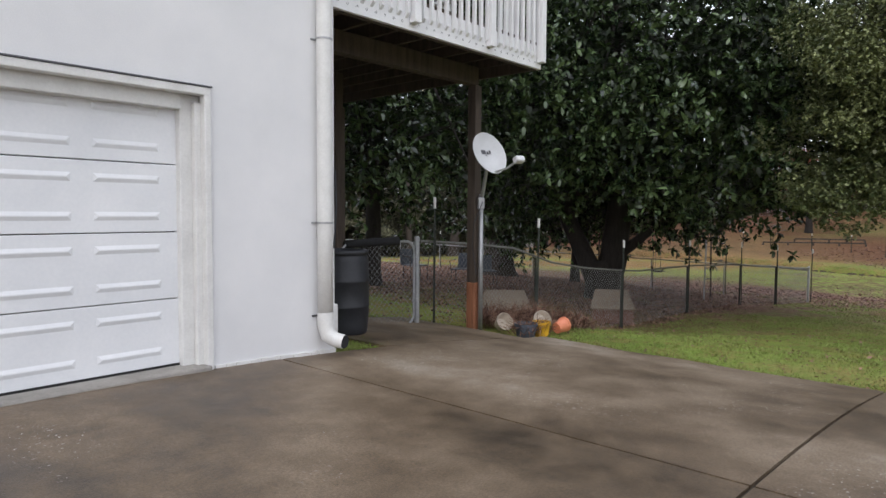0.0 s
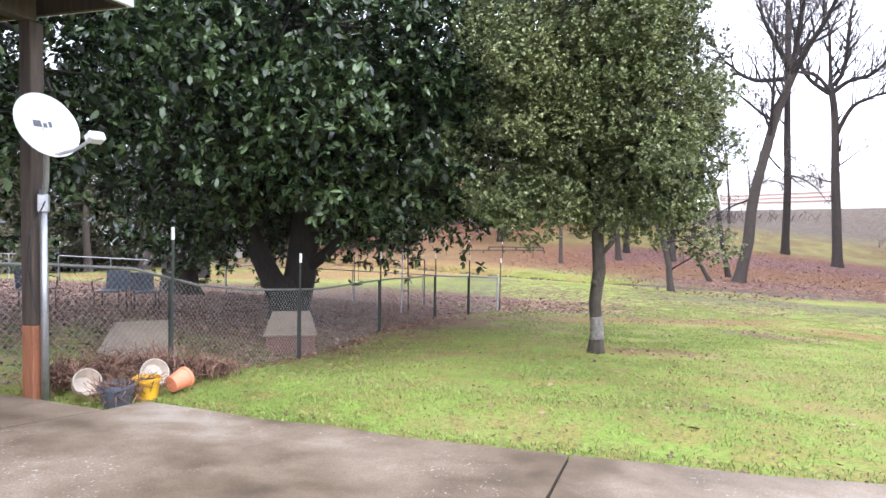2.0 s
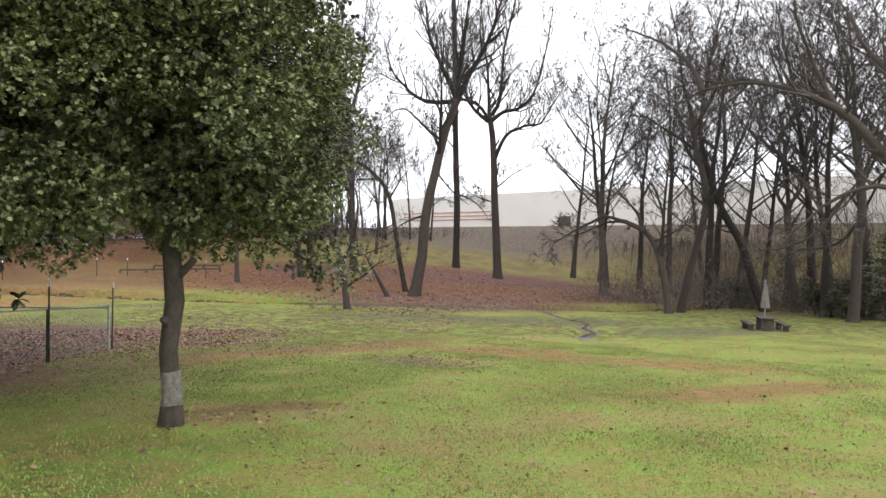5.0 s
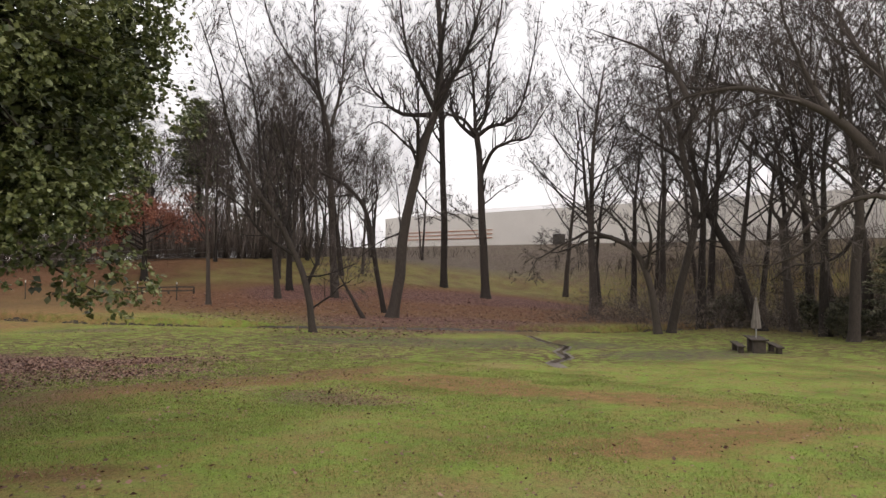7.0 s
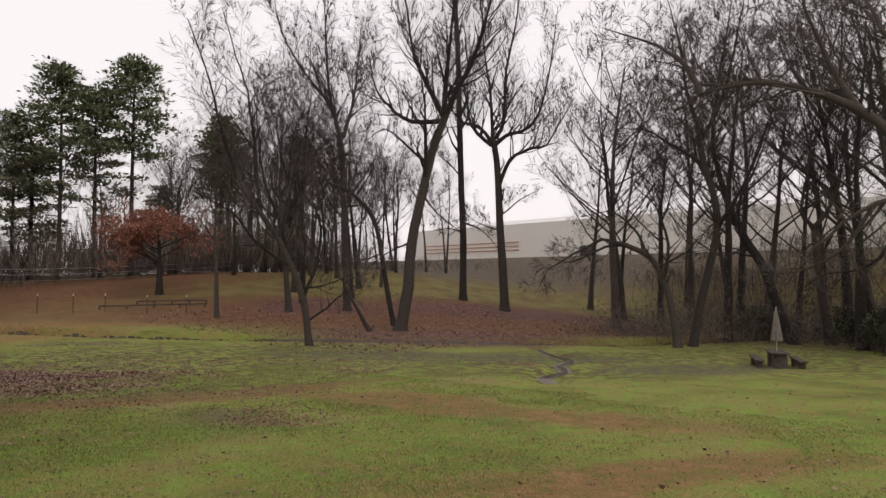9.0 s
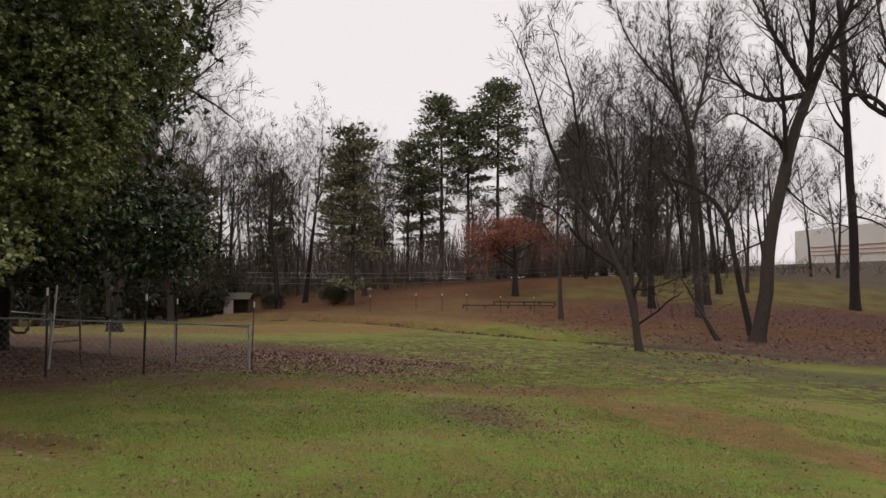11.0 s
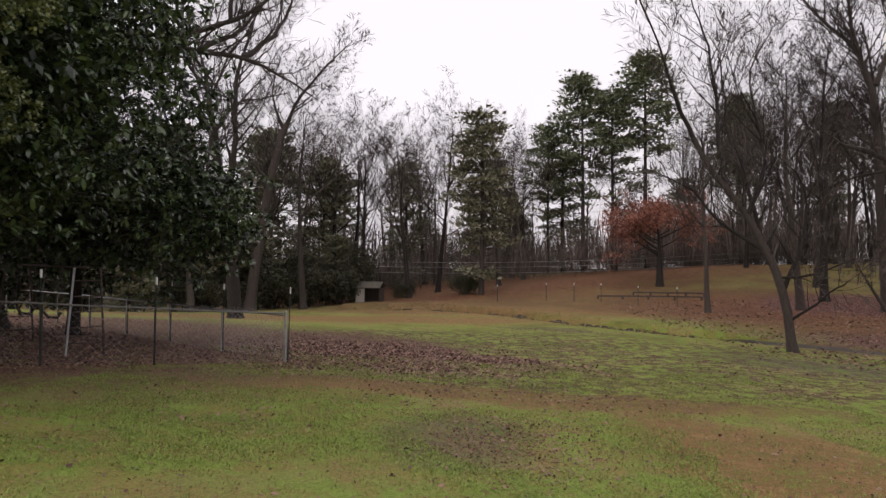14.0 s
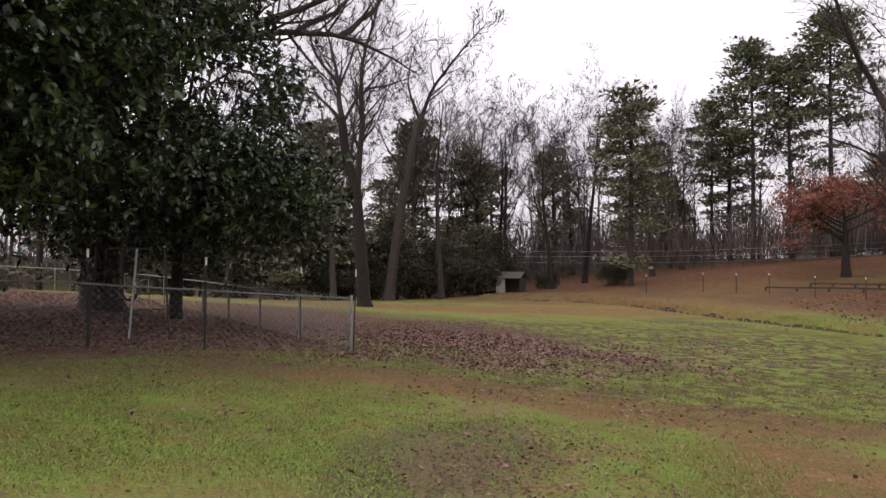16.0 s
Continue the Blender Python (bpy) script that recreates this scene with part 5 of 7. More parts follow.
shaped("edge_tree", 45, 0.34, [
    [(0.0, 0.0, 0.0), (0.0, -0.1, 2.6), (0.0, -0.2, 5.2), (0.0, -0.4, 7.8), (0.0, -0.1, 10.4)],
    [(0.0, -0.1, 10.4), (0.4, 0.4, 13.0), (1.1, 1.0, 17.1), (1.6, 1.9, 20.6)],
    [(0.0, -0.3, 9.1), (1.1, -1.1, 11.6), (2.5, -2.0, 14.9)],
    [(0.0, -0.3, 6.5), (0.7, 1.1, 4.9), (1.3, 3.3, 4.5), (1.8, 4.9, 3.5)]], 52.4, 9.7, "upright bare tree with one drooping limb", CROOKED, 8, 0.4, rise=0.4)
shaped("arching_tree", 46, 0.60, [
    [(0.0, -0.2, 0.0), (0.0, 0.5, 3.5), (0.0, 1.5, 6.7), (0.0, 2.5, 8.6), (0.0, 3.4, 9.5)],
    [(0.0, 3.4, 9.5), (-0.4, 4.3, 10.8), (-0.8, 5.3, 11.8), (-1.2, 6.7, 12.7), (-1.7, 8.3, 13.4), (-2.1, 10.0, 13.7), (-2.6, 11.9, 13.4), (-2.9, 13.1, 12.8), (-3.4, 14.8, 13.4)],
    [(0.0, 2.2, 8.0), (0.2, 2.4, 11.1), (0.6, 3.1, 13.6), (1.1, 4.2, 15.3), (1.5, 4.9, 17.2), (1.9, 5.6, 18.5), (2.3, 6.7, 20.0)],
    [(-1.7, 8.3, 13.4), (-1.2, 9.8, 14.0), (-0.8, 11.6, 14.2), (-0.4, 13.2, 14.6), (0.0, 15.9, 14.0)],
    [(0.0, 1.5, 6.7), (-0.5, 3.4, 7.6), (-1.0, 5.3, 6.9), (-1.6, 7.1, 5.2), (-2.1, 8.2, 3.5)],
    [(-0.7, 4.8, 7.2), (-0.8, 5.8, 5.5), (-0.9, 7.4, 4.3), (-1.0, 9.3, 4.0)],
    [(-0.8, 5.3, 11.8), (-0.9, 6.4, 14.3), (-1.6, 7.2, 16.9), (-2.6, 7.4, 19.9)],
    [(-2.6, 11.9, 13.4), (-2.2, 13.1, 15.6), (-1.6, 15.5, 17.5), (-1.0, 18.5, 19.2)]], 46.5, 4.5, "big bare tree arching its limbs over the lawn", limbs=4, first=0.6, sub=(6, 8, 6), rise=0.25, fine=0.8, kind="arching_tree")
for i, (x, y, s) in enumerate([(57, 4, 1.25), (62, 10, 1.35), (70, 15, 1.45), (72, 24, 1.45), (76, 30, 1.4), (68, 2, 1.3), (80, 8, 1.4), (58, -6, 1.2), (84, 22, 1.2), (90, 36, 1.1)]):
    plant(VAR[(i + 2) % 5], x, y, "bare hardwood at the wood's edge", "bare trees past the picnic table", 51 * i, s, 1.1)


# ---- evergreens ----
def pine_meshes(seed, height, bare, width, mat=None, clump=0.9):
    """A tall evergreen: whorls of upswept limbs that carry separate tufts of needles."""
    r = random.Random(seed)
    rs = np.random.RandomState(seed)
    g = Geo()
    g.tube([(0, 0, -0.2), (0, 0, 0.4), (0.1, 0, height * 0.4), (0.05, 0.1, height * 0.75), (0, 0, height)], [0.36, 0.29, 0.23, 0.15, 0.03], 8, cap=False)
    P, W = [], []
    total = 58
    for i in range(total + 10):
        t = bare + (1 - bare) * (i / total) ** 0.85
        stub = i >= total
        if stub:
            t = bare * r.uniform(0.45, 1.0)
        z, a = height * t, r.uniform(0, 6.28)
        crown = max(0.0, (t - bare) / (1 - bare))
        reach = width * (0.75 + 0.45 * crown - 1.0 * crown**2.6) * r.uniform(0.45, 1.1)
        if stub:
            reach *= 0.5
        end = Vector((math.cos(a) * reach, math.sin(a) * reach, z + reach * r.uniform(0.05, 0.35)))
        mid = Vector((0, 0, z)).lerp(end, 0.5) + Vector((0, 0, -0.15))
        g.tube([(0, 0, z), mid, end], [0.06, 0.04, 0.012], 4, cap=False)
        if stub and r.random() < 0.7:
            continue
        for k in range(5):
            c = np.array(mid.lerp(end, r.uniform(0.0, 1.1))) + rs.normal(size=3) * [0.5, 0.5, 0.15]
            n = 24
            d = rs.normal(size=(n, 3)) * [1, 1, 0.5]
            P.append(c + d * clump * [0.30, 0.30, 0.10])
            W.append(d + [0, 0, 0.6])
    P, W = np.concatenate(P), np.concatenate(W)
    L = rs.uniform(0.18, 0.42, len(P)) * clump
    return g.mesh("pine_trunk", BARK, True), leaf_cloud("pine_crown", P, W, L, L * 0.24, mat or PINE_NEEDLE, 0.1)


PINES = [pine_meshes(61, 27, 0.52, 5.2, None, 1.7), pine_meshes(62, 25, 0.48, 5.0, None, 1.7), pine_meshes(63, 18, 0.22, 4.4, CEDAR_LEAF, 1.5), pine_meshes(64, 10, 0.08, 3.4, CEDAR_LEAF, 1.3)]
TC = ("trunk", "crown")
for i, (k, x, y, s) in enumerate([(0, 37, 94, 1.0), (1, 41.5, 95, 1.0), (0, 45.5, 93, 1.08), (1, 33, 98, 0.85), (2, 21.2, 70, 1.0), (0, 58, 92, 0.85), (1, 66, 84, 0.8)]):
    plant(PINES[k], x, y, "tall pine with a bare lower trunk" if k < 2 else "ragged evergreen among bare trees", "pines", 80 * i, s, name="pine_tree", names=TC)
for i, (k, x, y, s) in enumerate([(3, -4, 62, 1.0), (3, 0, 66, 0.8), (2, -9, 70, 1.0), (3, -13, 60, 1.0), (2, -1, 76, 1.05), (2, 4, 80, 0.9), (1, -14, 78, 0.8), (2, -22, 66, 1.0), (3, 56, 6, 0.7), (3, 60, 8, 0.6), (3, 64, 0, 0.9), (2, 13, 92, 0.9), (3, 28, 104, 1.2), (3, 6, 75, 0.7), (3, -7, 56, 0.8), (3, -18, 54, 0.9), (2, -30, 56, 1.0)]):
    plant(PINES[k], x, y, "dull green evergreen at the wood's edge", "evergreens at the wood's edge", 43 * i, s, name="evergreen_tree", names=TC)


def red_oak():
    x, y = 37.9, 66.9
    top = empty("red_leaved_oak", pose(x, y, ground_z(x, y)), "small oak holding rust-red winter leaves", "tree")
    t, l, w = bare_tree(71, 7.2, 0.32, (0, 0), 0.30, 16, (7, 5, 3), 0.02, 0.05, 0.80)
    t.done("trunk", BARK_DARK, top, smooth=True)
    l.done("branchwork", BARK_DARK, top, smooth=True)
    ends = [(p + d * length * u) for p, d, length, wd in w for u in (0.35, 0.8) if p.z > 1.9]
    rs = np.random.RandomState(73)
    pos = np.repeat(np.array([tuple(e) for e in ends]), 4, 0)
    pos += rs.normal(size=pos.shape) * [0.22, 0.22, 0.10]
    way = rs.normal(size=pos.shape) * [1, 1, 0.5] + [0, 0, -0.3]
    size = rs.uniform(0.12, 0.22, len(pos))
    child("crown", leaf_cloud("red_crown", pos, way, size, size * 0.36, RED_LEAF, 0.3), top, label="rust-red leaves")


red_oak()

# ---- the wood behind ----
wood = random.Random(99)
count = 0
for i in range(400):
    az, d = wood.uniform(-62, 100), wood.uniform(72, 125)
    x, y = 12 + d * math.sin(radians(az)), 6 + d * math.cos(radians(az))
    if 18 < az < 88 and d < 104:
        continue
    if az > 40 and wood.random() < 0.62:
        continue
    if math.hypot(x - 37.9, y - 66.9) < 14 or count > 90:
        continue
    if 0 < az < 22 and d < 84:
        continue
    count += 1
    plant(VAR[i % 5], x, y, "bare winter tree in the wood", "bare trees of the wood", wood.uniform(0, 360), wood.uniform(0.75, 1.15), wood.uniform(0.8, 1.1))


for i, (x, y, k, sc) in enumerate([(-3, 58, 1, 0.9), (5, 63, 2, 0.9), (9, 74, 3, 0.9), (-9, 52, 4, 0.85), (14, 72, 0, 0.85), (-15, 58, 1, 0.9), (0, 70, 3, 1.0), (17, 78, 2, 0.9), (-20, 50, 0, 0.9), (24, 80, 4, 0.9), (7, 84, 1, 1.0), (-6, 66, 2, 1.0), (28, 88, 3, 0.9)]):
    plant(VAR[k], x, y, "bare winter tree at the edge of the wood", "bare trees of the wood", 97 * i, sc, 1.25)


for i in range(36):
    az, d = (wood.uniform(14, 46), wood.uniform(84, 124)) if i < 20 else (wood.uniform(29, 44), wood.uniform(76, 104))
    x, y = 12 + d * math.sin(radians(az)), 6 + d * math.cos(radians(az))
    plant(VAR[i % 5], x, y, "bare winter tree in the wood", "bare trees of the wood", wood.uniform(0, 360), wood.uniform(0.7, 1.05), wood.uniform(0.9, 1.2))
for i, (x, y, k, sc) in enumerate([(64, 32, 2, 1.25), (73, 36, 3, 1.3), (63, 6, 0, 1.2), (70, 9, 1, 1.3), (76, 18, 2, 1.1), (60, 0, 3, 0.9), (80, 40, 4, 1.0), (82, 28, 0, 1.1), (52, 1, 1, 0.8)]):
    plant(VAR[k], x, y, "bare hardwood at the wood's edge", "bare trees past the picnic table", 37 * i, sc, 1.25)


def brush_mesh(seed, n, size, tall):
    """A tangle of short leafless twigs."""
    rs = np.random.RandomState(seed)
    p = rs.normal(size=(n, 3)) * [size * 0.45, size * 0.45, tall * 0.05]
    p[:, 2] = np.abs(rs.normal(size=n)) * tall * 0.38
    way = rs.normal(size=(n, 3)) * [0.9, 0.9, 0.5] + [0, 0, 0.45]
    L = rs.uniform(0.4, 1.0, n) * tall * 0.28
    return leaf_cloud("brush", p, way, L, np.full(n, 0.013) + L * 0.008, BRUSH, 0.1)


BRUSHES = [brush_mesh(81, 2200, 6, 2.2), brush_mesh(82, 2200, 7, 2.8)]
for i in range(70):
    az, d = -62 + 165 * (i + wood.random()) / 70, wood.uniform(84, 112)
    if az > 12:
        d += 20
    if 36 < az < 68:
        continue
    x, y = 12 + d * math.sin(radians(az)), 6 + d * math.cos(radians(az))
    ob = new("brush", BRUSHES[i % 2])
    ob.matrix_world = pose(x, y, ground_z(x, y) - 0.1, 0, 0, wood.uniform(0, 360)) @ Matrix.Diagonal((1.5, 1.5, 1.2, 1))
    tagged(ob, "brown leafless brush at the foot of the wood", "brush", "brush of the wood", "stuff")


def undergrowth_mesh(seed, n, size, tall):
    """Thin bare saplings standing close together."""
    rs = np.random.RandomState(seed)
    p = np.c_[rs.normal(size=(n, 2)) * size * 0.5, np.zeros(n)]
    k = n * 3 // 4
    p[:k, 2] = rs.uniform(0.1, 0.75, k) * tall
    way = np.where(np.arange(n)[:, None] < k, rs.normal(size=(n, 3)) * [0.8, 0.8, 0.3] + [0, 0, 0.5], rs.normal(size=(n, 3)) * [0.10, 0.10, 0.02] + [0, 0, 1])
    L = np.where(np.arange(n) < k, rs.uniform(0.8, 2.2, n), rs.uniform(0.6, 1.0, n) * tall)
    return leaf_cloud("undergrowth", p, way, L, np.where(np.arange(n) < k, 0.020, 0.034), BRUSH, 0.05)


UNDER = [undergrowth_mesh(91, 900, 8, 9), undergrowth_mesh(92, 900, 9, 12)]
spots = [(-64 + 92 * (i + wood.random()) / 46, wood.uniform(78, 118)) for i in range(46)] + [(22 + 16 * (i + wood.random()) / 14, wood.uniform(84, 112)) for i in range(14)] + [(68 + 26 * (i + wood.random()) / 12, wood.uniform(72, 98)) for i in range(12)]
for i, (az, d) in enumerate(spots):
    x, y = 12 + d * math.sin(radians(az)), 6 + d * math.cos(radians(az))
    ob = new("undergrowth", UNDER[i % 2])
    low = (0.45 if az >= 66 else 0.8) * wood.uniform(0.55, 1.35)
    ob.matrix_world = pose(x, y, ground_z(x, y) - 0.1, 0, 0, wood.uniform(0, 360)) @ Matrix.Diagonal((1.2, 1.2, low, 1))
    tagged(ob, "leafless brown saplings crowding the wood", "undergrowth", "undergrowth of the wood", "stuff")
tangle = random.Random(77)
for i in range(28):
    x, y = tangle.uniform(55, 78), tangle.uniform(-8, 28)
    if math.hypot(x - 62, y - 16.5) < 2.5:
        continue
    ob = new("brush", BRUSHES[i % 2])
    ob.matrix_world = pose(x, y, ground_z(x, y) - 0.1, 0, 0, 60 * i) @ Matrix.Diagonal((0.9, 0.9, tangle.uniform(0.9, 2.4), 1))
    tagged(ob, "tangled brown brush past the picnic table", "brush", "brush past the picnic table", "stuff")
for i, (x, y, k, sc) in enumerate([(58, 12, 0, 1.1), (60.5, 21, 1, 1.2), (67, 11, 2, 1.2), (70, 21, 3, 1.2), (75, 14, 0, 1.3), (66, 6, 3, 1.1), (78, 34, 1, 1.2)]):
    plant(VAR[k], x, y, "slim bare hardwood in the tangle", "bare trees past the picnic table", 71 * i, sc, 1.2)


# dark evergreens and a thick understorey close the wood behind the yard
for i in range(18):
    az, d = -30 + 72 * (i + wood.random()) / 18, wood.uniform(90, 128)
    x, y = 12 + d * math.sin(radians(az)), 6 + d * math.cos(radians(az))
    if az < 34:
        plant(PINES[(3, 2, 3, 2, 1)[i % 5]], x, y, "dull green evergreen in the wood", "evergreens of the wood", 53 * i, wood.uniform(0.8, 1.15) * (0.85 if i % 5 == 4 else 1.0), 1.25, "evergreen_tree", 0, TC)
    ob = new("undergrowth", UNDER[i % 2])
    ob.matrix_world = pose(x + 3, y - 4, ground_z(x + 3, y - 4) - 0.1, 0, 0, 70 * i) @ Matrix.Diagonal((1.4, 1.4, (0.7 if az < 30 else 0.4) * wood.uniform(0.5, 1.0), 1))
    tagged(ob, "leafless brown saplings crowding the wood", "undergrowth", "undergrowth of the wood", "stuff")


def thicket_meshes(seed, wide, tall):
    """A dense half-evergreen shrub: many thin stems hidden by small dull leaves."""
    r = random.Random(seed)
    g = Geo()
    lobes = []
    for i in range(16):
        a, q = r.uniform(0, 6.28), r.uniform(0.1, 1.0)
        x, y, z = math.cos(a) * wide * q * 0.7, math.sin(a) * wide * q * 0.7, tall * r.uniform(0.18, 0.80) * (1.1 - 0.4 * q)
        lobes.append((x, y, z, wide * r.uniform(0.22, 0.42), wide * r.uniform(0.22, 0.42), tall * r.uniform(0.12, 0.26)))
        g.tube([(x * 0.2, y * 0.2, -0.1), (x * 0.5, y * 0.5, z * 0.6), (x, y, z + tall * 0.2)], [0.06, 0.04, 0.012], 4, cap=False)
    return g.mesh("thicket_stems", BARK, True), rosettes("thicket_leaves", lobes, 2600, 5, 0.24, 0.30, THICKET_LEAF, seed, 0.35, 0.2, 0.4)


THICKET = [thicket_meshes(101, 4.0, 7.2), thicket_meshes(102, 3.6, 5.6), thicket_meshes(103, 3.2, 8.6)]
for i, (x, y, k, sc) in enumerate([(-8.5, 61, 0, 1.0), (-5.0, 63.5, 2, 1.0), (-1.5, 64, 0, 1.0), (1.5, 66, 1, 1.0), (4.2, 67.5, 0, 0.9), (7.0, 69.8, 1, 0.85), (-12, 59, 1, 1.1), (-16, 56, 0, 1.1), (-21, 53, 2, 1.0), (-3.5, 60.5, 1, 0.8), (8.5, 73, 2, 0.8), (13.4, 72.5, 1, 0.45), (19.8, 71.5, 1, 0.5)]):
    plant(THICKET[k], x, y, "dense dull green thicket at the wood's edge", "thicket shrubs", 61 * i, sc, name="thicket_shrub", names=("stem_cluster", "leafage"), category="shrub")
for i, (x, y, k, sc) in enumerate([(57, 7, 1, 0.62), (60, 12, 1, 0.7), (55, 1, 0, 0.6), (63, 3, 0, 0.7), (66, 20, 1, 0.7), (59, -3, 1, 0.8), (56.5, 10.5, 1, 0.5)]):
    plant(THICKET[k], x, y, "low dark evergreen shrub past the picnic table", "shrubs past the picnic table", 80 * i, sc, name="evergreen_shrub", names=("stem_cluster", "leafage"), category="shrub")


# ---- the long pale building beyond the bank ----
def far_building():
    top = empty("warehouse", pose(111, 106, 0, 0, 0, math.degrees(math.atan2(-118, -4))), "long beige warehouse beyond the trees", "building")
    g = Geo()
    g.box(0, 0, -4, 150, 40, 11.5)
    g.done("wall", FAR_WALL, top)
    g = Geo()
    g.add([(-0.02, -0.02, 11.5), (150.02, -0.02, 11.5), (150.02, 40.02, 11.5), (-0.02, 40.02, 11.5), (-0.02, 20, 14.5), (150.02, 20, 14.5)], [(0, 1, 5, 4), (2, 3, 4, 5), (1, 2, 5), (3, 0, 4), (3, 2, 1, 0)])
    g.done("roof", FAR_ROOF, top)
    for k in range(3):
        g = Geo()
        g.box(4, -0.12, 6.5 + k * 0.75, 30, -0.02, 6.68 + k * 0.75)
        g.done("band", FAR_RED, top, "red-brown band")
    ob = empty("dumpster", pose(105.5, 59, ground_z(105.5, 59) - 0.05, 0, 0, 60), "dark steel container beside the warehouse", "container")
    b = Geo()
    b.box(-0.95, -0.7, 0.0, 0.95, 0.7, 1.65, bevel=0.06)
    b.done("body", DARK_BOX, ob)
    b = Geo()
    b.box(-1.0, -0.75, 1.65, 1.0, 0.75, 1.75, bevel=0.03)
    b.done("lid", DARK_MARK, ob)


far_building()


def far_house(x, y, turn):
    z = ground_z(x, y)
    top = empty("house", pose(x, y, z, 0, 0, turn), "small white house glimpsed through the wood", "house")
    g = Geo()
    g.box(-5, -3, -1, 5, 3, 2.6)
    g.done("wall", WHITE_TIP, top)
    g = Geo()
    g.add([(-5.4, -3.5, 2.6), (5.4, -3.5, 2.6), (5.4, 3.5, 2.6), (-5.4, 3.5, 2.6), (-5.4, 0, 4.6), (5.4, 0, 4.6)], [(0, 1, 5, 4), (2, 3, 4, 5), (1, 2, 5), (3, 0, 4), (3, 2, 1, 0)])
    g.done("roof", FAR_ROOF, top)
    for k in (-3, 0, 3):
        g = Geo()
        g.box(k - 0.5, -3.03, 0.9, k + 0.5, -2.99, 2.0)
        g.done("window", GLASS_DARK, top)


far_house(11, 138, 10)
far_house(58, 138, -20)


# ---- by the house ----
def build_barrel():
    p = HOUSE @ Vector((1.0, 0.99, 0))
    z = slab_z(1.0) - 0.005
    top = empty("barrel", pose(p.x, p.y, z), "black plastic drum standing beside the gate", "barrel")
    g = Geo()
    g.lathe([(0, 0), (0.26, 0), (0.275, 0.02), (0.285, 0.12), (0.295, 0.30), (0.303, 0.31), (0.296, 0.325), (0.298, 0.58), (0.305, 0.59), (0.297, 0.605), (0.29, 0.80), (0.28, 0.86), (0.272, 0.88)], 36)
    g.done("body", BLACK_PLASTIC, top, smooth=True)
    g = Geo()
    g.lathe([(0.272, 0.875), (0.292, 0.88), (0.294, 0.925), (0.28, 0.93), (0.262, 0.925), (0.258, 0.88), (0, 0.88)], 36)
    g.done("rim", BLACK_PLASTIC, top, smooth=True)


build_barrel()


def build_dish():
    px, py = 0.515, 8.80
    zg = ground_z(px, py)
    top = empty("satellite_dish", pose(px, py, zg), "pale grey satellite dish on a galvanised pole", "satellite dish")
    g = Geo()
    g.tube([(0, 0, -0.05), (0, 0, 1.90)], 0.032, 12)
    g.done("pole", GALV, top, smooth=True)
    c = Vector((0.60, 8.42, 2.30)) - Vector((px, py, zg))
    face = Vector((0.50, -0.74, 0.42)).normalized()
    m = Matrix.Translation(c) @ face.to_track_quat("Z", "Y").to_matrix().to_4x4()
    g = Geo()
    prof = [(0.012, -0.075), (0.08, -0.071), (0.16, -0.056), (0.23, -0.03), (0.28, 0.0), (0.287, 0.004), (0.287, -0.004), (0.23, -0.038), (0.16, -0.064), (0.08, -0.079), (0.012, -0.083)]
    g.lathe(prof, 36, m @ Matrix.Diagonal((0.9, 1.05, 1, 1)))
    g.done("reflector", DISH_GREY, top, smooth=True)
    g = Geo()
    g.box(-0.075, 0.015, -0.066, -0.01, 0.075, -0.0635, m)
    g.box(0.005, 0.015, -0.066, 0.035, 0.055, -0.0635, m)
    g.box(0.05, 0.02, -0.0665, 0.075, 0.075, -0.0635, m)
    g.done("printed_mark", DARK_MARK, top, "dark printed bars")
    g = Geo()
    g.tube([(0, 0, 1.80), (0.03, -0.05, 1.98), c * 0.5 + Vector((0.02, -0.08, 1.07)), m @ Vector((0, 0, -0.09))], [0.026, 0.024, 0.022, 0.022], 8)
    g.done("mount_arm", GALV, top, smooth=True)
    g = Geo()
    a, b = m @ Vector((0.0, -0.27, -0.03)), c + Vector((0.36, -0.16, -0.10))
    g.tube([a, a.lerp(b, 0.5) + Vector((0, 0, -0.03)), b], 0.014, 6)
    g.done("feed_arm", GALV, top)
    g = Geo()
    g.box(-0.07, -0.04, -0.05, 0.07, 0.04, 0.05, Matrix.Translation(b) @ m.to_3x3().to_4x4(), bevel=0.015)
    g.done("feed_horn", DISH_GREY, top)
    g = Geo()
    g.box(-0.045, -0.045, 1.70, 0.045, 0.045, 1.86, bevel=0.01)
    g.done("clamp", GALV, top)
    g = Geo()
    g.tube([(0.02, -0.05, 1.8), (-0.1, -0.08, 1.5), (-0.12, -0.02, 1.2), (-0.06, -0.03, 0.8)], 0.006, 5)
    g.done("lead", BLACK_PLASTIC, top)


build_dish()


def pot(name, x, y, r, h, mat, label, lie=None, soil=True, z=None):
    zz = ground_z(x, y) if z is None else z
    m = pose(x, y, zz)
    if lie:
        m = pose(x, y, zz + r * 0.93, lie[0], 0, lie[1])
    top = empty(name, m, label, "plant pot")
    g = Geo()
    k = 0.72
    g.lathe([(0, 0), (r * k, 0), (r * (k + 0.1), h * 0.4), (r * 0.94, h * 0.82), (r, h * 0.83), (r, h), (r * 0.95, h), (r * 0.9, h * 0.8), (r * (k - 0.05), 0.02), (0, 0.02)], 28)
    g.done("body", mat, top, smooth=False)
    if soil:
        s = Geo()
        s.lathe([(0, h * 0.84), (r * 0.5, h * 0.87), (r * 0.905, h * 0.84)], 20)
        s.done("soil", SOIL, top)
    return top


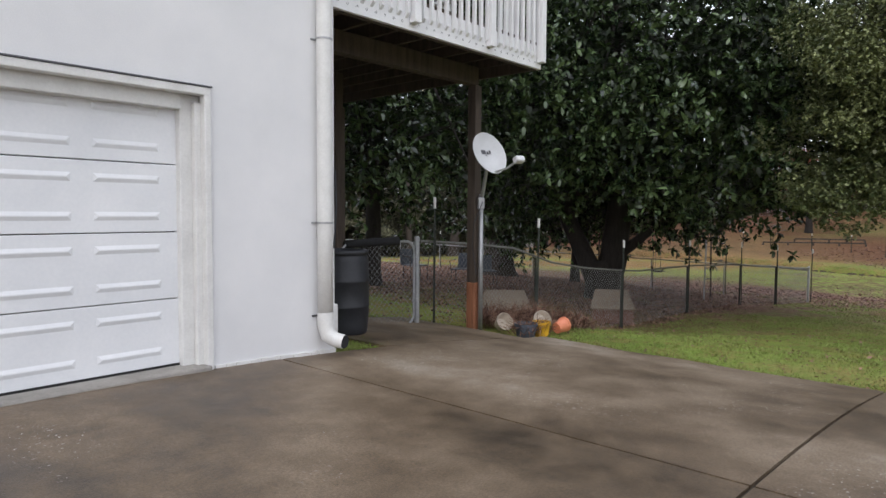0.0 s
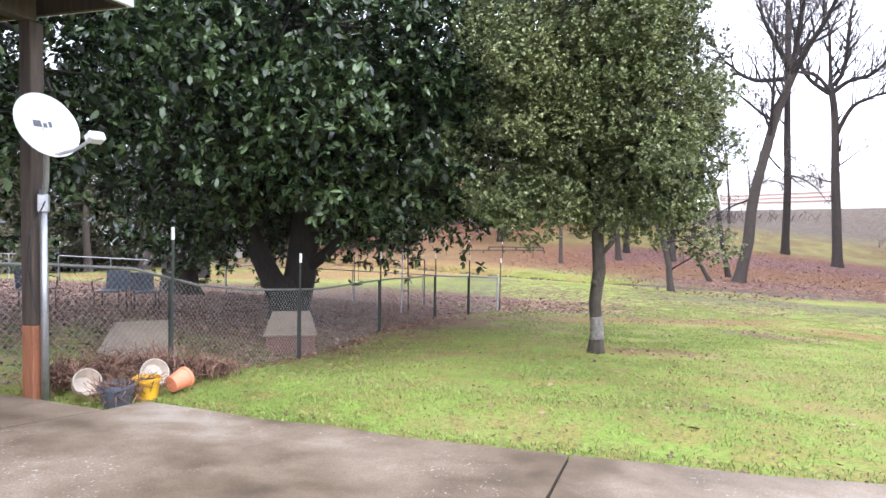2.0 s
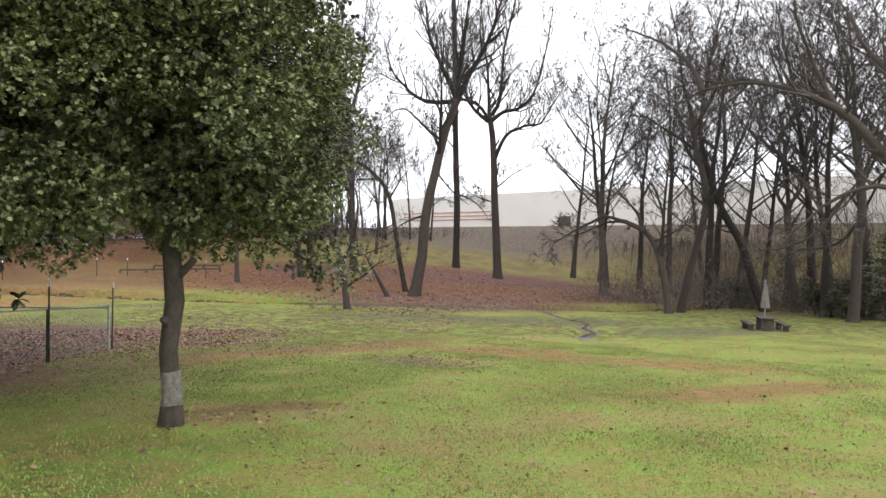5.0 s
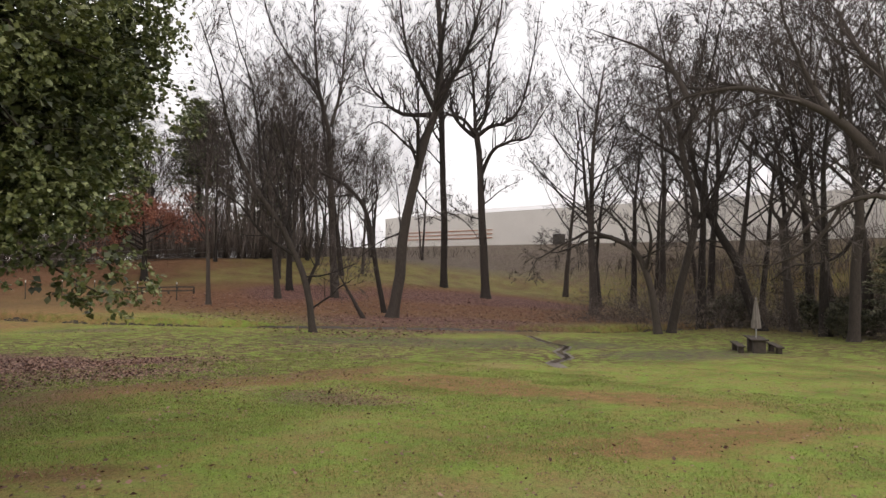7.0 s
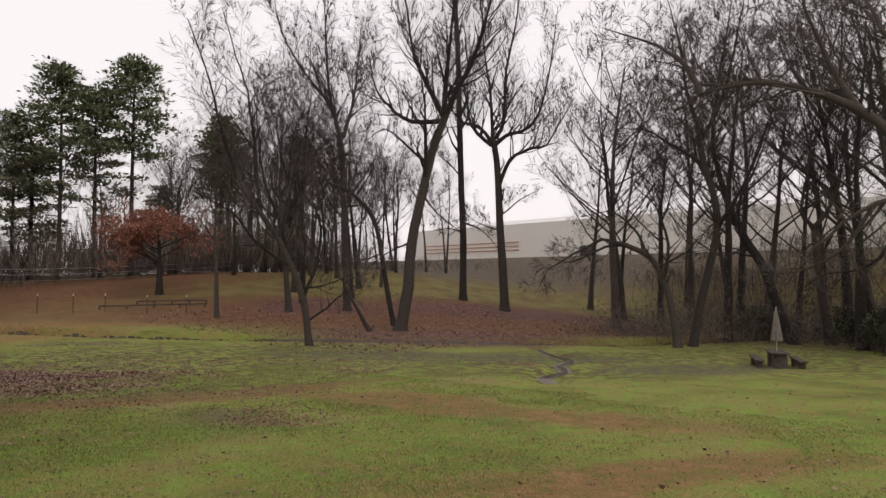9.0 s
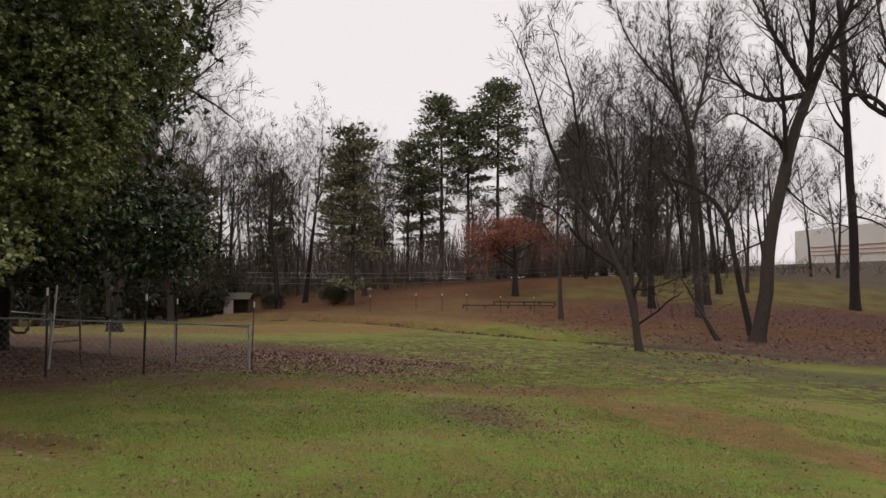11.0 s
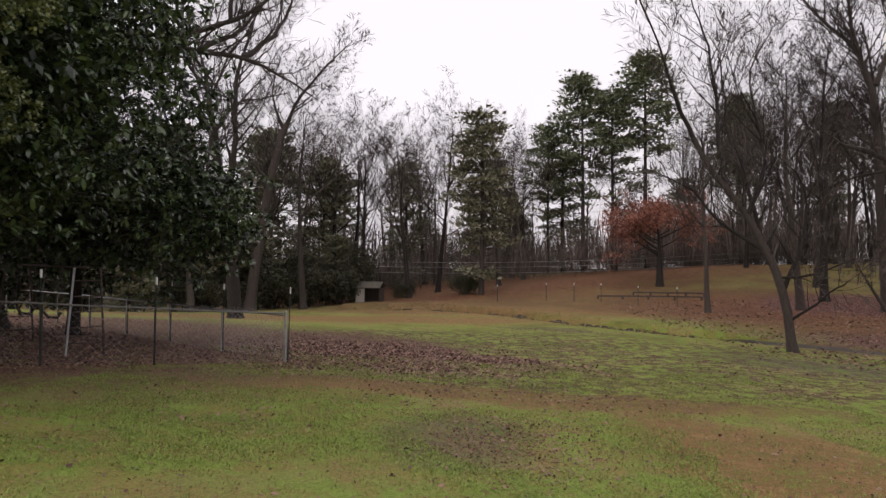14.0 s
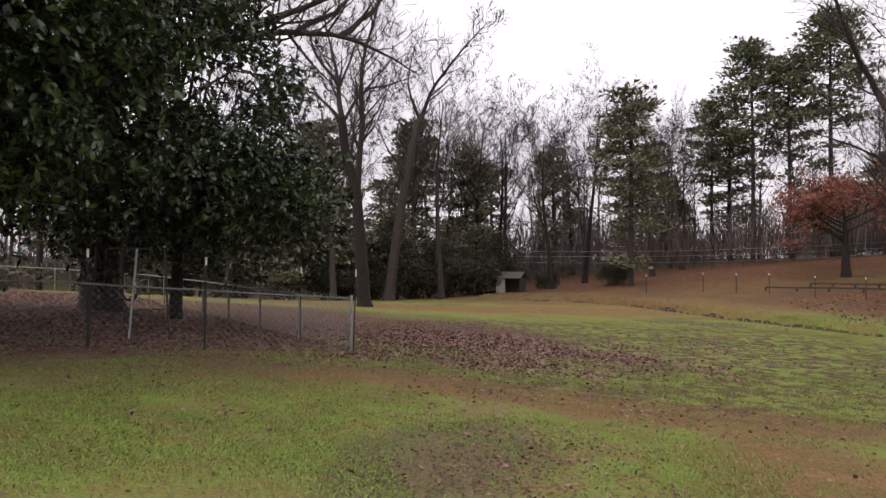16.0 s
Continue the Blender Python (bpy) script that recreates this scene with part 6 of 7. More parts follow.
pot("plant_pot", 1.10, 8.45, 0.155, 0.21, BLUE_POT, "slate-blue plastic pot with dead plants")
pot("plant_pot", 1.34, 8.66, 0.125, 0.20, YELLOW_POT, "bright yellow plastic pot with dead plants")
pot("plant_pot", 1.55, 8.72, 0.105, 0.19, ORANGE_POT, "orange plastic pot tipped on its side", (78, 130), False)
pot("plant_pot", 0.80, 8.84, 0.125, 0.15, CREAM_POT, "stained cream bowl tipped against the fence", (62, 25), False)
pot("plant_pot", 1.38, 9.12, 0.14, 0.10, CREAM_POT, "shallow cream bowl leaning behind the pots", (70, 20), False)


def stem_tuft(x, y, n, r, h, seed):
    rs = np.random.RandomState(seed)
    p = rs.normal(size=(n, 3)) * [r * 0.5, r * 0.5, 0]
    p[:, 2] = rs.rand(n) * h * 0.2
    way = rs.normal(size=(n, 3)) * [0.6, 0.6, 0.2] + [0, 0, 0.9]
    L = rs.uniform(0.5, 1.0, n) * h
    ob = new("dead_plant", leaf_cloud("dead_plant", p, way, L, np.full(n, 0.006), DEAD_STEMS, 0.45))
    ob.matrix_world = pose(x, y, ground_z(x, y))
    tagged(ob, "dry brown tangle of dead stems by the fence", "dead plant", "dead plants by the fence")
    return ob


for i, (x, y, n, r, h) in enumerate([(0.62, 9.22, 420, 0.26, 0.40), (0.95, 9.42, 420, 0.26, 0.40), (1.35, 9.55, 420, 0.26, 0.42), (1.75, 9.45, 420, 0.26, 0.36), (1.10, 8.46, 150, 0.13, 0.36), (1.34, 8.67, 110, 0.09, 0.32), (2.1, 9.75, 260, 0.22, 0.28)]):
    stem_tuft(x, y, n, r, h, 300 + i)


# ---- inside the fence ----
def dog_house():
    x, y = 3.70, 13.95
    top = empty("dog_house", pose(x, y, ground_z(x, y) - 0.03, 0, 0, -12) @ Matrix.Diagonal((0.9, 0.9, 1, 1)), "weathered tan wooden dog house with a sloping roof", "dog house")
    g = Geo()
    g.add([(-0.48, 0, 0), (0.48, 0, 0), (0.48, 0.9, 0), (-0.48, 0.9, 0), (-0.48, 0, 0.36), (0.48, 0, 0.36), (0.42, 0.9, 0.63), (-0.42, 0.9, 0.63)], [(3, 2, 1, 0), (0, 1, 5, 4), (1, 2, 6, 5), (2, 3, 7, 6), (3, 0, 4, 7), (4, 5, 6, 7)])
    g.done("body", DOG_RED, top, "reddish brown plank walls")
    g = Geo()
    g.add([(-0.53, -0.05, 0.345), (0.53, -0.05, 0.345), (0.40, 0.95, 0.66), (-0.40, 0.95, 0.66), (-0.53, -0.05, 0.37), (0.53, -0.05, 0.37), (0.40, 0.95, 0.685), (-0.40, 0.95, 0.685)], [(3, 2, 1, 0), (0, 1, 5, 4), (1, 2, 6, 5), (2, 3, 7, 6), (3, 0, 4, 7), (4, 5, 6, 7)])
    g.done("roof", BOARD_GREY, top)


dog_house()


def lean_board():
    x, y = 1.22, 12.2
    top = empty("cold_frame", pose(x, y, ground_z(x, y) - 0.02, 0, 0, -3), "low box covered by a sloping grey-tan board", "cold frame")
    g = Geo()
    g.box(-0.45, 0.1, 0, 0.45, 0.85, 0.16, bevel=0.01)
    g.done("box", BOARD_GREY, top)
    g = Geo()
    g.add([(-0.58, -0.1, 0.05), (0.5, -0.1, 0.05), (0.40, 0.9, 0.42), (-0.40, 0.9, 0.42), (-0.58, -0.1, 0.07), (0.5, -0.1, 0.07), (0.40, 0.9, 0.445), (-0.40, 0.9, 0.445)], [(3, 2, 1, 0), (0, 1, 5, 4), (1, 2, 6, 5), (2, 3, 7, 6), (3, 0, 4, 7), (4, 5, 6, 7)])
    g.done("cover", BOARD_GREY, top)


lean_board()


def garden_chair(x, y, turn):
    top = empty("garden_chair", pose(x, y, ground_z(x, y), 0, 0, turn), "dark metal garden chair standing on leaf litter", "chair", "garden chairs")
    g = Geo()
    g.box(-0.26, -0.24, 0.40, 0.26, 0.24, 0.43, bevel=0.008)
    g.done("seat", BLUE_POT, top)
    b = Geo()
    b.box(-0.26, 0.22, 0.45, 0.26, 0.25, 0.90, pose(0, 0, 0, -10) @ pose(0, 0.06, 0.0), bevel=0.008)
    b.done("backrest", BLUE_POT, top)
    for sx in (-1, 1):
        for yy in (-0.22, 0.22):
            l = Geo()
            l.tube([(0.26 * sx, yy, 0), (0.26 * sx, yy * 0.9, 0.42)], 0.014, 6)
            l.done("leg", DARK_RED_BLACK, top)
        a = Geo()
        a.tube([(0.27 * sx, -0.22, 0.42), (0.29 * sx, -0.24, 0.64), (0.29 * sx, 0.1, 0.66), (0.27 * sx, 0.25, 0.66)], 0.013, 6)
        a.done("armrest", DARK_RED_BLACK, top)


garden_chair(-0.75, 17.6, 30)
garden_chair(0.55, 18.3, -20)
garden_chair(1.25, 18.5, 10)


def swing_set():
    a, b = Vector((8.45, 20.5, 0)), Vector((5.6, 22.6, 0))
    top = empty("swing_set", Matrix.Identity(4), "dark metal swing set with ladder ends under the tree", "swing set")
    za, zb = ground_z(a.x, a.y), ground_z(b.x, b.y)
    d = (b - a).normalized()
    s = Vector((-d.y, d.x, 0))
    h = 1.95
    for p, z, nm in ((a, za, 0), (b, zb, 1)):
        for k in (-1, 1):
            g = Geo()
            f = p + s * 0.42 * k
            g.tube([(f.x, f.y, z - 0.05), ((p + s * 0.28 * k).x, (p + s * 0.28 * k).y, z + h)], 0.024, 8)
            g.done("upright", GALV if k > 0 and nm == 0 else DARK_RED_BLACK, top)
        for k in range(5):
            w = 0.42 - 0.028 * (k + 1)
            q, e = p + s * w, p - s * w
            g = Geo()
            g.tube([(q.x, q.y, z + 0.3 + 0.34 * k), (e.x, e.y, z + 0.3 + 0.34 * k)], 0.014, 6)
            g.done("rung", DARK_RED_BLACK, top)
    g = Geo()
    g.tube([(a.x, a.y, za + h), (b.x, b.y, zb + h)], 0.026, 8)
    g.done("top_bar", DARK_RED_BLACK, top)
    for t in (0.45, 0.85):
        c = a.lerp(b, t)
        zt = za + (zb - za) * t + h
        zs = zt - 1.20
        seat = Geo()
        seat.box(-0.05, -0.24, 0, 0.05, 0.24, 0.03, pose(c.x, c.y, zs, 0, 0, 50), bevel=0.008)
        seat.tube([(c.x - 0.22, c.y, zs + 0.16), (c.x - 0.1, c.y, zs), (c.x + 0.12, c.y, zs), (c.x + 0.2, c.y, zs + 0.12)], 0.035, 7)
        seat.done("seat", DARK_RED_BLACK, top)
        for k in (-1, 1):
            ch = Geo()
            ch.tube([(c.x + 0.15 * k, c.y + 0.18 * k, zs + 0.02), (c.x + 0.13 * k, c.y + 0.13 * k, zt)], 0.008, 5)
            ch.done("chain", DARK_MARK, top)


swing_set()


# ---- by the creek ----
def picnic_table():
    x, y = 39.6, 11.9
    top = empty("picnic_table", pose(x, y, ground_z(x, y) - 0.06, 0, 0, 25) @ Matrix.Diagonal((0.92, 0.92, 0.9, 1)), "old dark picnic table with side benches on the grass", "picnic table")
    g = Geo()
    for k in range(4):
        b = Geo()
        b.box(-1.0, -0.38 + k * 0.195, 0.76, 1.0, -0.38 + k * 0.195 + 0.18, 0.82, bevel=0.01)
        b.done("top_board", BENCH_WOOD, top)
    for sy in (-1, 1):
        b = Geo()
        b.box(-1.15, sy * 0.85 - 0.17, 0.42, 1.15, sy * 0.85 + 0.17, 0.50, bevel=0.012)
        b.done("bench", BENCH_WOOD, top)
        for sx in (-1, 1):
            l = Geo()
            l.box(sx * 0.75 - 0.12, sy * 0.85 - 0.13, -0.05, sx * 0.75 + 0.12, sy * 0.85 + 0.13, 0.42, bevel=0.015)
            l.done("bench_foot", BENCH_WOOD, top)
    for sx in (-1, 1):
        l = Geo()
        l.box(sx * 0.62 - 0.18, -0.28, -0.05, sx * 0.62 + 0.18, 0.28, 0.76, bevel=0.02)
        l.done("pedestal", BENCH_WOOD, top)
    u = empty("umbrella", pose(x, y, ground_z(x, y), 0, 0, 0), "closed greyish patio umbrella through the picnic table", "umbrella")
    g = Geo()
    g.tube([(0, 0, 0.0), (0, 0, 2.5)], 0.025, 8)
    g.done("pole", GALV, u)
    g = Geo()
    n = 16
    ring = lambda r, z: [((r * (1.0 if j % 2 else 0.66)) * math.cos(2 * math.pi * j / n), (r * (1.0 if j % 2 else 0.66)) * math.sin(2 * math.pi * j / n), z) for j in range(n)]
    vs = ring(0.03, 2.42) + ring(0.10, 2.1) + ring(0.17, 1.6) + ring(0.23, 1.12) + ring(0.20, 1.09)
    g.add(vs, [(i * n + j, i * n + (j + 1) % n, (i + 1) * n + (j + 1) % n, (i + 1) * n + j) for i in range(4) for j in range(n)])
    g.done("canopy", CANVAS, u)


picnic_table()


def shed():
    x, y = 10.2, 70.0
    top = empty("shed", pose(x, y, ground_z(x, y) - 0.05, 0, 0, -12) @ Matrix.Diagonal((0.66, 0.7, 0.72, 1)), "small open shed with a pale end wall and mossy roof", "shed")
    for nm, b in (("end_wall", (-1.8, -1.3, 0, -0.45, -1.2, 1.95)), ("back_wall", (-1.8, 1.2, 0, 1.8, 1.3, 2.2)), ("side_wall", (-1.8, -1.2, 0, -1.7, 1.2, 2.1)), ("side_wall", (1.7, -1.2, 0, 1.8, 1.2, 2.0))):
        g = Geo()
        g.box(*b)
        g.done(nm, SHED_PALE if nm == "end_wall" else BENCH_WOOD, top)
    g = Geo()
    g.add([(-2.0, -1.6, 1.95), (2.0, -1.6, 1.95), (2.0, 0.1, 2.75), (-2.0, 0.1, 2.75), (2.0, 1.6, 2.1), (-2.0, 1.6, 2.1), (-2.0, -1.6, 2.03), (2.0, -1.6, 2.03), (2.0, 0.1, 2.83), (-2.0, 0.1, 2.83), (2.0, 1.6, 2.18), (-2.0, 1.6, 2.18)],
          [(0, 1, 2, 3), (3, 2, 4, 5), (6, 9, 8, 7), (9, 11, 10, 8), (0, 6, 7, 1), (5, 4, 10, 11), (0, 3, 9, 6), (3, 5, 11, 9), (1, 7, 8, 2), (2, 8, 10, 4)])
    g.done("roof", SHED_ROOF, top)


shed()
for i, (x, y) in enumerate([(26.3, 62.6), (28.4, 61.0), (30.4, 59.8), (32.6, 57.0), (35.1, 55.4), (22.0, 62.5)]):
    z = ground_z(x, y)
    top = empty("stake", pose(x, y, z), "dark steel stake with a white tip in tan grass", "stake", "stakes past the creek")
    g = Geo()
    g.box(-0.026, -0.026, -0.1, 0.026, 0.026, 1.35, bevel=0.006)
    g.done("shaft", GREEN_STEEL, top)
    g = Geo()
    g.box(-0.03, -0.03, 1.35, 0.03, 0.03, 1.52, bevel=0.006)
    g.done("tip", WHITE_TIP, top)


def low_bench(x0, y0, x1, y1, h):
    top = empty("low_bench", Matrix.Identity(4), "long low dark plank bench across the tan grass", "bench", "plank benches past the creek")
    n = 4
    g = Geo()
    g.tube([(x0 + (x1 - x0) * i / n, y0 + (y1 - y0) * i / n, ground_z(x0 + (x1 - x0) * i / n, y0 + (y1 - y0) * i / n) + h) for i in range(n + 1)], 0.09, 4)
    g.done("plank", BENCH_WOOD, top)
    for i in range(n + 1):
        x, y = x0 + (x1 - x0) * i / n, y0 + (y1 - y0) * i / n
        z = ground_z(x, y)
        g = Geo()
        g.box(x - 0.06, y - 0.06, z - 0.1, x + 0.06, y + 0.06, z + h)
        g.done("leg", BENCH_WOOD, top)


low_bench(30.6, 61.6, 38.2, 58.2, 0.28)
low_bench(33.8, 62.0, 39.0, 59.6, 0.36)


# overhead wires along the edge of the wood
for i, (z0, z1) in enumerate(((3.4, 4.6), (3.9, 5.2), (2.8, 3.9))):
    g = Geo()
    pts = []
    for k in range(13):
        t = k / 12
        x, y = -6 + 62 * t, 74 + 8 * t + i * 0.8
        pts.append((x, y, -1.6 + z0 + (z1 - z0) * t - 0.9 * math.sin(math.pi * t)))
    g.tube(pts, 0.022, 4)
    tagged(g.done("overhead_wire", GALV), "thin pale wire strung along the wood", "wire", "overhead wires")

# the ditch: eroded banks and shallow water, and the trickle that feeds it
def along_line(line, step):
    pts = []
    for (ax, ay), (bx, by) in zip(line, line[1:]):
        n = max(2, int(math.hypot(bx - ax, by - ay) / step))
        pts += [(ax + (bx - ax) * i / n, ay + (by - ay) * i / n) for i in range(n)]
    return pts


def strip(pts, profile, level):
    """A sheet swept along plan points; level(x, y, k) gives the height of profile point k."""
    g = Geo()
    m = len(profile)
    for k, (x, y) in enumerate(pts):
        x2, y2 = pts[min(k + 3, len(pts) - 1)]
        x1, y1 = pts[max(k - 3, 0)]
        d = Vector((x2 - x1, y2 - y1)).normalized()
        for q, off in enumerate(profile):
            w = off + 0.12 * noise.noise((x * 0.8, y * 0.8, q * 0.35))
            qx, qy = x - d.y * w, y + d.x * w
            g.v.append((qx, qy, level(qx, qy, q)))
    g.f = [(m * k + j, m * k + j + m, m * k + j + m + 1, m * k + j + 1) for k in range(len(pts) - 1) for j in range(m - 1)]
    return g


def bank_level(x, y, k):
    return ground_z(x, y) + (-0.03 if k in (0, 6) else 0.10)


course = along_line(CREEK[1:12], 0.4)
ob = strip(course, [-0.6, -0.4, -0.2, 0.0, 0.2, 0.4, 0.62], bank_level).done("creek_bank", MUD_BANK, smooth=True)
tagged(ob, "dark eroded earth banks of the ditch", "bank", kind="structure")
ob = strip(course, [-0.2, 0.0, 0.2], lambda x, y, k: broad_z(x, y) - 0.44 * cut_depth(x)).done("creek_water", CREEK_WATER)
tagged(ob, "shallow brown water in the ditch", "water", kind="structure")
ob = strip(along_line(STREAM, 0.4), [-0.26, -0.14, 0.0, 0.14, 0.26], lambda x, y, k: ground_z(x, y) + 0.03).done("stream_bed", STREAM_MUD, smooth=True)
tagged(ob, "wet mud along a trickle of water", "mud", kind="structure")
ob = strip(along_line(STREAM[1:], 0.4), [-0.12, 0.12], lambda x, y, k: broad_z(x, y) - 0.10).done("stream_water", CREEK_WATER)
tagged(ob, "thin trickle of water in the grass", "water", kind="structure")
tuft_rnd = random.Random(58)
tp, tw, tl = [], [], []
for x, y in along_line(CREEK[1:12], 0.09):
    for side in (-0.75, 0.7):
        if tuft_rnd.random() < 0.9 * cut_depth(x):
            o = side + tuft_rnd.uniform(-0.2, 0.25)
            qx, qy = x + o * 0.66 + tuft_rnd.uniform(-0.2, 0.2), y + o * 0.74
            for _ in range(5):
                tp.append((qx + tuft_rnd.uniform(-0.12, 0.12), qy + tuft_rnd.uniform(-0.12, 0.12), ground_z(qx, qy)))
                tw.append((tuft_rnd.uniform(-0.7, 0.7), tuft_rnd.uniform(-0.7, 0.7), 1))
                tl.append(tuft_rnd.uniform(0.12, 0.3))
ob = new("bank_grass", leaf_cloud("bank_grass", np.array(tp), np.array(tw), np.array(tl), np.full(len(tl), 0.012), DRY_GRASS, 0.5))
tagged(ob, "rank tan grass along the lips of the ditch", "grass", kind="stuff")


# ---- the car at the edge of the drive ----
def car():
    n = Vector((0.744, -0.668, 0))
    a = Vector((0.668, 0.744, 0))
    front = Vector((2.437, 2.445, 0.27))
    m = Matrix.Translation(front) @ Matrix(((n.x, a.x, 0, 0), (n.y, a.y, 0, 0), (0, 0, 1, 0), (0, 0, 0, 1)))
    top = empty("car", m, "white parked car with black bumper and tyres", "car")
    # sections from nose to tail: x, half width at sill, half width at top, z sill, z top
    secs = [(0.00, 0.62, 0.50, 0.34, 0.66), (0.08, 0.76, 0.66, 0.28, 0.76), (0.30, 0.84, 0.76, 0.26, 0.81), (1.0, 0.86, 0.78, 0.26, 0.88), (1.35, 0.86, 0.78, 0.26, 0.93), (3.6, 0.86, 0.80, 0.26, 0.95), (4.1, 0.84, 0.76, 0.28, 0.95), (4.3, 0.74, 0.66, 0.32, 0.85)]
    g = Geo()
    for x, w0, w1, z0, z1 in secs:
        zm = z0 + (z1 - z0) * 0.55
        for s in (1, -1):
            pts = [(x, w0 * 0.94, z0), (x, w0, z0 + 0.08), (x, w0 * 1.01, zm), (x, w1 * 1.02, z1 - 0.07), (x, w1 * 0.92, z1 - 0.01), (x, w1 * 0.45, z1 + 0.02)]
            pts = pts if s == 1 else [(p[0], -p[1], p[2]) for p in reversed(pts)]
            g.v += pts
    k = 12
    for i in range(len(secs) - 1):
        for j in range(k):
            g.f.append((i * k + j, i * k + (j + 1) % k, (i + 1) * k + (j + 1) % k, (i + 1) * k + j))
    g.f.append(tuple(range(k)))
    g.f.append(tuple(reversed(range((len(secs) - 1) * k, len(secs) * k))))
    g.done("body", CAR_WHITE, top, smooth=True)
    c = Geo()
    c.add([(1.2, 0.74, 0.90), (1.2, -0.74, 0.90), (4.0, -0.74, 0.93), (4.0, 0.74, 0.93), (1.95, 0.60, 1.42), (1.95, -0.60, 1.42), (3.5, -0.60, 1.43), (3.5, 0.60, 1.43)], [(0, 1, 5, 4), (1, 2, 6, 5), (2, 3, 7, 6), (3, 0, 4, 7)])
    c.done("glasshouse", GLASS_DARK, top, "dark glass")
    r = Geo()
    r.box(1.92, -0.61, 1.42, 3.55, 0.61, 1.47, bevel=0.03)
    r.done("roof", CAR_WHITE, top)
    b = Geo()
    b.tube([(0.40, 0.86, 0.42), (0.10, 0.78, 0.42), (-0.03, 0.5, 0.42), (-0.05, 0, 0.42), (-0.03, -0.5, 0.42), (0.10, -0.78, 0.42), (0.40, -0.86, 0.42)], 0.10, 8)
    b.done("bumper", BLACK_PLASTIC, top, smooth=True)
    for x in (0.78, 3.45):
        for s in (-1, 1):
            w = Geo()
            w.lathe([(0.17, -0.10), (0.31, -0.10), (0.335, -0.07), (0.335, 0.07), (0.31, 0.10), (0.17, 0.10)], 28, pose(x, 0.79 * s, 0.315, 90))
            wheel = w.done("wheel", TYRE, top)
            q = Geo()
            q.lathe([(0, 0.09 * 1), (0.06, 0.095), (0.17, 0.07), (0.17, -0.07), (0, -0.09)], 20, pose(x, 0.79 * s, 0.315, 90))
            q.done("rim", GALV, wheel)
            ar = Geo()
            ar.tube([(x + 0.37 * math.cos(radians(d)), 0.845 * s, 0.315 + 0.37 * math.sin(radians(d))) for d in range(0, 181, 20)], 0.035, 6)
            ar.done("wheel_arch", BLACK_PLASTIC, top)
    for s in (-1, 1):
        h = Geo()
        h.box(-0.01, s * 0.50 - 0.13, 0.50, 0.10, s * 0.50 + 0.13, 0.62, bevel=0.035)
        h.done("headlight", GLASS_DARK, top, "dark glossy headlight")


car()


# ---- loose cover: grass blades, fallen leaves ----
def inside_fence(x, y):
    gx, gy = GATE_POST
    cx, cy = CORNER
    bx, by = BACK
    s1 = (cx - gx) * (y - gy) - (cy - gy) * (x - gx)
    s2 = (bx - cx) * (y - cy) - (by - cy) * (x - cx)
    return s1 > 0 and s2 > 0 and x > -8


def in_slab(x, y, pad=0.0):
    p = TO_HOUSE @ Vector((x, y, 0))
    return p.x < (3.50 if p.y < 0 else 3.06) + pad + 0.12 * math.sin(p.y * 0.6) and p.y < 2.35 + pad and not (0.15 < p.x < 0.75 and p.y > 0.1)


def scatter(seed, n, area, keep):
    r = random.Random(seed)
    out = []
    x0, x1, y0, y1 = area
    while len(out) < n:
        x, y = r.uniform(x0, x1), r.uniform(y0, y1)
        k = keep(x, y)
        if k > 0 and r.random() < k:
            out.append((x, y, ground_z(x, y)))
    return np.array(out)


def leaf_density(x, y):
    if in_slab(x, y):
        return 0.0
    if inside_fence(x, y):
        return 0.75 if y > 12 else 0.25
    d = 0.012 + 0.04 * max(0, noise.noise((x * 0.3, y * 0.3, 9)))
    n = 0.5 + noise.noise((x * 0.25, y * 0.25, 2))
    for cx, cy, rx, ry, k in ((13.6, 25.5, 3.6, 8.0, 1.0), (17.5, 25.0, 4.5, 2.6, 0.7), (17.0, 14.4, 1.3, 2.0, 0.3), (22, 26, 9, 8, 0.32), (24, 41, 4, 2, 0.3), (35, 30, 7, 8, 0.35), (9.9, 11.2, 1.2, 0.6, 0.6)):
        q = math.hypot((x - cx) / rx, (y - cy) / ry)
        d = max(d, k * (1.5 - q) * n) if q < 1.5 else d
    return min(1.0, d)


def flat_leaves(name, pts, size, mat, seed, label):
    rs = np.random.RandomState(seed)
    n = len(pts)
    p = pts + np.c_[np.zeros((n, 2)), rs.uniform(0.004, 0.02, n)]
    way = rs.normal(size=(n, 3)) * [1, 1, 0.18]
    L = size * rs.uniform(0.6, 1.3, n)
    ob = new(name, leaf_cloud(name, p, way, L, L * 0.36, mat, -0.12))
    return tagged(ob, label, "leaves", kind="stuff")


flat_leaves("fallen_leaves", scatter(1, 66000, (-6, 34, 5, 44), leaf_density), 0.066, LITTER_LEAF, 2, "fallen brown oak leaves scattered over the ground")
flat_leaves("fallen_leaves", scatter(5, 9000, (30, 64, 28, 58), lambda x, y: 0.8 if off_line(x, y, CREEK) > 1 else 0.2), 0.16, LITTER_LEAF, 6, "fallen brown leaves under the bare trees")
flat_leaves("fallen_leaves", scatter(7, 15000, (11, 21, 21, 31), lambda x, y: 0 if inside_fence(x, y) else max(0.0, 1.15 - math.hypot((x - 14.2) / 5.5, (y - 25.2) / 4.5) + 0.5 * noise.noise((x * 0.6, y * 0.6, 5)))), 0.085, LITTER_LEAF, 8, "reddish fallen leaves drifted beside the fence corner")
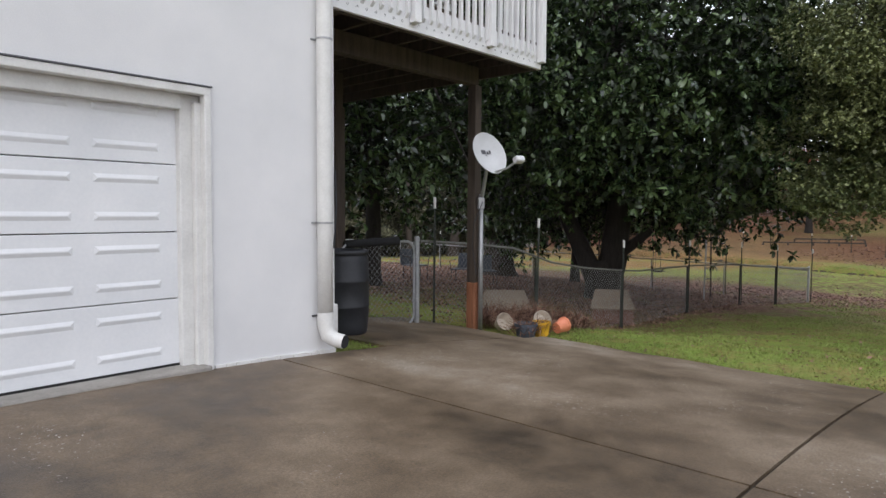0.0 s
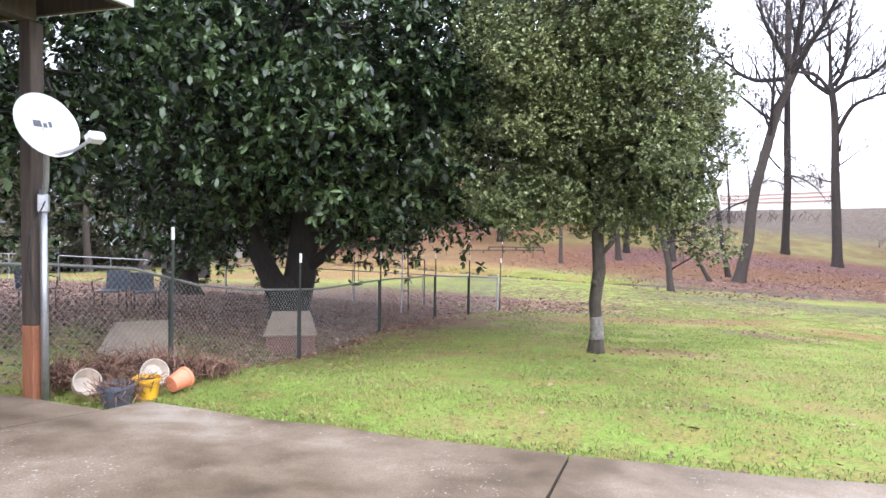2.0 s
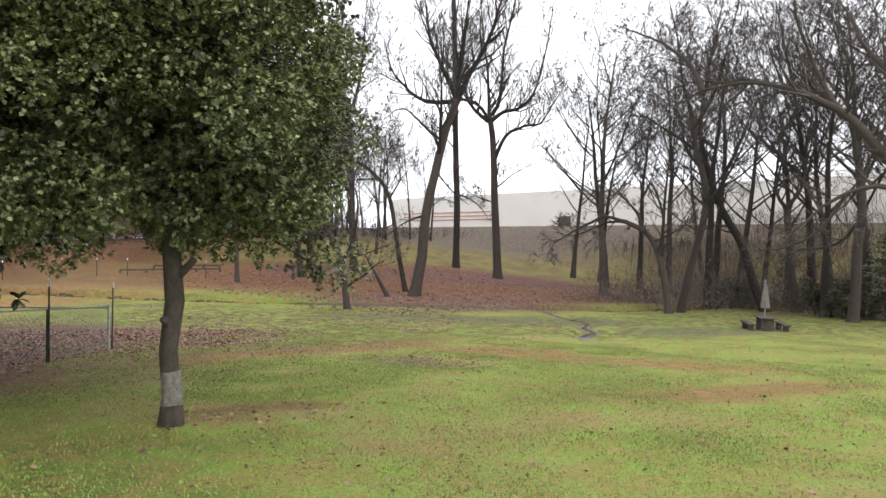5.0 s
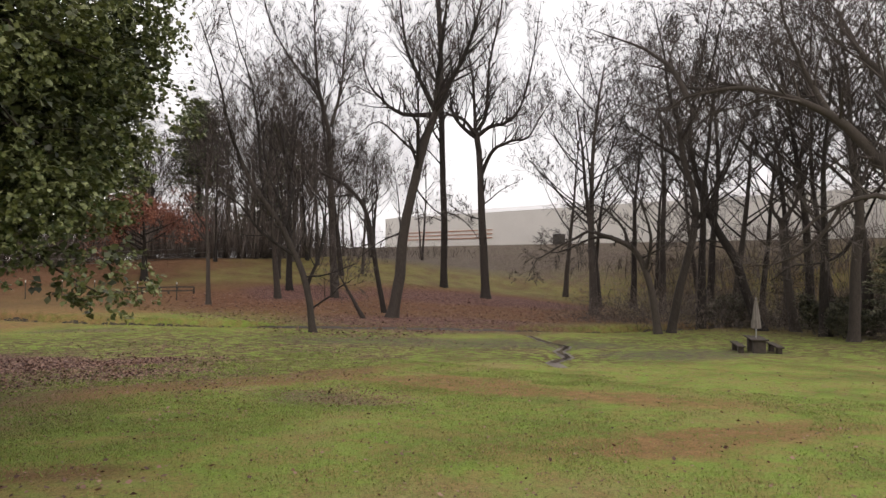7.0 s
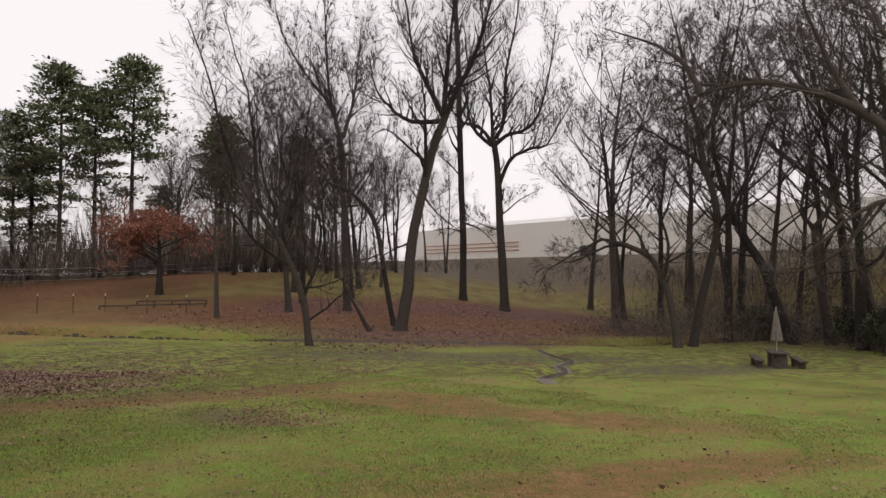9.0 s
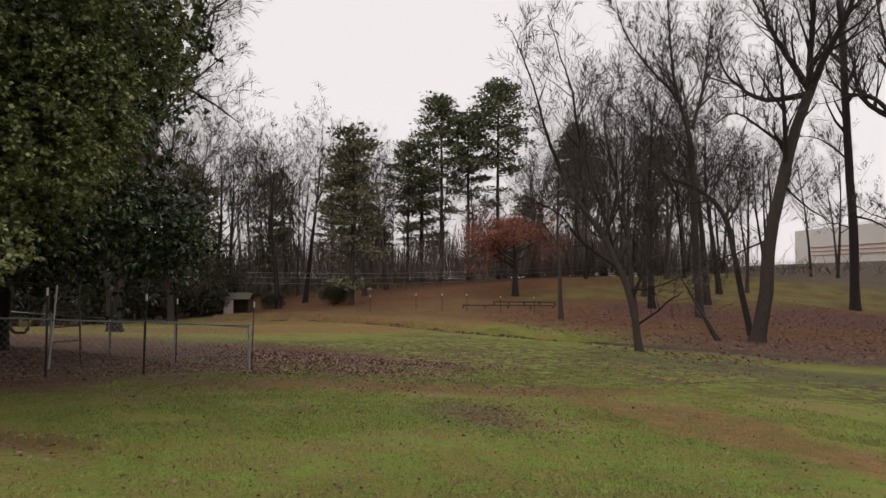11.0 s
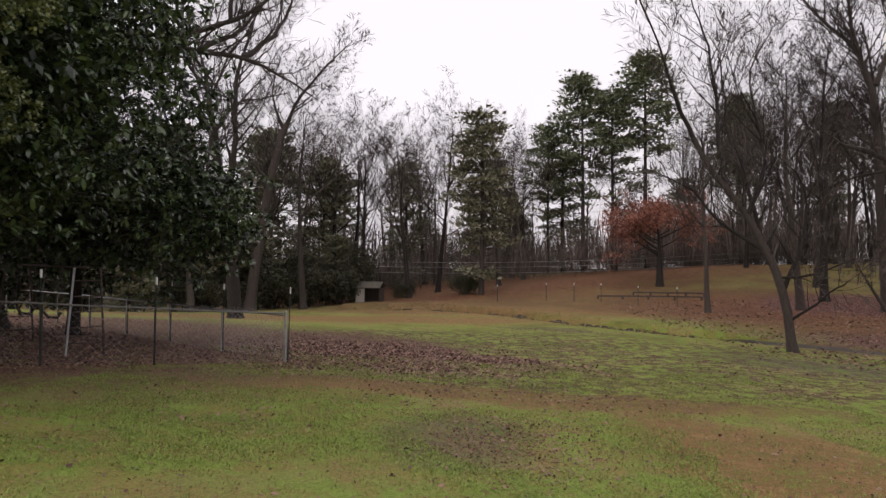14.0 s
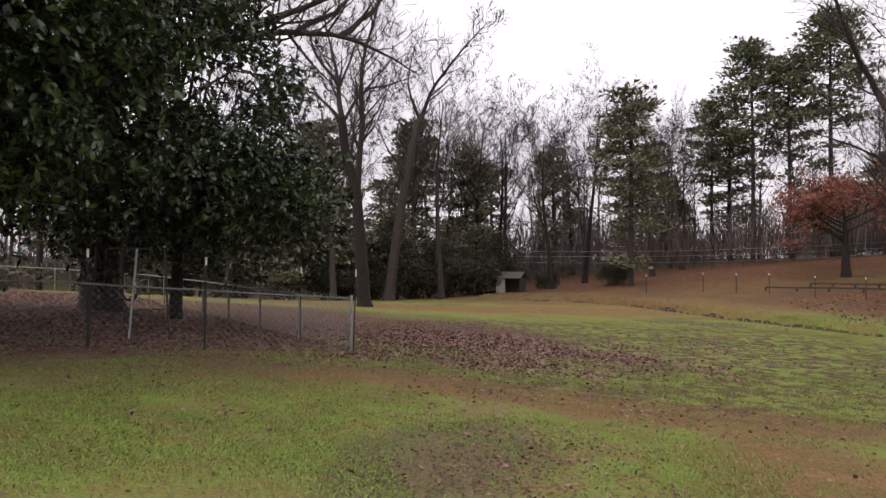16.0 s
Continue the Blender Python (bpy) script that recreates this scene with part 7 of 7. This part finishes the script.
flat_leaves("leaf_scraps", scatter(8, 3000, (14.8, 19.2, 12, 17.4), lambda x, y: max(0.0, 1.1 - math.hypot((x - 17) / 1.6, (y - 14.6) / 2.3) + 0.4 * noise.noise((x * 1.3, y * 1.3, 6)))), 0.036, DEAD_STEMS, 9, "small dead leaf scraps on a bare patch of lawn")
flat_leaves("leaf_scraps", scatter(3, 9000, (3, 28, -2, 24), lambda x, y: 0 if in_slab(x, y) or inside_fence(x, y) else 1), 0.040, DEAD_STEMS, 4, "small dark leaf scraps on the lawn")


def grass(name, n, area, seed, tall, keep):
    pts = scatter(seed, n, area, keep)
    rs = np.random.RandomState(seed)
    way = rs.normal(size=(n, 3)) * [0.45, 0.45, 0.1] + [0, 0, 1]
    L = tall * rs.uniform(0.5, 1.2, n)
    ob = new(name, leaf_cloud(name, pts - [0, 0, 0.004], way, L, np.full(n, 0.0035) + tall * 0.03, GRASS_BLADE, 0.5))
    tagged(ob, "short green winter grass blades", "grass", kind="stuff")


def lawn_near(x, y):
    if in_slab(x, y) or inside_fence(x, y):
        return 0
    if math.hypot((x - 17) / 1.1, (y - 14.6) / 1.6) < 1 or math.hypot((x - 9.9) / 1.3, (y - 11.1) / 0.6) < 1:
        return 0.06
    for cx, cy, rx, ry in ((17.5, 18.6, 6.5, 1.4), (21.0, 13.0, 1.4, 5.5), (18, 7, 3, 1.1)):
        if math.hypot((x - cx) / rx, (y - cy) / ry) < 1 + 0.4 * noise.noise((x * 0.9, y * 0.9, 7)):
            return 0.10
    return 0.45 + 0.75 * max(-0.6, noise.noise((x * 0.7, y * 0.7, 4)))


grass("lawn_grass", 130000, (0.5, 24, 1.0, 16), 11, 0.048, lawn_near)
grass("lawn_grass", 70000, (10, 25, 12, 25), 14, 0.055, lawn_near)
grass("edge_grass", 5000, (-1.5, 9, 0, 10.5), 12, 0.055, lambda x, y: 1.0 if (not in_slab(x, y, 0.0) and in_slab(x, y, 0.35)) else 0)
grass("barrel_grass", 1500, (-1.6, -0.2, 6.0, 7.6), 13, 0.06, lambda x, y: 1.0 if (0.18 < (TO_HOUSE @ Vector((x, y, 0))).x < 1.0 and 0.05 < (TO_HOUSE @ Vector((x, y, 0))).y < 0.7) else 0)
